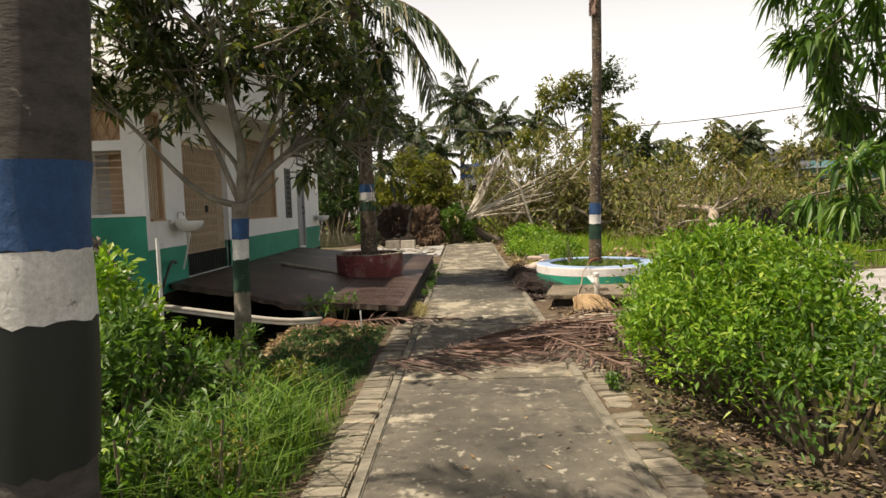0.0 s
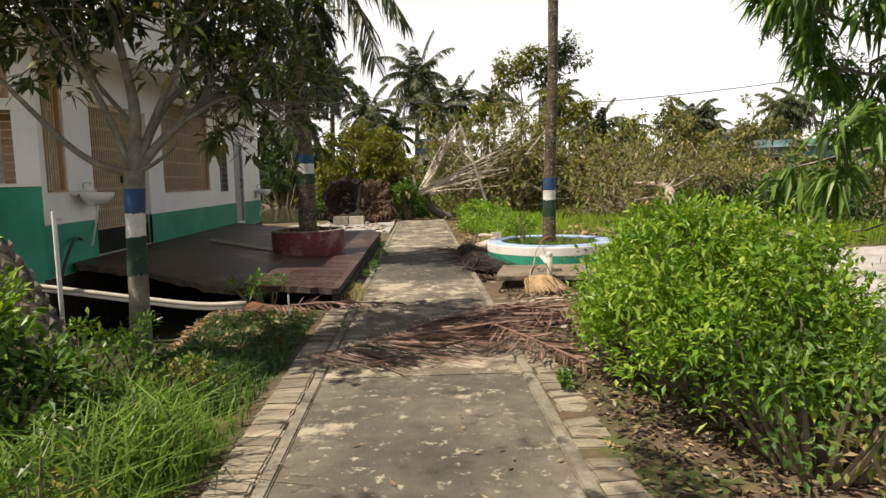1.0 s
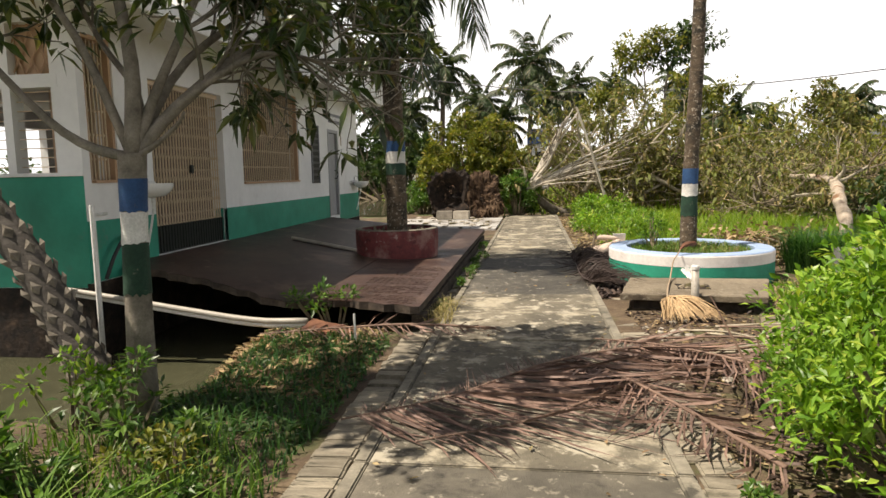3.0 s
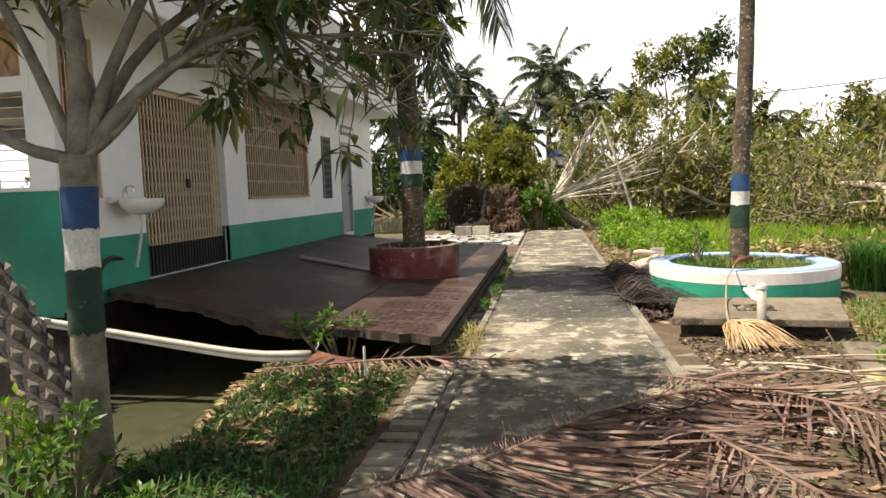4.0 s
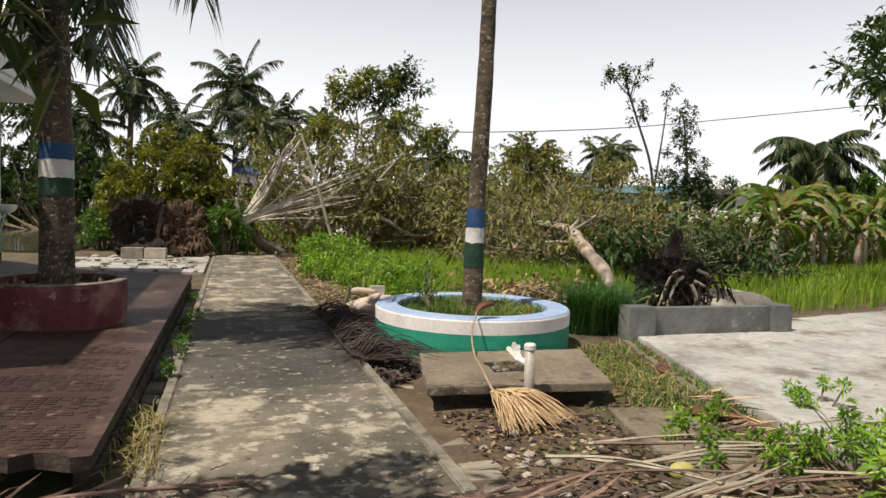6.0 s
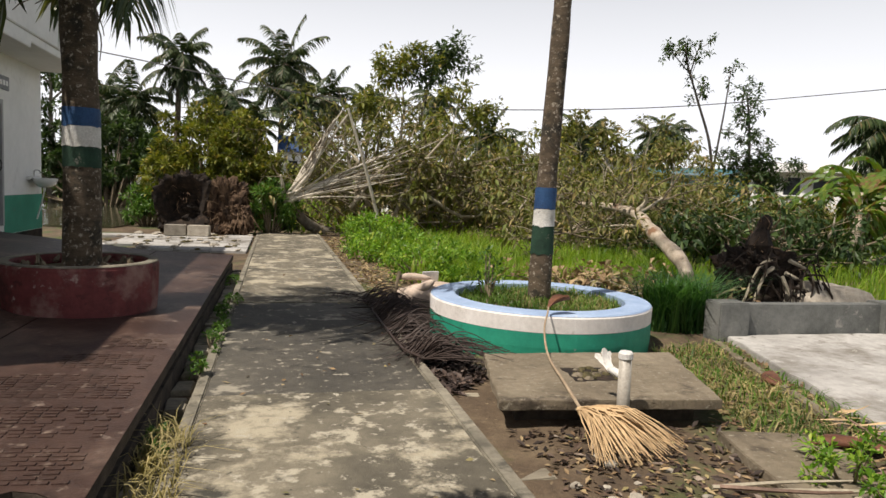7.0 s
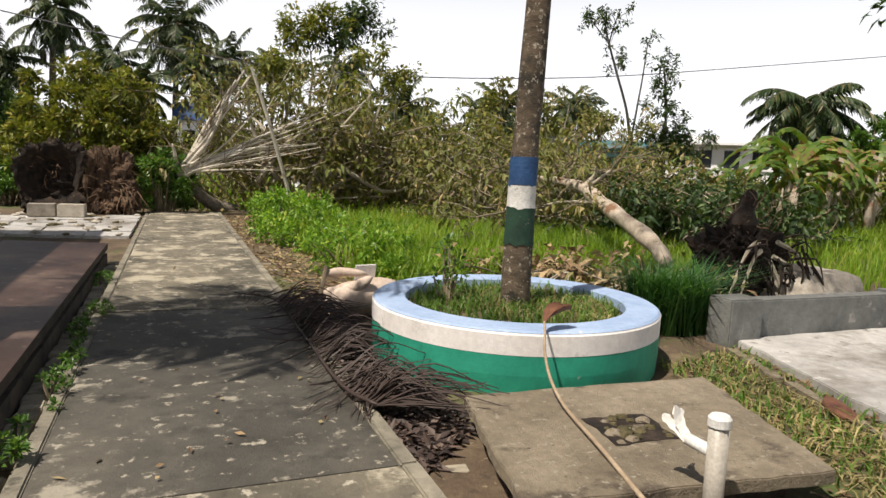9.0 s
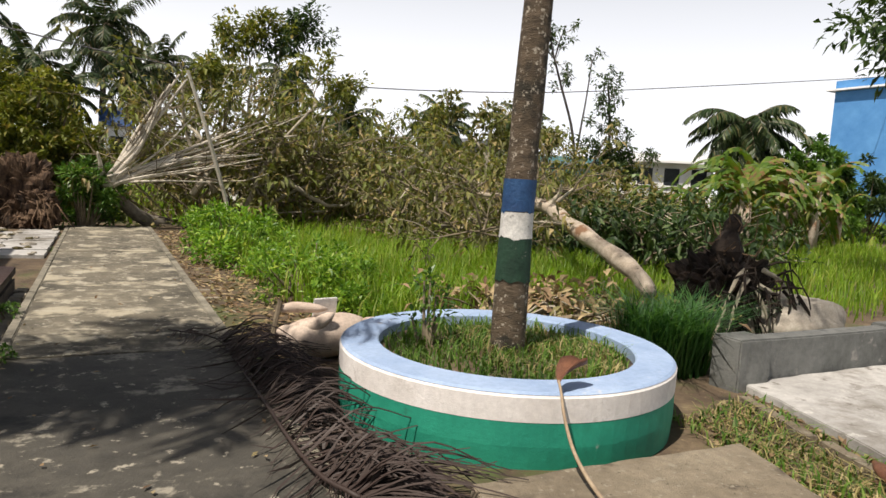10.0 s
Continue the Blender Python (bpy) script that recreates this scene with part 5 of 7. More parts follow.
lying_frond("fallen_frond", "dry dark-brown frond under the heap", [(0.3, 6.55, 0.02), (1.0, 6.9, 0.05), (1.7, 7.6, 0.08), (2.2, 8.2, 0.05)], 60, 0.7, M_FROND, 0.022, group="fallen fronds", mess=0.2, bare=0.3)
lying_frond("fallen_frond", "dry straw-brown frond by the broken floor edge", [(-1.7, 9.05, 0.0), (-0.9, 9.1, 0.06), (-0.2, 9.2, 0.08), (0.55, 9.3, 0.03)], 46, 0.4, M_FROND, 0.022, group="fallen fronds")
lying_frond("fallen_frond", "short straw-coloured frond stub beside the pad", [(4.37, 10.35, 0.04), (4.13, 9.68, 0.04), (3.83, 8.98, 0.04)], 26, 0.3, M_STRAW, 0.022, group="fallen fronds")
lying_frond("fallen_frond", "dark dead coconut frond draped against the round planter", [(1.25, 15.46, 0.04), (1.6, 14.96, 0.05), (1.63, 13.67, 0.05), (1.64, 12.35, 0.05), (1.76, 11.92, 0.05)], 90, 0.5, M_DARKFROND, 0.016, mat2=M_DARKFROND, group="fallen fronds")


def dark_strands():
    """Arching dead leaflets heaped between the path and the planter."""
    rac = curve([(1.6, 14.96, 0.05), (1.63, 13.67, 0.05), (1.64, 12.35, 0.05), (1.76, 11.92, 0.05)], 40)
    st = []
    for k in range(240):
        p = rac[RNG.integers(0, 40)]
        d = np.array([RNG.uniform(0.3, 0.75), RNG.uniform(-0.5, 0.1), 0])
        hgt = RNG.uniform(0.02, 0.3) * RNG.uniform(0.4, 1)
        st.append(tube(curve([p, p + d * 0.45 + (0, 0, hgt), p + d + (0, 0, RNG.uniform(-0.03, 0.12))], 10), np.linspace(0.008, 0.003, 10), 3, False))
    ob = thing("dead_frond_heap", "heap of dark arching dead palm leaflets beside the planter", "palm frond", at=(1.7, 12.9, 0.0))
    for geo in st:
        part("leaflet", geo, M_DARKFROND, ob)


dark_strands()


def edge_debris():
    board = part("brown_board", prism(ragged([(-0.24, -0.11), (0.2, -0.12), (0.25, 0.05), (0.17, 0.1), (-0.23, 0.1)], 0.07, 0.012, 21), -0.009, 0.009, 0.003), M_RUST, None, "rust-brown board wedged under the broken floor")
    board.matrix_basis = pose(-1.05, 9.2, 0.03, 16, 8, -12)
    tagged(board, category="board")
    stake = part("white_stake", tube([(-0.68, 8.85, -0.06), (-0.69, 8.87, 0.25)], 0.011, 6), M_WHITEPVC, None, "thin white stake in the litter")
    tagged(stake, category="stake")
    pile = thing("stick_pile", "dry sticks and stalks lying over the muddy slab", "sticks", at=(3.6, 8.6, 0))
    for k in range(34):
        x, y = RNG.uniform(2.6, 4.5), RNG.uniform(7.9, 9.3)
        a, l = RNG.normal(-0.15, 0.4), RNG.uniform(0.5, 1.6)
        z = 0.02 + 0.06 * RNG.random()
        part("stick", tube(curve([(x - l / 2 * math.cos(a), y - l / 2 * math.sin(a), z), (x, y + RNG.normal(0, 0.04), z + 0.05), (x + l / 2 * math.cos(a), y + l / 2 * math.sin(a), z + RNG.uniform(0, 0.1))], 7), np.linspace(0.013, 0.005, 7), 5), M_PALETWIG if k % 3 else M_DRYFROND, pile)
    for x, y, rz in ((4.0, 9.75, -30), (4.6, 11.2, 60)):
        sp = part("dry_spathe", tube(curve([(-0.35, 0, 0.02), (-0.1, 0.05, 0.09), (0.3, -0.03, 0.04)], 10), [0.01, 0.03, 0.06, 0.08, 0.085, 0.08, 0.07, 0.05, 0.03, 0.008], 8), M_RUST, None, "curled rust-brown palm spathe on the ground", True)
        sp.matrix_basis = pose(x, y, 0.0, 0, 0, rz) @ Matrix.Diagonal((0.9, 0.9, 0.4, 1))
        tagged(sp, category="palm spathe", group="dry spathes")
    nut = part("green_coconut", lump2((3.05, 8.95, 0.0), (0.085, 0.06, 0.055)), M_COCO, None, "pale yellow-green coconut on the mud", True)
    tagged(nut, category="coconut")


def lump2(c, r, n=18, m=10):
    v = [(c[0] + r[0] * math.sin(math.pi * j / m) * math.cos(2 * math.pi * i / n), c[1] + r[1] * math.sin(math.pi * j / m) * math.sin(2 * math.pi * i / n), c[2] + r[2] * math.cos(math.pi * j / m)) for j in range(m + 1) for i in range(n)]
    return v, [(j * n + i, j * n + (i + 1) % n, (j + 1) * n + (i + 1) % n, (j + 1) * n + i) for j in range(m) for i in range(n)]


edge_debris()


def upright_twigs():
    ob = thing("broken_twig", "dark reddish bare twigs sticking up from the fronds", "twig", at=(2.35, 6.9, 0))
    for k, (dx, dy, h) in enumerate(((-0.35, 0.3, 0.75), (-0.15, 0.1, 0.6), (0.1, 0.25, 0.5))):
        part("stem", tube(curve([(2.4, 6.9, 0.02), (2.4 + dx * 0.5, 6.9 + dy * 0.5, h * 0.5), (2.4 + dx, 6.9 + dy, h)], 8), np.linspace(0.013, 0.004, 8), 5), M_DRYFROND, ob)


upright_twigs()


def build_broom():
    ob = thing("dry_palm_spathe", "dry straw-coloured palm flower stalk with a fibrous broom end", "palm stalk", at=(2.45, 10.2, 0))
    part("stalk", tube(curve([(2.4, 10.3, 0.13), (2.5, 10.8, 0.17), (2.62, 11.3, 0.175), (2.69, 11.58, 0.24), (2.75, 11.76, 0.35), (2.84, 11.92, 0.43), (2.88, 12.0, 0.47)], 30), np.linspace(0.012, 0.007, 30), 7), M_DRYSTALK, ob, smooth=True)
    tip = curve([(2.87, 11.99, 0.46), (2.92, 12.03, 0.505), (2.98, 12.05, 0.535), (3.05, 12.06, 0.545), (3.11, 12.06, 0.53)], 12)
    half = np.interp(np.linspace(0, 1, 12), [0, 0.15, 0.5, 0.8, 1], [0.01, 0.045, 0.075, 0.055, 0.005])
    v = []
    for p, h in zip(tip, half):
        v += [p + np.array([0.35 * h, -h * 0.75, h * 0.55]), p + np.array([0, -h * 0.4, -h * 0.35]), p + np.array([0, h * 0.2, -h * 0.5]), p + np.array([-0.1 * h, h * 0.8, h * 0.4]), p + np.array([0, h * 0.3, -h * 0.25]), p + np.array([0, -h * 0.3, -h * 0.1])]
    part("spathe_tip", (v, [(i * 6 + k, i * 6 + (k + 1) % 6, i * 6 + 6 + (k + 1) % 6, i * 6 + 6 + k) for i in range(11) for k in range(6)]), M_RUST, ob, "dark rust-red curled tip", True)
    st = []
    for k in range(230):
        a = RNG.uniform(-0.55, 0.6) + 0.32
        l = RNG.uniform(0.38, 0.68)
        d = np.array([math.sin(a) * l, -math.cos(a) * l * 0.85, 0])
        p0 = np.array([2.4, 10.32, 0.13]) + RNG.normal(0, 0.008, 3)
        z1 = RNG.uniform(0.0, 0.1)
        st.append(tube(curve([p0, p0 + d * 0.5 + (RNG.normal(0, 0.012), 0, z1 * 0.7 - 0.01), p0 + d + (RNG.normal(0, 0.02), 0, -0.13 + z1 * 0.5)], 5), np.array([0.006, 0.007, 0.006, 0.004, 0.002]) * RNG.uniform(0.6, 1.2), 4, False))
    part("broom_head", join(*st), M_STRAW, ob, "splayed straw fibres")


build_broom()


def build_statue():
    """A toppled plaster figure, simplified to its rounded masses, in one mesh."""
    bits = [tube(curve([(2.0, 14.5, 0.07), (2.25, 14.52, 0.12), (2.6, 14.6, 0.14), (2.85, 14.7, 0.12)], 12), [0.05, 0.13, 0.16, 0.175, 0.18, 0.185, 0.185, 0.18, 0.165, 0.14, 0.1, 0.03], 14),
            tube(curve([(2.02, 14.62, 0.36), (2.15, 14.6, 0.38), (2.4, 14.52, 0.37)], 8), [0.02, 0.035, 0.04, 0.045, 0.045, 0.042, 0.035, 0.012], 10),
            tube(curve([(1.98, 14.55, 0.2), (2.15, 14.5, 0.2), (2.3, 14.42, 0.28), (2.42, 14.4, 0.36)], 10), [0.02, 0.05, 0.06, 0.065, 0.065, 0.06, 0.055, 0.05, 0.04, 0.01], 10),
            tube(curve([(2.7, 14.55, 0.24), (2.85, 14.6, 0.22), (2.95, 14.7, 0.2)], 6), [0.02, 0.045, 0.05, 0.05, 0.04, 0.01], 8)]
    return tagged(part("toppled_statue", join(*bits), M_STATUE, None, "toppled cream plaster statue lying by the planter", True), category="statue")


build_statue()
b = part("plastic_board", box(-0.11, 0.11, -0.01, 0.01, 0, 0.3, 0.004), M_BOARD, None, "white plastic board leaning behind the statue")
b.matrix_basis = pose(2.42, 14.72, 0.14, 10, 0, 10)
tagged(b, category="board")
p = part("wooden_stake", tube([(1.9, 14.48, -0.03), (2.02, 14.6, 0.44)], 0.022, 7), M_TWIG, None, "weathered wooden stake beside the statue")
tagged(p, category="stake")


# ---- middle distance: root plate, bent sticks, fallen tree ----
def lump(center, radii, seed, rough=0.3, n=26, m=14, square=1.0):
    """An uneven closed mass."""
    v, f = [], []
    for j in range(m + 1):
        for i in range(n):
            a, b = 2 * math.pi * i / n, math.pi * j / m
            d = Vector((math.sin(b) * math.cos(a), math.sin(b) * math.sin(a), math.cos(b)))
            d = Vector([math.copysign(abs(c) ** square, c) for c in d])
            k = 1 + rough * noise.noise(d * 2.3 + Vector((seed, seed * 2, 0))) + rough * 0.6 * noise.noise(d * 6 + Vector((0, seed, 3)))
            v.append((center[0] + d.x * radii[0] * k, center[1] + d.y * radii[1] * k, center[2] + d.z * radii[2] * k))
    for j in range(m):
        f += [(j * n + i, j * n + (i + 1) % n, (j + 1) * n + (i + 1) % n, (j + 1) * n + i) for i in range(n)]
    return v, f


def fibres(center, radii, count, length, r=0.008, down=0.5):
    out = []
    for _ in range(count):
        d = unit(RNG.normal(0, 1, 3))
        p = np.asarray(center) + d * np.asarray(radii) * 0.95
        w = unit(d + RNG.normal(0, 0.6, 3) + (0, 0, -down))
        l = length * RNG.uniform(0.4, 1.3)
        out.append(tube(curve([p - d * 0.1, p + w * l * 0.5, p + unit(w + (0, 0, -down)) * l + RNG.normal(0, 0.06, 3)], 5), np.linspace(r, r * 0.3, 5), 4, False))
    return join(*out)


root = thing("root_plate", "upturned root plate of a blown-down tree, dark soil and torn roots", "tree roots", at=(-1.4, 26.2, 0))
def torn_mass(center, radii, seed, hollow=0.0, n=64, m=36):
    """A ragged block of torn soil; its front sinks in by the given share."""
    v = []
    for j in range(m + 1):
        for i in range(n):
            a, b = 2 * math.pi * i / n, math.pi * j / m
            d = Vector((math.sin(b) * math.cos(a), math.sin(b) * math.sin(a), math.cos(b)))
            e = Vector([math.copysign(abs(c) ** 0.6, c) for c in d])
            s = Vector((seed, seed * 2.0, 1.0))
            k = 1 + 0.3 * noise.noise(e * 2 + s) + 0.26 * noise.noise(e * 5 + s) + 0.16 * noise.noise(e * 12 + s) + 0.09 * noise.noise(e * 25 + s)
            front = max(0.0, -d.y) * max(0.0, 1 - (d.x ** 2 + d.z ** 2) / 0.75)
            v.append((center[0] + e.x * radii[0] * k, center[1] + e.y * radii[1] * (k - 2.0 * hollow * front), center[2] + e.z * radii[2] * k))
    return v, [(j * n + i, j * n + (i + 1) % n, (j + 1) * n + (i + 1) % n, (j + 1) * n + i) for j in range(m) for i in range(n)]


def root_strands(x0, x1, y, z0, z1, count, length, r):
    """Torn roots hanging down the face of the plate."""
    out = []
    for _ in range(count):
        p = np.array([RNG.uniform(x0, x1), y - RNG.uniform(0.0, 0.15), RNG.uniform(z0, z1)])
        l = length * RNG.uniform(0.4, 1.4)
        sx = RNG.normal(0, 0.35)
        q = curve([p, p + (sx * l * 0.5 + RNG.normal(0, 0.05), -0.08 - 0.08 * RNG.random(), -l * 0.35 + RNG.normal(0, 0.1)), p + (sx * l, -0.12, -l)], 6)
        q[:, 2] = np.maximum(q[:, 2], 0.0)
        out.append(tube(q, np.linspace(r * RNG.uniform(0.6, 1.6), r * 0.3, 6), 4, False))
    return join(*out)


part("soil_mass", join(torn_mass((-1.97, 26.25, 0.8), (0.66, 0.5, 0.74), 3, 0.55), torn_mass((-1.5, 26.4, 0.4), (0.6, 0.35, 0.4), 5)), M_SOILSHADE, root)
part("root_ball", join(torn_mass((-0.8, 26.25, 0.7), (0.5, 0.42, 0.74), 8, 0.25), torn_mass((-0.55, 26.1, 0.4), (0.42, 0.4, 0.4), 12, 0.1)), M_ROOTSOIL, root, "lighter brown mass of matted roots")
part("root_fringe", join(fibres((-1.97, 26.25, 1.1), (0.62, 0.4, 0.5), 40, 0.2, 0.007, 0.3), fibres((-0.8, 26.1, 0.7), (0.5, 0.4, 0.75), 70, 0.3, 0.008, 0.4), root_strands(-0.5, -0.1, 25.7, 0.4, 0.8, 10, 0.6, 0.016)), M_ROOTFIB, root, "stringy torn roots", kind="stuff")
apron = thing("apron_paving", "pale broken cement paving beside the path", "paving", at=(-1.8, 23, 0), kind="structure")
rnd = random.Random(44)
for i in range(5):
    for j in range(6):
        xa, ya = -3.75 + 0.74 * i, 21.0 + 0.72 * j + 0.28 * (4 - i) * 0.4
        if rnd.random() < 0.14 or ya + 0.7 > 25.3:
            continue
        g = lambda: rnd.uniform(0.0, 0.03)
        part("paving_piece", prism(ragged([(xa + g(), ya + g()), (xa + 0.74 - g(), ya + g()), (xa + 0.74 - g(), ya + 0.71 - g()), (xa + g(), ya + 0.71 - g())], 0.2, 0.03, i * 9 + j), -0.08, rnd.uniform(0.0, 0.014), 0), M_PAD, apron)
for k in range(60):
    x, y, q = rnd.uniform(-3.2, -0.1), rnd.uniform(21.0, 25.4), rnd.uniform(0.03, 0.09)
    part("crumb", clod((x, y, 0.02), (q * 1.4, q, q * 0.5), k), M_ROCK if k % 3 else M_MOSS, apron)
blk = part("cement_block", box(-0.26, 0.26, -0.15, 0.15, 0, 0.27, 0.012), M_ROCK, None, "pale cement block on the paving")
blk.matrix_basis = pose(-1.95, 24.6, 0.02, 0, 0, 3)
tagged(blk, category="block", group="cement blocks")
copy_thing(blk, pose(-1.38, 24.55, 0.02, 0, 0, -4))
shrub("broad_leaf_bush", "low dark green bush at the end of the path", 0.35, 26.6, 0.7, 0.6, 1.55, 2600, M_SHRUB, 0.16, 0.05, 16, 21)


def uprooted_sticks():
    ob = thing("blown_down_tree", "blown-down tree with long bleached bare branches fanning up", "fallen tree", at=(1.0, 26.5, 0))
    base = np.array([0.85, 26.45, 1.0])
    ends = [(2.29, 26.0, 3.6), (2.1, 26.0, 3.35), (2.0, 26.1, 3.2), (2.45, 25.9, 3.5), (4.32, 26.5, 2.75), (3.62, 26.3, 1.85), (0.62, 26.2, 1.7), (1.5, 26.3, 1.6), (3.3, 26.2, 2.0), (4.7, 26.4, 2.75), (4.3, 26.3, 1.9), (3.2, 26.0, 1.15), (5.6, 27.0, 3.1)]
    ends += [(1.9 + 0.75 * k, 26.0 + 0.1 * (k % 3), 3.1 - 0.4 * k) for k in range(4)] + [(2.4 + 0.9 * k, 25.8, 1.4 + 0.2 * k) for k in range(3)]
    for k, e in enumerate(ends):
        mid = (base + e) / 2 + RNG.normal(0, 0.1, 3)
        part("branch", tube(curve([base + RNG.normal(0, 0.06, 3), mid, e], 10), np.linspace(0.075, 0.022, 10) * (1 if k < 7 else 0.5), 6), M_BLEACHED, ob, smooth=True)
    part("branch", tube([(2.3, 24.4, 3.5), (2.75, 24.5, 2.2), (3.2, 24.7, 0.75), (3.3, 24.7, -0.05)], [0.035, 0.045, 0.05, 0.055], 6), M_BLEACHED, ob)
    part("stump", tube(curve([(0.85, 26.5, 1.05), (1.2, 27.0, 0.5), (1.7, 27.4, 0.1), (2.2, 27.7, -0.05)], 10), np.linspace(0.12, 0.2, 10), 9), M_BARK, ob, smooth=True)
    tw, cl = [], []
    for _ in range(190):
        e = np.array(ends[RNG.integers(0, len(ends))])
        s = RNG.uniform(0.3, 1.0)
        p = base + (e - base) * s
        d = unit(e - base + RNG.normal(0, 1.4, 3))
        l = RNG.uniform(0.3, 1.1)
        tw.append(tube(curve([p, p + d * l * 0.5 + RNG.normal(0, 0.05, 3), p + d * l], 4), np.linspace(0.013, 0.004, 4), 3, False))
    part("twig_tangle", join(*tw), M_TWIG, ob, kind="stuff")


uprooted_sticks()


def brush(name, label, x0, x1, y0, y1, h, twigs, leaves, mat, seed, lift=0.0, leaf=0.16, shape=None, dead=0.5):
    """A tangle of broken branches with withered leaves, resting on the ground."""
    rnd = np.random.default_rng(seed)
    ob = thing(name, label, "fallen branches", at=((x0 + x1) / 2, (y0 + y1) / 2, 0))
    tw, pale, cl = [], [], []
    for k in range(twigs):
        x, y = rnd.uniform(x0, x1), rnd.uniform(y0, y1)
        top = h * (shape((x - x0) / (x1 - x0)) if shape else 1.0)
        z = rnd.uniform(0, top * 0.8) if k % 5 else 0.0
        a = rnd.uniform(0, 2 * math.pi)
        d = unit(np.array([math.cos(a), math.sin(a) * 0.6, rnd.uniform(-0.1, 0.8)]))
        l = rnd.uniform(0.5, 1.9) * (0.5 + h / 3)
        p = np.array([x, y, z - 0.02])
        e = p + d * l
        e[2] = min(max(e[2], 0.0), top * 1.08)
        m = (p + e) / 2 + rnd.normal(0, 0.12 * l, 3) * (1, 1, 0.6)
        (pale if k % 6 == 0 else tw).append(tube(curve([p, m, e], 6), np.linspace(rnd.uniform(0.01, 0.035), 0.005, 6), 4, False))
        cl += [(*e, 0.28), (*m, 0.25)]
    part("branch_tangle", join(*tw), M_TWIG, ob, kind="stuff")
    part("bleached_tangle", join(*pale), M_PALETWIG, ob, kind="stuff")
    for k in range(max(5, twigs // 24)):
        x, y, a = rnd.uniform(x0, x1), rnd.uniform(y0, y0 + 0.6 * (y1 - y0)), rnd.uniform(-0.5, math.pi + 0.5)
        top = h * (shape((x - x0) / (x1 - x0)) if shape else 1.0)
        l = rnd.uniform(0.8, 2.0) * (0.5 + h / 3)
        p, e = np.array([x, y, rnd.uniform(0.0, top * 0.4)]), np.array([min(max(x + l * math.cos(a), x0 + 0.3), x1 - 0.3), y - 0.3 * l * abs(math.sin(a)), rnd.uniform(0.4, 1.0) * top])
        q = curve([p, (p + e) / 2 + rnd.normal(0, 0.12 * l, 3), e], 8)
        part("limb", tube(q, np.linspace(0.016, 0.006, 8) * (1 + h), 6), M_PALETWIG if k % 3 else M_BARK, ob, smooth=True)
    leaf, leaves = leaf * 1.15, int(leaves * 0.72)
    per = max(3, leaves // len(cl))
    part("withered_foliage", clump_leaves(cl, per, leaf, leaf * 0.42, 0.4, 1.2, -0.1), mat, ob, kind="stuff")
    return ob


bump1 = lambda u: 0.55 + 0.4 * math.sin(math.pi * min(0.95, u)) ** 0.6 + 0.18 * math.sin(u * 19)
brush("fallen_branches", "tangle of broken branches with olive withering leaves", 2.2, 9.5, 26.8, 30.5, 3.9, 380, 17000, M_WITHER, 31, shape=lambda u: 1.1 - 0.6 * u, leaf=0.2)
brush("fallen_branches", "broad heap of wind-torn branches with brown leaves", 6.6, 13.5, 20.6, 24.5, 1.9, 420, 14000, M_WITHER, 32, shape=bump1)
brush("fallen_branches", "long heap of wind-torn branches across the field", 12.5, 21, 22, 28, 1.5, 340, 14000, M_WITHER, 33, shape=lambda u: 1.0 - 0.35 * u + 0.25 * math.sin(u * 17), leaf=0.2)
brush("fallen_branches", "dark leafy wreck of a fallen tree crown", 9.0, 13.0, 18.3, 20.3, 1.35, 170, 6500, M_DARKLEAF, 34, shape=bump1, leaf=0.2)
brush("fallen_branches", "thin broken branches heaped before the palms", 8.5, 16.5, 29, 34, 3.6, 260, 13000, M_OLIVE, 35, shape=bump1, leaf=0.22)

log = thing("fallen_tree", "pale stripped trunk of a fallen tree with bent limbs", "fallen tree", at=(7, 17.5, 0.3))
part("trunk", tube(curve([(6.0, 14.5, 0.42), (6.25, 15.1, 0.6), (6.7, 16.4, 0.82), (7.15, 17.6, 1.0), (7.45, 18.5, 1.16), (7.4, 19.3, 1.26), (7.0, 20.0, 1.3)], 30), np.interp(np.linspace(0, 1, 30), [0, 0.1, 0.55, 0.7, 1], [0.07, 0.105, 0.125, 0.1, 0.045]) * (1 + 0.12 * np.sin(np.arange(30) * 1.3)), 12), M_PALEBARK, log, "peeling pale and rust-brown trunk", True)
for pts, r in (([(7.45, 18.5, 1.16), (7.8, 18.7, 1.25), (8.3, 18.9, 1.5)], 0.045), ([(7.4, 19.2, 1.25), (8.2, 20.2, 1.4), (9.0, 21.2, 1.2)], 0.04),
               ([(7.0, 17.2, 0.95), (6.5, 17.6, 0.95), (5.9, 18.0, 0.75)], 0.03), ([(7.42, 18.4, 1.2), (7.55, 18.3, 1.4), (7.5, 18.2, 1.55)], 0.05)):
    part("limb", tube(curve(pts, 12), np.linspace(r, r * 0.4, 12), 7), M_PALETWIG, log, smooth=True)
l, t = [], []
for p0 in ((7.0, 20.0, 1.3), (8.3, 18.9, 1.45), (9.0, 21.2, 1.2), (5.9, 18.0, 0.75), (7.4, 19.3, 1.26)):
    for k in range(5):
        lb, tp = grow(p0, RNG.normal(0, 1, 3) * (1, 0.7, 0.45) + (0, 0.2, 0.1), 0.7, 0.022, 2, 3, 0.7, -0.02)
        l += lb
        t += [q for q in tp if q[0][2] > 0.1]
part("twig_tangle", limb_mesh(l), M_TWIG, log, kind="stuff")
part("withered_foliage", whorls(t, 4, 0.15, 0.06, 0.6), M_WITHER, log, kind="stuff")
stump = thing("uprooted_stump", "uprooted palm stump with a tangle of pale and dark roots", "tree roots", at=(7.1, 14.4, 0))
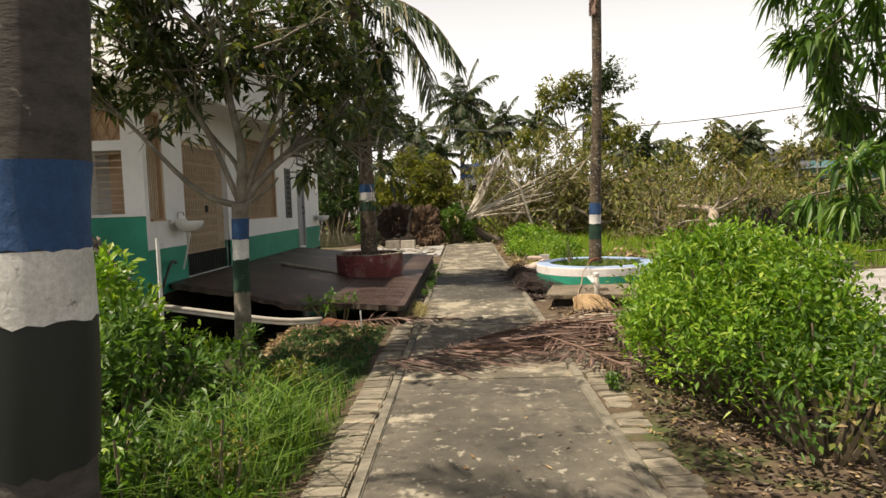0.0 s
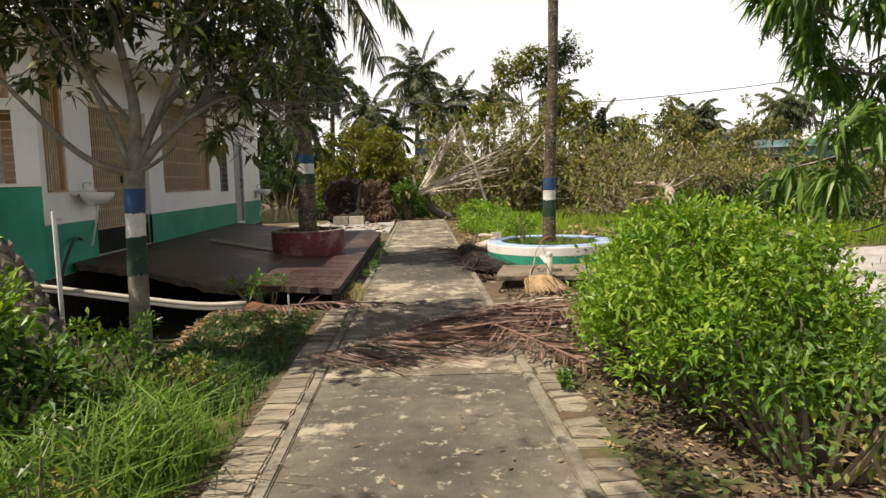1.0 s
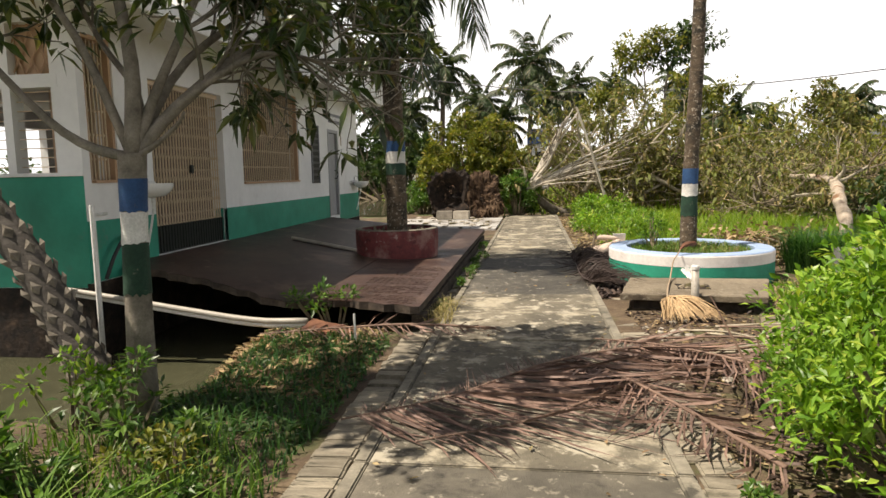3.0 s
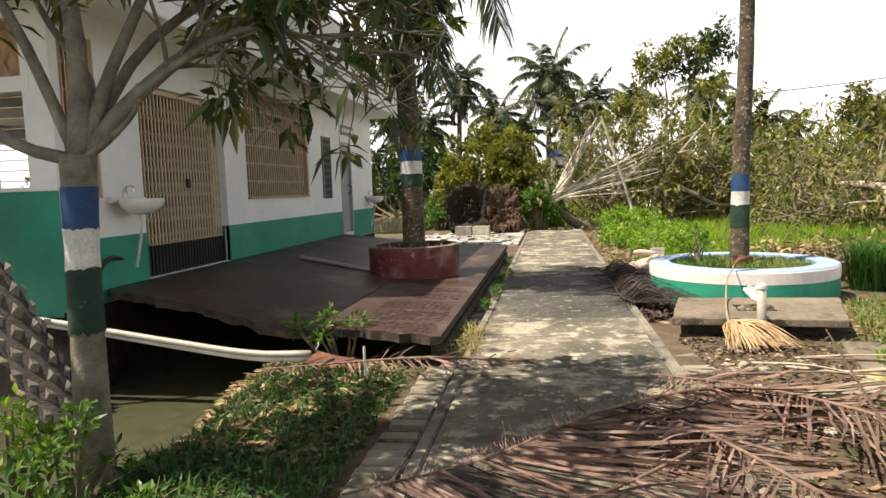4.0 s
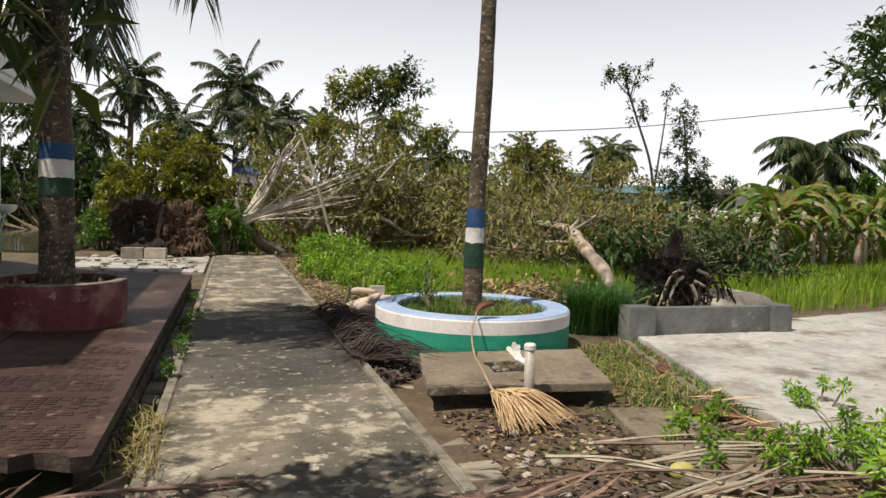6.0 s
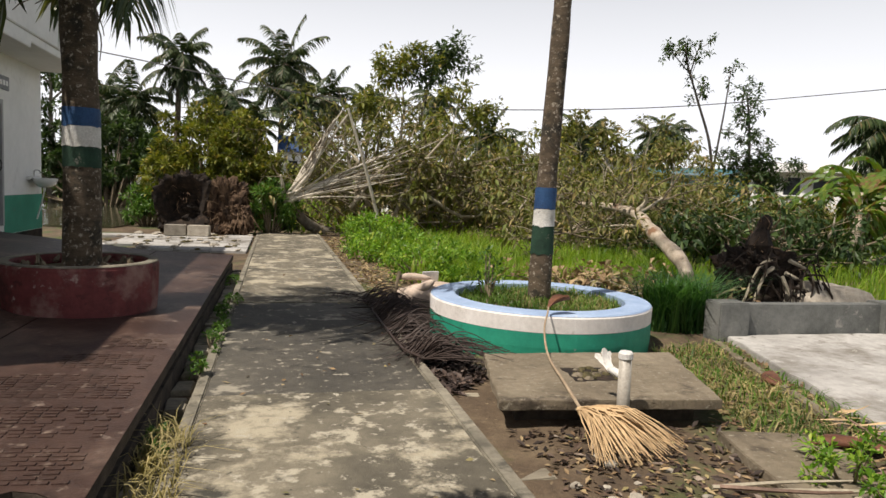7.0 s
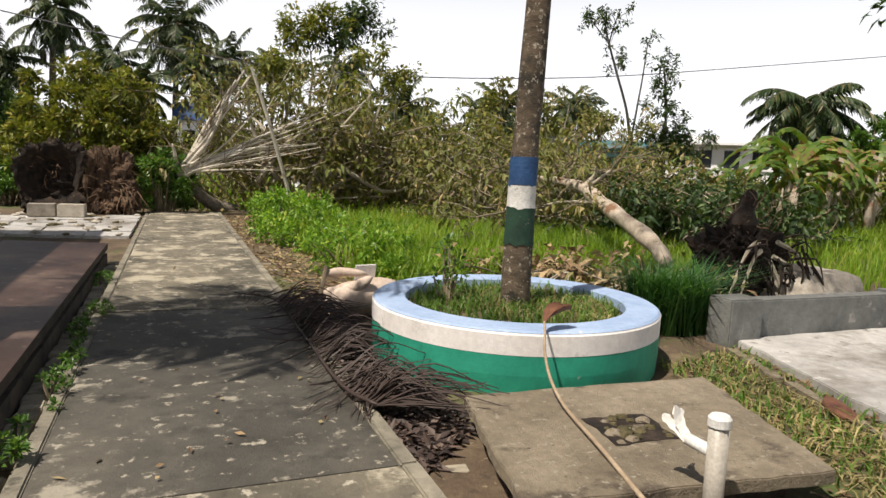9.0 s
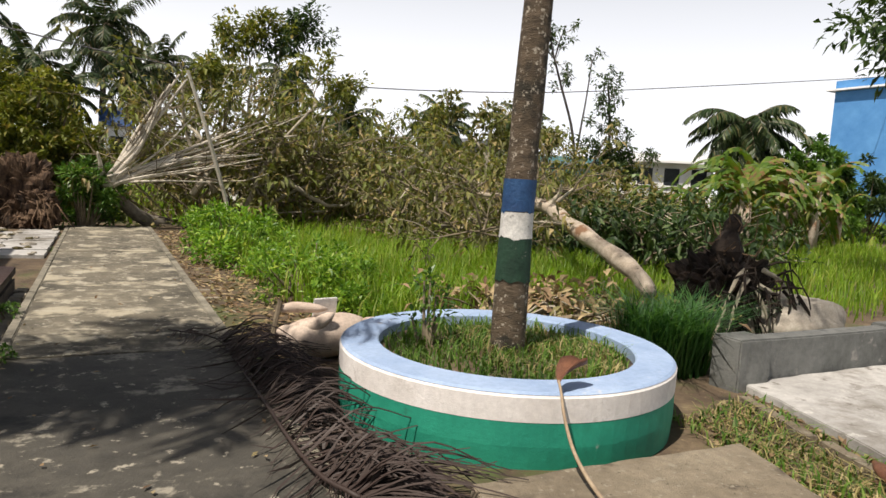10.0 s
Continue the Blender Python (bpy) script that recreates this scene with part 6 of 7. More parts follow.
part("stump", torn_mass((7.12, 14.5, 0.36), (0.52, 0.4, 0.44), 5, 0.2), M_SOILSHADE, stump)
part("spike", tube(curve([(7.05, 14.4, 0.6), (7.0, 14.4, 0.95), (7.12, 14.42, 1.3)], 8), np.linspace(0.24, 0.06, 8) * (1 + 0.2 * np.sin(np.arange(8) * 2.3)), 8), M_SOILSHADE, stump)
part("root_tangle", join(fibres((7.15, 14.35, 0.42), (0.66, 0.45, 0.5), 60, 0.4, 0.018, 0.9), root_strands(6.5, 7.7, 14.1, 0.3, 0.8, 22, 0.45, 0.018)), M_SOILSHADE, stump, "dark tangled roots", kind="stuff")
part("pale_root_tangle", join(*[tube(curve(q, 9), np.linspace(0.03, 0.014, 9), 6) for q in (
    [(6.95, 14.1, 0.72), (6.7, 14.02, 0.6), (6.42, 13.98, 0.02)], [(6.98, 14.08, 0.62), (6.78, 14.0, 0.5), (6.55, 13.95, 0.02)], [(7.25, 14.1, 0.72), (7.55, 14.05, 0.55), (7.85, 14.0, 0.02)],
    [(7.2, 14.1, 0.55), (7.4, 14.02, 0.42), (7.62, 13.98, 0.02)], [(7.15, 14.1, 0.5), (7.2, 14.0, 0.3), (7.3, 13.95, 0.02)])]), M_PALETWIG, stump, "pale stripped roots", kind="stuff")
part("dead_shoot_tuft", fibres((7.05, 14.4, 0.95), (0.16, 0.16, 0.25), 22, 0.3, 0.012, -0.9), M_ROOTFIB, stump)
rub = part("earth_bank", lump((7.95, 14.2, 0.05), (0.75, 0.5, 0.36), 11, 0.3), M_ROCK, None, "pale lump of torn-up cement and earth", True)
tagged(rub, category="rubble")
heap = brush("litter_heap", "heap of dry fronds and litter behind the planter", 4.0, 6.0, 14.2, 15.6, 0.35, 70, 1500, M_DRYLEAF, 36, leaf=0.14)


# ---- far vegetation ----
def tree(name, label, x, y, trunk, r, clumps, rad, per, leaf, mat, seed, height=None, bark=None, lean=(0, 0)):
    global RNG
    keep, RNG = RNG, np.random.default_rng(seed)
    ob = thing(name, label, "tree", at=(x, y, 0))
    limbs = [(curve([(x, y, -0.1), (x + lean[0] * 0.4, y, trunk * 0.5), (x + lean[0], y + lean[1], trunk)], 8), np.linspace(r, r * 0.6, 8))]
    l, t = grow((x + lean[0], y + lean[1], trunk), (0, 0, 1), rad * 0.9, r * 0.55, 2, 3, 0.6, 0.2)
    limbs += l
    part("trunk", limb_mesh(limbs[:1]), bark or M_BARK, ob, smooth=True)
    part("branchwork", limb_mesh(limbs[1:]), bark or M_BARK, ob, smooth=True, kind="stuff")
    cl = [(*p, rad * RNG.uniform(0.18, 0.36)) for p, _ in t][:clumps]
    while len(cl) < clumps:
        p, _ = scatter_on_ball(1, (x + lean[0], y + lean[1], trunk + rad), (rad, rad, rad * 0.9), 0.3)
        cl.append((*p[0], rad * RNG.uniform(0.16, 0.32)))
    part("crown", clump_leaves(cl, per, leaf, leaf * 0.45, 0.3), mat, ob, kind="stuff")
    RNG = keep
    return ob


def palm_tree(x, y, h, ln, seed, count=20, drop=(-1.35, 1.35), r=0.16, bend=0.3, hang=0.8):
    ob = thing("coconut_palm", "tall coconut palm with a wind-torn crown", "palm tree", "distant palms", at=(x, y, 0))
    pts = curve([(x - bend, y, -0.1), (x - bend * 0.6, y, h * 0.4), (x, y, h)], 14)
    part("trunk", tube(pts, np.linspace(r * 1.25, r * 0.8, 14), 8), M_PALMBARK, ob, smooth=True)
    palm_crown(ob, (x, y, h), count + 10, ln, seed, drop, 44, ln * 0.27, hang=min(1.5, hang * 1.8), wide=0.1)
    return ob


for i, (x, y, h, ln, c, dr) in enumerate(((0.85, 55, 9.6, 3.6, 24, (-1.3, 1.4)), (-5.2, 49.5, 8.8, 2.6, 18, (-1.45, 1.2)), (12.75, 59, 8.6, 2.9, 18, (-1.5, 1.0)), (4.3, 60, 8.4, 2.8, 16, (-1.2, 1.3)),
                                         (7.8, 62, 8.6, 2.6, 14, (-1.3, 1.2)), (12.6, 45, 4.6, 2.4, 18, (-1.2, 1.3)), (-8.3, 52, 6.2, 2.9, 18, (-1.2, 1.3)), (-3.2, 56, 7.0, 3.0, 18, (-1.1, 1.3)), (19.6, 46, 5.3, 2.3, 16, (-1.3, 1.2)),
                                         (25.5, 62, 6.4, 2.4, 16, (-1.3, 1.2)), (21.5, 66, 6.0, 2.4, 14, (-1.3, 1.2)), (33, 60, 7.2, 2.8, 16, (-1.3, 1.2)), (36, 62, 7.6, 2.8, 16, (-1.3, 1.2)), (17, 70, 6.3, 2.3, 14, (-1.2, 1.2)),
                                         (29, 66, 6.2, 2.5, 14, (-1.3, 1.2)), (-11.5, 58, 6.8, 3.0, 16, (-1.2, 1.3)), (2.2, 51, 6.6, 2.5, 14, (-1.2, 1.3)), (-1.2, 47, 4.8, 2.5, 16, (-1.0, 1.3)))):
    palm_tree(x, y, h, ln, 40 + i, c, dr, 0.13 + 0.05 * (i < 3))
palm_tree(26.5, 30, 4.9, 2.9, 71, 34, (-1.2, 0.75), 0.22, 0.2, 1.6)

tree("broken_tree", "tall wind-stripped tree with sparse leaves and vines", 10.0, 50, 6.0, 0.16, 30, 3.0, 60, 0.4, M_DARKLEAF, 81, lean=(-0.3, 0))
tree("broken_tree", "tall wind-stripped tree with sparse leaves", 8.2, 49, 5.5, 0.13, 22, 2.6, 60, 0.38, M_OLIVE, 82)
tree("shade_tree", "dark leafy tree at the edge of the field", 14.7, 16.6, 2.7, 0.12, 46, 1.9, 60, 0.24, M_DARKLEAF, 86)
tree("shade_tree", "dark leafy tree standing before the blue house", 27.0, 21.6, 2.0, 0.13, 70, 2.0, 80, 0.3, M_DARKLEAF, 88)
def stripped_tree(label, limbs, tufts, leaf, seed, dense):
    """A wind-stripped tree: given limbs, the first its trunk, with small leaf tufts on twigs along the others."""
    global RNG
    keep, RNG = RNG, np.random.default_rng(seed)
    ob = thing("slim_tree", label, "tree", at=tuple(limbs[0][0][0]))
    tips, tw = [], []
    for k, (line, r, share) in enumerate(limbs):
        c = curve(line, 16)
        part("limb" if k else "trunk", tube(c, np.linspace(r, r * 0.45, 16) * 0.85, 7), M_DARKBARK, ob, smooth=True)
        for _ in range(int(tufts * share)):
            i = int(RNG.integers(5, 16))
            lb, tp = grow(c[i], RNG.normal(0, 1, 3) * (1, 1, 0.5) + (0, 0, 0.3), RNG.uniform(0.35, 0.8), 0.022, 1, 3, 0.7, 0.1)
            tw += lb
            tips += tp
    part("twigwork", limb_mesh(tw), M_BARK, ob, kind="stuff")
    part("foliage", clump_leaves([(*p, RNG.uniform(0.1, 0.24)) for p, _ in tips], dense, leaf, leaf * 0.5, 0.3), M_DARKLEAF, ob, kind="stuff")
    RNG = keep


stripped_tree("tall forked tree stripped by wind, sparse dark leaf tufts", [([(23.4, 38, -0.1), (23.38, 38, 1.6), (23.3, 38, 3.1)], 0.14, 0), ([(23.3, 38, 3.0), (22.9, 38, 4.8), (22.0, 38, 6.9), (21.3, 38, 8.6), (21.1, 38, 9.6)], 0.1, 0.6),
    ([(23.3, 38, 3.0), (23.5, 38, 4.6), (23.75, 38, 6.5), (23.9, 38, 8.2)], 0.08, 0.3), ([(21.5, 38, 8.2), (21.9, 38.2, 9.2), (22.2, 38.2, 10.0)], 0.05, 0.4), ([(21.6, 38, 8.0), (20.7, 38, 8.8), (20.2, 38, 9.2)], 0.04, 0.4)], 15, 0.22, 83, 6)
stripped_tree("narrow dark tree with torn crown and bare top", [([(24.9, 37, -0.1), (24.8, 37, 2.0), (24.7, 37, 4.2), (24.5, 37, 6.0), (24.3, 37, 7.0)], 0.12, 1.0), ([(24.8, 37, 1.5), (25.4, 37, 2.8), (25.9, 37, 3.6)], 0.06, 0.8), ([(24.8, 37, 1.8), (24.2, 37, 3.0), (23.9, 37, 3.9)], 0.06, 0.7), ([(25.2, 37, 1.0), (26.4, 37, 2.2), (27.4, 37, 3.3)], 0.06, 0.5)], 26, 0.24, 84, 8)
tree("shade_tree", "tall dark leafy tree across the far pond", -10.8, 45, 4.0, 0.2, 40, 2.3, 60, 0.34, M_DARKLEAF, 89)
shrub("tall_bush", "broad green thicket under the drooping palm", 28.5, 28.5, 3.4, 2.4, 4.4, 9000, M_SHRUB, 0.3, 0.1, 30, 240, category="bush", group="thickets")
tree("slim_tree", "slim bare tree with bleached branches", 20.4, 40, 4.0, 0.07, 10, 1.3, 14, 0.28, M_WITHER, 85, bark=M_PALETWIG)
for i, (x, y, h, rx, n, m, s) in enumerate(((-1.4, 29.3, 4.1, 2.2, 14000, M_OLIVE, 0.2), (0.3, 31, 2.9, 1.2, 3500, M_OLIVE, 0.17), (-6.6, 44, 4.3, 2.8, 9000, M_DARKLEAF, 0.27), (-10.2, 45, 4.6, 3.0, 8000, M_DARKLEAF, 0.28),
                                           (-14.5, 45, 5.2, 3.4, 8000, M_DARKLEAF, 0.3), (-3.3, 28.6, 1.3, 0.8, 2200, M_SHRUB, 0.16), (3.2, 36, 4.6, 2.6, 5500, M_OLIVE, 0.25), (7.5, 38, 5.0, 3.0, 5500, M_OLIVE, 0.27),
                                           (12.5, 38, 3.6, 3.0, 5000, M_DARKLEAF, 0.27), (17.5, 37, 3.2, 3.0, 5000, M_OLIVE, 0.27), (20.5, 34, 2.4, 1.8, 4000, M_DARKLEAF, 0.26), (19.5, 27.5, 1.3, 1.8, 3000, M_DARKLEAF, 0.22),
                                           (25.0, 25.5, 1.8, 2.4, 4000, M_SHRUB, 0.26), (31, 27, 3.8, 2.6, 5000, M_DARKLEAF, 0.27), (35, 34, 4.5, 3.4, 5000, M_DARKLEAF, 0.32), (-2.5, 40, 4.6, 3.0, 5000, M_DARKLEAF, 0.27), (-7.5, 42, 4.6, 3.4, 5000, M_DARKLEAF, 0.3))):
    shrub("tall_bush", ("olive-yellow thicket of leafy stems" if m == M_OLIVE else "dark green wind-battered thicket"), x, y, rx, rx * 0.7, h, n, m, s, 0.1, 30, 200 + i, category="bush", group="thickets")


tagged(part("far_pond", prism(ragged([(-3.9, 27.4), (-3.6, 30.5), (-4.6, 36), (-4.9, 42.5), (-20, 44.5), (-26, 36), (-22, 27.0), (-9, 26.4)], 1.0, 0.25, 31), -0.4, 0.0, 0), M_WATER, None, "murky green pond water below the thicket", False, "structure"), category="water")


def far_belt():
    """The far woods that close the field all round."""
    rnd = np.random.default_rng(17)
    cl = []
    for k in range(760):
        a = rnd.uniform(0, 2 * math.pi)
        d = rnd.uniform(62, 95)
        x, y = 8 + d * math.cos(a), 12 + d * math.sin(a)
        cl.append((x, y, rnd.uniform(0.2, 4.6) * rnd.uniform(0.5, 1.0), rnd.uniform(1.2, 2.6)))
    ob = part("far_woods", clump_leaves(cl, 46, 0.9, 0.45, 0.3), M_DARKLEAF, None, "far dark line of woods round the field", False, "stuff")
    tagged(ob, category="woods")


far_belt()


def broad_blade(pts, half):
    """A broad leaf along its midrib, torn into overlapping strips that hang a little."""
    n = len(pts) - 1
    vs, fs = [], []
    for side in (1, -1):
        for i in range(n):
            for u0, u1 in ((0.0, 0.46), (0.5, 0.97)):
                a, b = pts[i] + (pts[i + 1] - pts[i]) * u0, pts[i] + (pts[i + 1] - pts[i]) * u1
                t = unit(pts[i + 1] - pts[i])
                w = unit(np.cross(t, (0, 0, 1.0))) * side * half * math.sin(math.pi * min(0.97, 0.12 + 0.86 * (i + u0) / n)) ** 0.5 * RNG.uniform(0.75, 1.1)
                dn = np.array([0, 0, -1.0]) * half * RNG.uniform(0.1, 0.75)
                k = len(vs)
                vs += [a, b, b + w * 0.55 + t * half * 0.1, a + w * 0.55, b + w + dn + t * half * 0.25, a + w + dn + t * half * 0.15]
                fs += [(k, k + 1, k + 2, k + 3), (k + 3, k + 2, k + 4, k + 5)]
    return np.array(vs), fs


def banana(x, y, h, seed):
    global RNG
    keep, RNG = RNG, np.random.default_rng(seed)
    ob = thing("banana_plant", "banana plant with torn yellowing leaves", "banana plant", "banana clump", at=(x, y, 0))
    part("stem", tube([(x, y, -0.05), (x + 0.05, y, h * 0.5), (x + 0.1, y, h * 0.75)], [0.13, 0.1, 0.06], 8), M_PALEBARK, ob, smooth=True)
    for k in range(7):
        a, el = k * 2.4 + RNG.uniform(-0.3, 0.3), RNG.uniform(0.5, 1.3) if k < 5 else -0.6
        d = np.array([math.cos(el) * math.cos(a), math.cos(el) * math.sin(a), math.sin(el)])
        pts = [np.array([x + 0.08, y, h * 0.7])]
        for i in range(7):
            d = unit(d + np.array([0, 0, -0.16 - 0.05 * i]))
            pts.append(pts[-1] + d * h * 0.11)
        pts = np.array(pts)
        part("leaf", broad_blade(pts, h * 0.06), M_BANANA, ob)
    RNG = keep
    return ob


for i, (x, y, h) in enumerate(((15.2, 20.8, 2.5), (15.9, 21.4, 2.4), (14.6, 20.2, 1.9), (16.4, 22, 2.8), (17.4, 22.6, 2.6), (18.4, 22.2, 2.3), (15.7, 22.8, 2.2), (19.3, 21.6, 1.8), (20.4, 23, 2.4), (17.0, 21.2, 1.9), (21.8, 22.4, 1.7))):
    banana(x, y, h, 90 + i)


for i, (x, y, h) in enumerate(((16.0, 21.4, 2.6), (18.9, 23.4, 2.9), (20.0, 22.0, 2.5), (17.8, 21.5, 2.2), (22.5, 23.6, 2.6), (15.2, 23.6, 2.0))):
    banana(x, y, h, 190 + i)
for i, (x, y, h, m) in enumerate(((5.2, 34, 2.6, M_WITHER), (9.2, 34.5, 3.0, M_OLIVE), (12.4, 33, 2.2, M_WITHER), (14.9, 36, 2.6, M_OLIVE), (17.6, 33, 2.0, M_WITHER), (7.2, 31.5, 2.8, M_OLIVE), (3.6, 30.5, 2.6, M_OLIVE), (11.0, 26, 1.3, M_WITHER), (14.0, 28, 1.4, M_WITHER))):
    tree("snapped_sapling", "snapped bare sapling standing among the branches", x, y, h, 0.06, 14, 1.3, 36, 0.24, m, 300 + i, bark=M_PALETWIG, lean=(0.3 * (-1) ** i, 0))


# ---- far buildings, cable ----
def far_house(name, label, x0, x1, y0, y1, h, mat, roofm, rows, pitched=False, parapet=0.35, turn=0.0):
    ob = thing(name, label, "building", at=((x0 + x1) / 2, (y0 + y1) / 2, 0))
    part("wall", box(x0, x1, y0, y1, -0.1, h), mat, ob)
    if pitched:
        ym, o = (y0 + y1) / 2, 0.3
        v = [(x0 - o, y0 - o, h), (x1 + o, y0 - o, h), (x1 + o, y1 + o, h), (x0 - o, y1 + o, h), (x0 - o, ym, h + 1.0), (x1 + o, ym, h + 1.0)]
        part("roof", (v, [(0, 1, 5, 4), (2, 3, 4, 5), (0, 4, 3), (1, 2, 5), (3, 2, 1, 0)]), roofm, ob)
    else:
        part("roof", box(x0 - 0.5, x1 + 0.5, y0 - 0.6, y1 + 0.5, h + 0.003, h + 0.16), roofm, ob)
        part("parapet", box(x0, x1, y0 - 0.02, y1, h + 0.163, h + 0.163 + parapet), mat, ob)
    for z, n, wh in rows:
        for k in range(n):
            w = (x1 - x0) / n
            xa = x0 + (k + 0.22) * w
            win = part("window", boxvf(xa, xa + w * 0.56, y0 - 0.03, y0 - 0.004, z, z + wh), M_DARKOPEN, ob, "dark window opening")
            part("sill", boxvf(xa - 0.08, xa + w * 0.56 + 0.08, y0 - 0.12, y0 - 0.004, z - 0.1, z - 0.004), mat, win)
    ob.rotation_euler.z = radians(turn)
    return ob


far_house("white_house", "low white house with a flat projecting roof", 27.8, 33.8, 38, 41, 3.35, M_FARWHITE, M_FARWHITE, [(2.05, 4, 1.0), (0.5, 4, 0.9)], turn=-42)
far_house("blue_house", "tall sky-blue house with pale bands", 55.6, 63, 40, 45, 11.0, M_BLUEWALL, M_FARWHITE, [(1.3, 4, 1.4), (4.6, 4, 1.4), (7.6, 4, 1.2)], parapet=0.7)
far_house("small_tower", "small white hut with a dark blue roof", 0.85, 1.9, 47, 48.2, 3.3, M_FARWHITE, M_ROOFBLUE, [(1.9, 1, 0.9)], pitched=True)
far_house("grey_house", "grey house half hidden behind the trees", 22.5, 28, 52, 57, 3.4, M_FARGREY, M_FARGREY, [(1.4, 4, 1.2)])
far_house("teal_shed", "faded teal shed behind the fallen trees", 25.6, 33.4, 46, 49, 3.2, M_TEALSHEET, M_PALEBLUE, [(1.6, 4, 0.9)], turn=-35)
far_house("tiled_hut", "low hut with a blue-grey roof behind the branches", 6.2, 9.4, 41, 44, 1.7, M_FARWHITE, M_FARGREY, [(0.7, 2, 0.6)], pitched=True)
far_house("grey_house", "grey two-storey house far behind the palms", 34, 40, 70, 76, 5.6, M_FARGREY, M_FARGREY, [(1.2, 4, 1.3), (3.8, 4, 1.2)])
far_house("pale_house", "long low pale house beyond the far pond", -13.05, -7.42, 62, 66, 4.25, M_FARWHITE, M_PALEBLUE, [(1.6, 5, 1.0)])
wire = part("overhead_cable", tube(curve([(-26, 40, 9.6), (-7, 40, 6.95), (5, 40, 5.65), (19, 40, 6.35), (36, 40, 8.7), (70, 40, 14.0)], 40), 0.028, 5), M_WIRE, None, "thin grey overhead cable sagging across the field")
tagged(wire, category="cable")
for x, h in ((-26, 9.7), (70, 14.1)):
    pole = part("cable_pole", tube([(x, 40, -0.1), (x, 40, h)], [0.15, 0.1], 8), M_SLAB, None, "grey concrete cable pole")
    tagged(pole, category="pole", group="cable poles")


# ---- grasses, litter, weeds ----
def grass_patch(name, label, n, poly, h, w, mat, lean=0.45, z=None, avoid=None):
    xy = sprinkle(n, poly)
    if avoid is not None:
        xy = xy[~avoid(xy)]
    zz = ground_z(xy[:, 0], xy[:, 1]) - 0.01 if z is None else z(xy)
    tagged(part(name, blades(xy, zz, h, w, lean), mat, None, label, False, "stuff"), category="grass")


in_ring = lambda xy: np.hypot(xy[:, 0] - 3.235, xy[:, 1] - 13.08) < 1.2
grass_patch("meadow_grass", "bright green uncut meadow grass beyond the planter", 30000, [(2.6, 15.4), (3.4, 14.4), (5.6, 14.8), (8.6, 14.2), (14, 15.2), (22, 15.5), (26, 30), (9, 27), (2.6, 25.5)], 0.42, 0.02, M_GRASS, 0.4, avoid=in_ring)
grass_patch("meadow_grass", "bright green uncut meadow grass near the fallen trunk", 14000, [(3.2, 15.0), (6.5, 16.2), (9.5, 19.5), (6.6, 21.0), (3.0, 22)], 0.5, 0.018, M_GRASS, 0.4)
grass_patch("far_grass", "pale green grass of the open field", 14000, [(8, 26), (60, 13), (70, 60), (-20, 60), (-20, 33)], 0.6, 0.09, M_GRASS, 0.5, avoid=lambda xy: (xy[:, 0] < -3.5) & (xy[:, 1] < 45))
grass_patch("verge_grass", "lush green grass beside the path", 9000, [(-0.4, 2.4), (-0.32, 6.0), (-0.9, 6.6), (-2.6, 6.4), (-5, 5.6), (-5, 2.0)], 0.24, 0.011, M_LUSH, 0.7)
grass_patch("verge_grass", "long pale arching grass at the path edge", 900, [(-0.45, 3.2), (-0.4, 4.9), (-1.0, 5.2), (-1.3, 3.4)], 0.55, 0.014, M_LUSH, 0.9)
grass_patch("rough_grass", "patchy rough grass around the path", 16000, [(-13, -5), (-0.45, -5), (-0.45, 2.4), (-3.2, 5.8), (-13, 5.8)], 0.22, 0.016, M_LUSH, 0.7)
grass_patch("rough_grass", "patchy rough grass beyond the shrubs", 9000, [(2.6, -5), (11, -5), (11, 6.8), (4.4, 6.8), (4.2, 3.2), (2.6, 2.5)], 0.22, 0.016, M_LUSH, 0.7)
grass_patch("dry_grass", "yellow dry grass in the round planter", 900, [(3.4 + 0.6 * math.cos(a), 13.0 + 0.7 * math.sin(a)) for a in np.linspace(0, 6.1, 16)], 0.1, 0.01, M_DRYGRASS, 1.0, z=lambda xy: 0.345 - 0.03 * np.hypot(xy[:, 0] - 3.235, xy[:, 1] - 13.08))
grass_patch("bank_grass", "short dark grass on the bank", 3200, [(-0.35, 5.8), (-0.35, 9.0), (-1.6, 9.4), (-2.1, 7.0)], 0.11, 0.012, M_TUFT, 0.8)
grass_patch("planter_grass", "grass and weeds inside the round planter", 2600, [(3.235 + 0.84 * math.cos(a), 13.08 + 0.84 * math.sin(a)) for a in np.linspace(0, 6.1, 20)], 0.11, 0.011, M_LUSH, 0.7, z=lambda xy: 0.345 - 0.03 * np.hypot(xy[:, 0] - 3.235, xy[:, 1] - 13.08))
grass_patch("grass_tuft", "dark green tuft of long arching grass", 1700, [(5.15 + 0.42 * math.cos(a), 13.45 + 0.35 * math.sin(a)) for a in np.linspace(0, 6.1, 16)], 0.75, 0.014, M_TUFT, 0.75)
grass_patch("dry_grass", "yellow dry grass beside the slab", 1000, [(3.55, 10.2), (4.15, 9.9), (4.9, 12.4), (4.2, 12.4)], 0.12, 0.01, M_DRYGRASS, 1.3)
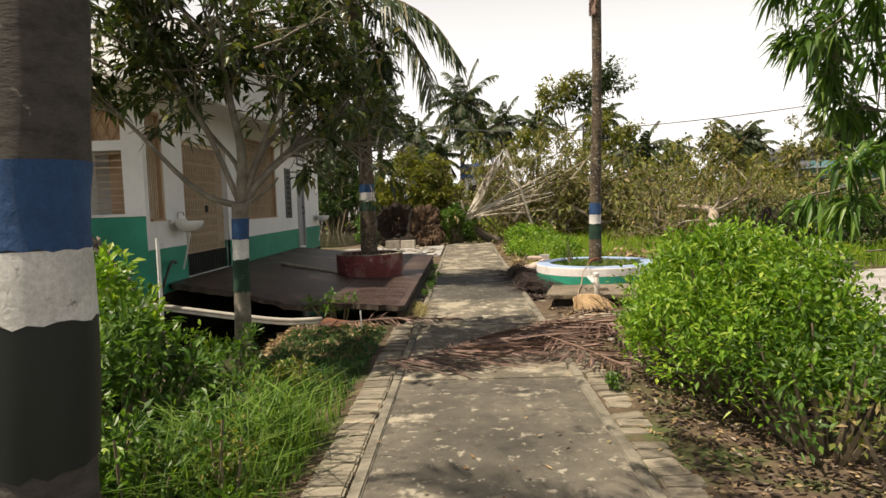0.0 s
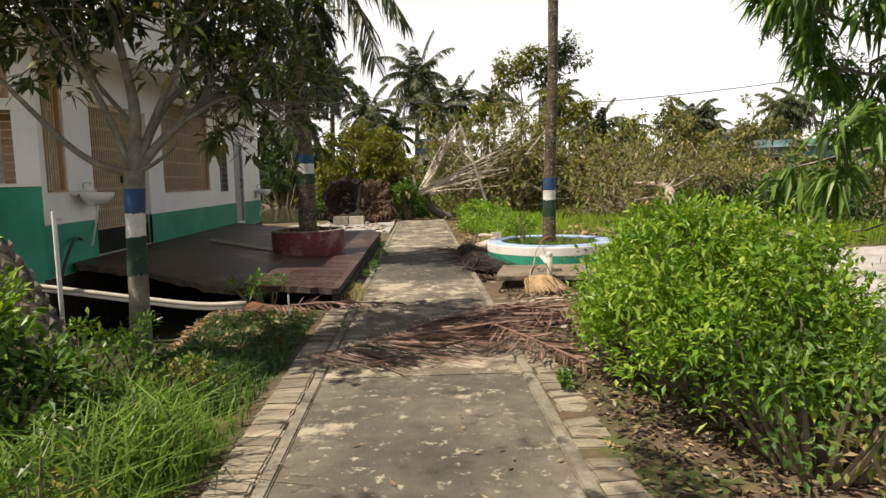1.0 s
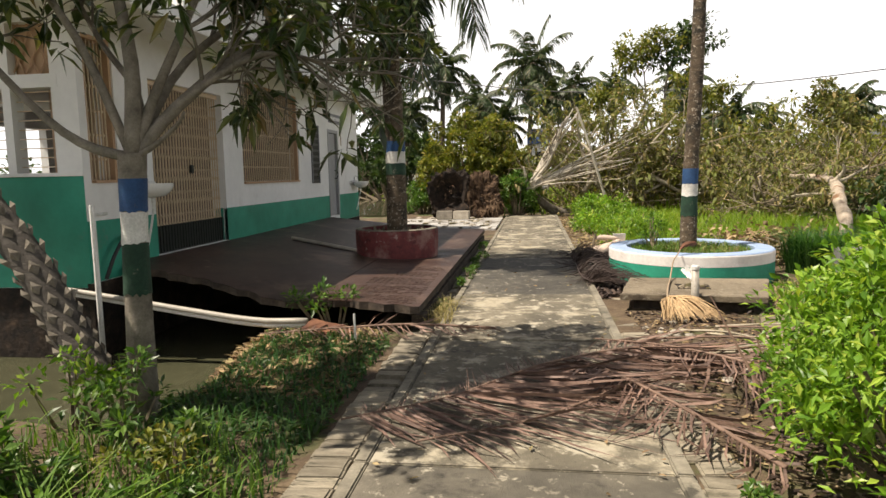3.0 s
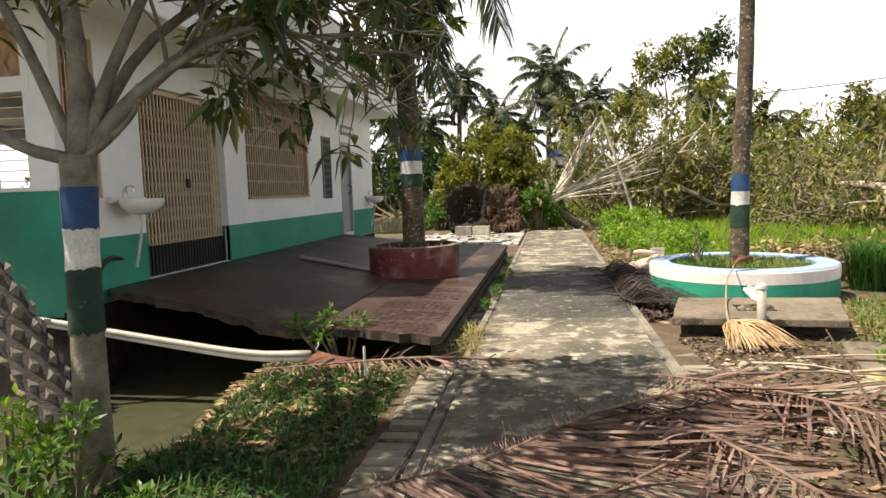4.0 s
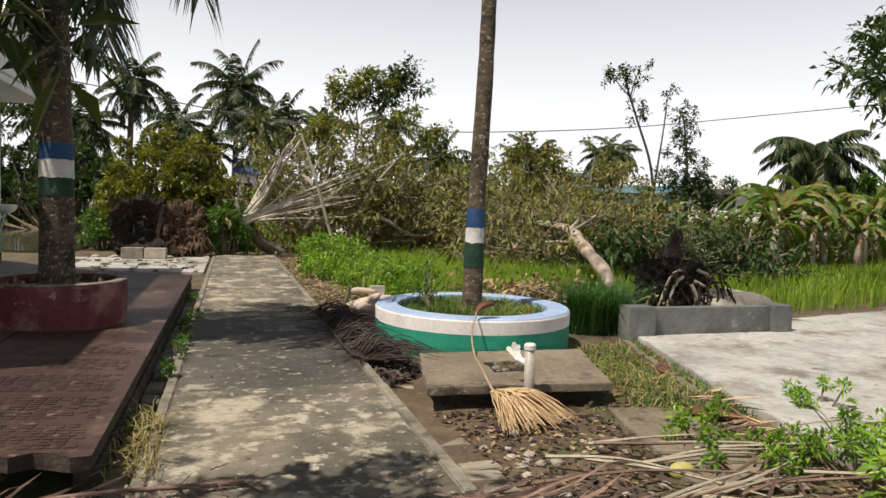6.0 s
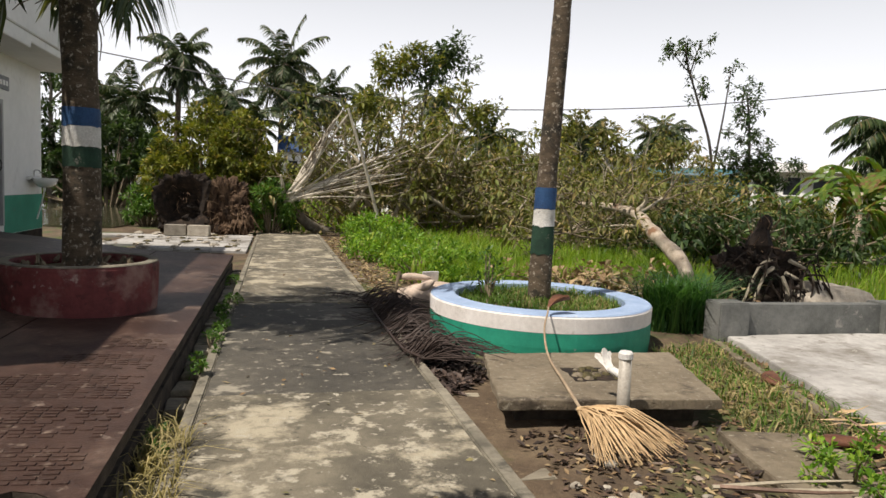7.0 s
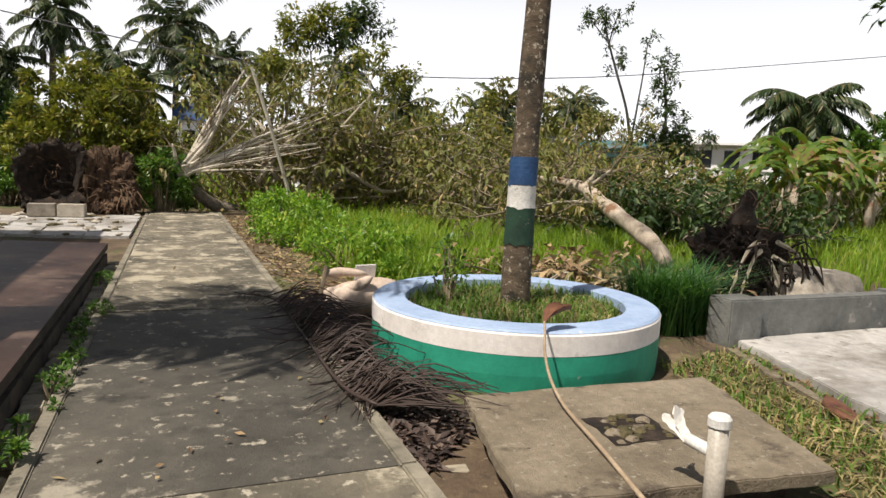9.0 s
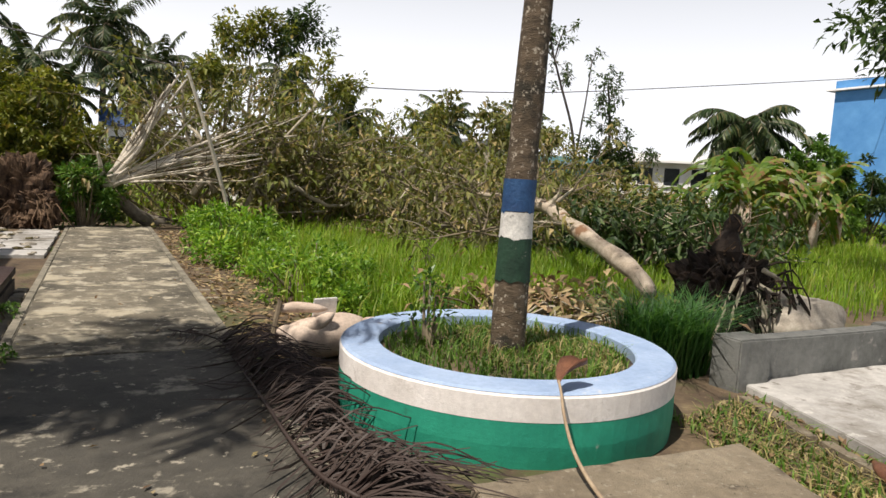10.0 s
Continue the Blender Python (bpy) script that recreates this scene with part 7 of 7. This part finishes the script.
for k, (x, y, r) in enumerate(((-0.02, 11.9, 0.35), (0.0, 12.7, 0.4), (0.06, 13.4, 0.45), (-0.04, 14.3, 0.35), (-0.05, 10.4, 0.2), (-0.06, 16.5, 0.3), (1.95, 6.0, 0.12), (0.05, 14.9, 0.2))):
    shrub("joint_weed", "low creeping weed in the path joint", x, y, 0.1, r, 0.1, 190, M_SHRUB, 0.05, 0.01, 4, 120 + k, z0=0.0, category="weeds", group="joint weeds")
grass_patch("joint_straw", "dry straw at the edge of the path", 260, [(-0.14, 9.5), (0.12, 9.5), (0.1, 10.6), (-0.14, 10.6)], 0.16, 0.008, M_DRYGRASS, 1.6, z=lambda xy: 0.0 * xy[:, 0])
shrub("meadow_weed", "tall yellow-green weeds at the meadow edge", 2.9, 21.5, 0.9, 2.8, 0.9, 5000, M_BRIGHT, 0.11, 0.05, 20, 51, category="weeds")
shrub("meadow_weed", "leafy yellow-green weeds behind the statue", 3.1, 17.4, 0.75, 2.1, 0.72, 4200, M_BRIGHT, 0.08, 0.05, 20, 52, category="weeds")
shrub("planter_weed", "upright weed growing in the round planter", 2.75, 13.35, 0.12, 0.12, 0.5, 160, M_SHRUB, 0.07, 0.1, 6, 53, z0=0.33, category="weeds")


def litter(name, label, n, poly, size, mat, z=None):
    xy = sprinkle(n, poly)
    zz = ground_z(xy[:, 0], xy[:, 1]) + 0.012 if z is None else np.full(len(xy), z)
    d = RNG.normal(0, 1, (len(xy), 3)) * (1, 1, 0.18)
    g = leaf_mesh(np.column_stack([xy, zz]), d, size * RNG.uniform(0.5, 1.3, len(xy)), size * 0.4, 0.15, 0.0)
    tagged(part(name, g, mat, None, label, False, "stuff"), category="leaf litter")


# sodden litter, laid thick and dark to stand in for canopy shade too
litter("leaf_litter", "dark sodden litter under the shrubs, also painting the canopy's shade", 4200, [(2.02, 1.5), (4.0, 1.5), (4.2, 6.8), (2.1, 7.6)], 0.07, M_SCRAPS)
litter("leaf_litter", "brown dead leaves on the mud", 2600, [(1.95, 2.5), (3.6, 2.5), (4.3, 9.8), (3.6, 10.4), (2.0, 10.4)], 0.06, M_DRYLEAF)
litter("leaf_litter", "dead leaves along the path's verge", 1800, [(1.8, 14), (2.9, 15.5), (2.6, 26), (1.8, 26)], 0.1, M_DRYLEAF)
litter("leaf_litter", "pale dead leaves on the water bank", 3000, [(-0.4, 7.4), (-0.5, 9.5), (-2.4, 9.6), (-2.6, 8.2), (-1.6, 7.4)], 0.1, M_DRYLEAF)
# dark foliage colour here carries the shade that lies on the bank
litter("leaf_litter", "green torn leaves on the bank, darkened for its shade", 3600, [(-0.35, 6.6), (-0.4, 9.0), (-1.6, 9.2), (-2.0, 6.8)], 0.08, M_DARKLEAF)
litter("leaf_litter", "scattered dead leaves on the path", 130, [(0.1, 2), (1.7, 2), (1.7, 20), (0.1, 20)], 0.06, M_DRYLEAF, 0.012)
litter("leaf_litter", "dark sodden leaves and scraps on the mud", 1500, [(2.0, 7.6), (4.2, 7.6), (4.4, 9.9), (3.5, 10.4), (2.0, 10.5)], 0.075, M_SCRAPS)
litter("leaf_litter", "dark sodden leaves beside the planter", 2400, [(1.8, 11.2), (2.2, 11.6), (2.2, 12.6), (1.9, 14.5), (1.75, 12)], 0.1, M_DARKFROND)
litter("leaf_litter", "fallen leaves and scraps around the slab", 700, [(3.4, 10.3), (4.6, 10.0), (5.2, 12.5), (4.3, 12.4), (3.9, 11.4)], 0.08, M_DRYLEAF)

grass_patch("verge_weed_grass", "short green weeds along the slab and drain", 900, [(3.55, 10.2), (4.3, 9.6), (5.1, 12.5), (4.2, 12.4)], 0.13, 0.014, M_LUSH, 1.0)
for k in range(40):
    x, y, q = RNG.uniform(2.05, 2.9), RNG.uniform(7.8, 10.3), RNG.uniform(0.015, 0.04)
    tagged(part("stone_chip", clod((x, y, float(ground_z(x, y)) + q * 0.3), (q * 1.3, q, q * 0.6), k + 60), M_ROCK, None, "small broken stone chip in the mud"), category="stone", group="stone chips")


# ---- brick edging, last: one mesh shared by all bricks ----
def edging():
    rnd = random.Random(12)
    bm = box(-0.06, 0.06, -0.115, 0.115, -0.05, 0.0, 0.008)
    me = bpy.data.meshes.new("brick")
    bm.to_mesh(me)
    bm.free()
    me.materials.append(M_BRICK)
    for x0, x1, ya, yb, gap, wild in ((-0.27, -0.015, 1.0, 9.25, 0.122, 1.0), (-0.148, -0.012, 9.3, 18.2, 0.135, 1.3), (1.79, 2.05, 1.0, 11.3, 0.15, 2.2), (1.79, 2.06, 14.8, 24.0, 0.17, 2.6)):
        y = ya
        while y < yb:
            if rnd.random() > 0.06 * wild + (0.55 if x0 > 1 and y > 9.4 else 0.0):
                ob = new("brick", me)
                ob.parent = path_ob
                ln = (x1 - x0) * rnd.uniform(1 - 0.07 * wild, 1.0)
                ob.matrix_basis = pose((x0 + x1) / 2 + rnd.uniform(-0.012, 0.012) * wild, y, rnd.uniform(-0.02, -0.002) - (0.026 if x0 > 1 else 0.0) - (0.02 if x0 > 1 and y > 9.4 else 0.0), rnd.uniform(-2, 2) * wild, rnd.uniform(-2, 2) * wild, rnd.uniform(-3, 3) * wild) @ Matrix.Diagonal((ln / 0.12, gap / 0.23 * rnd.uniform(0.9, 0.99), 1, 1))
            y += gap * rnd.uniform(0.97, 1.06)


edging()
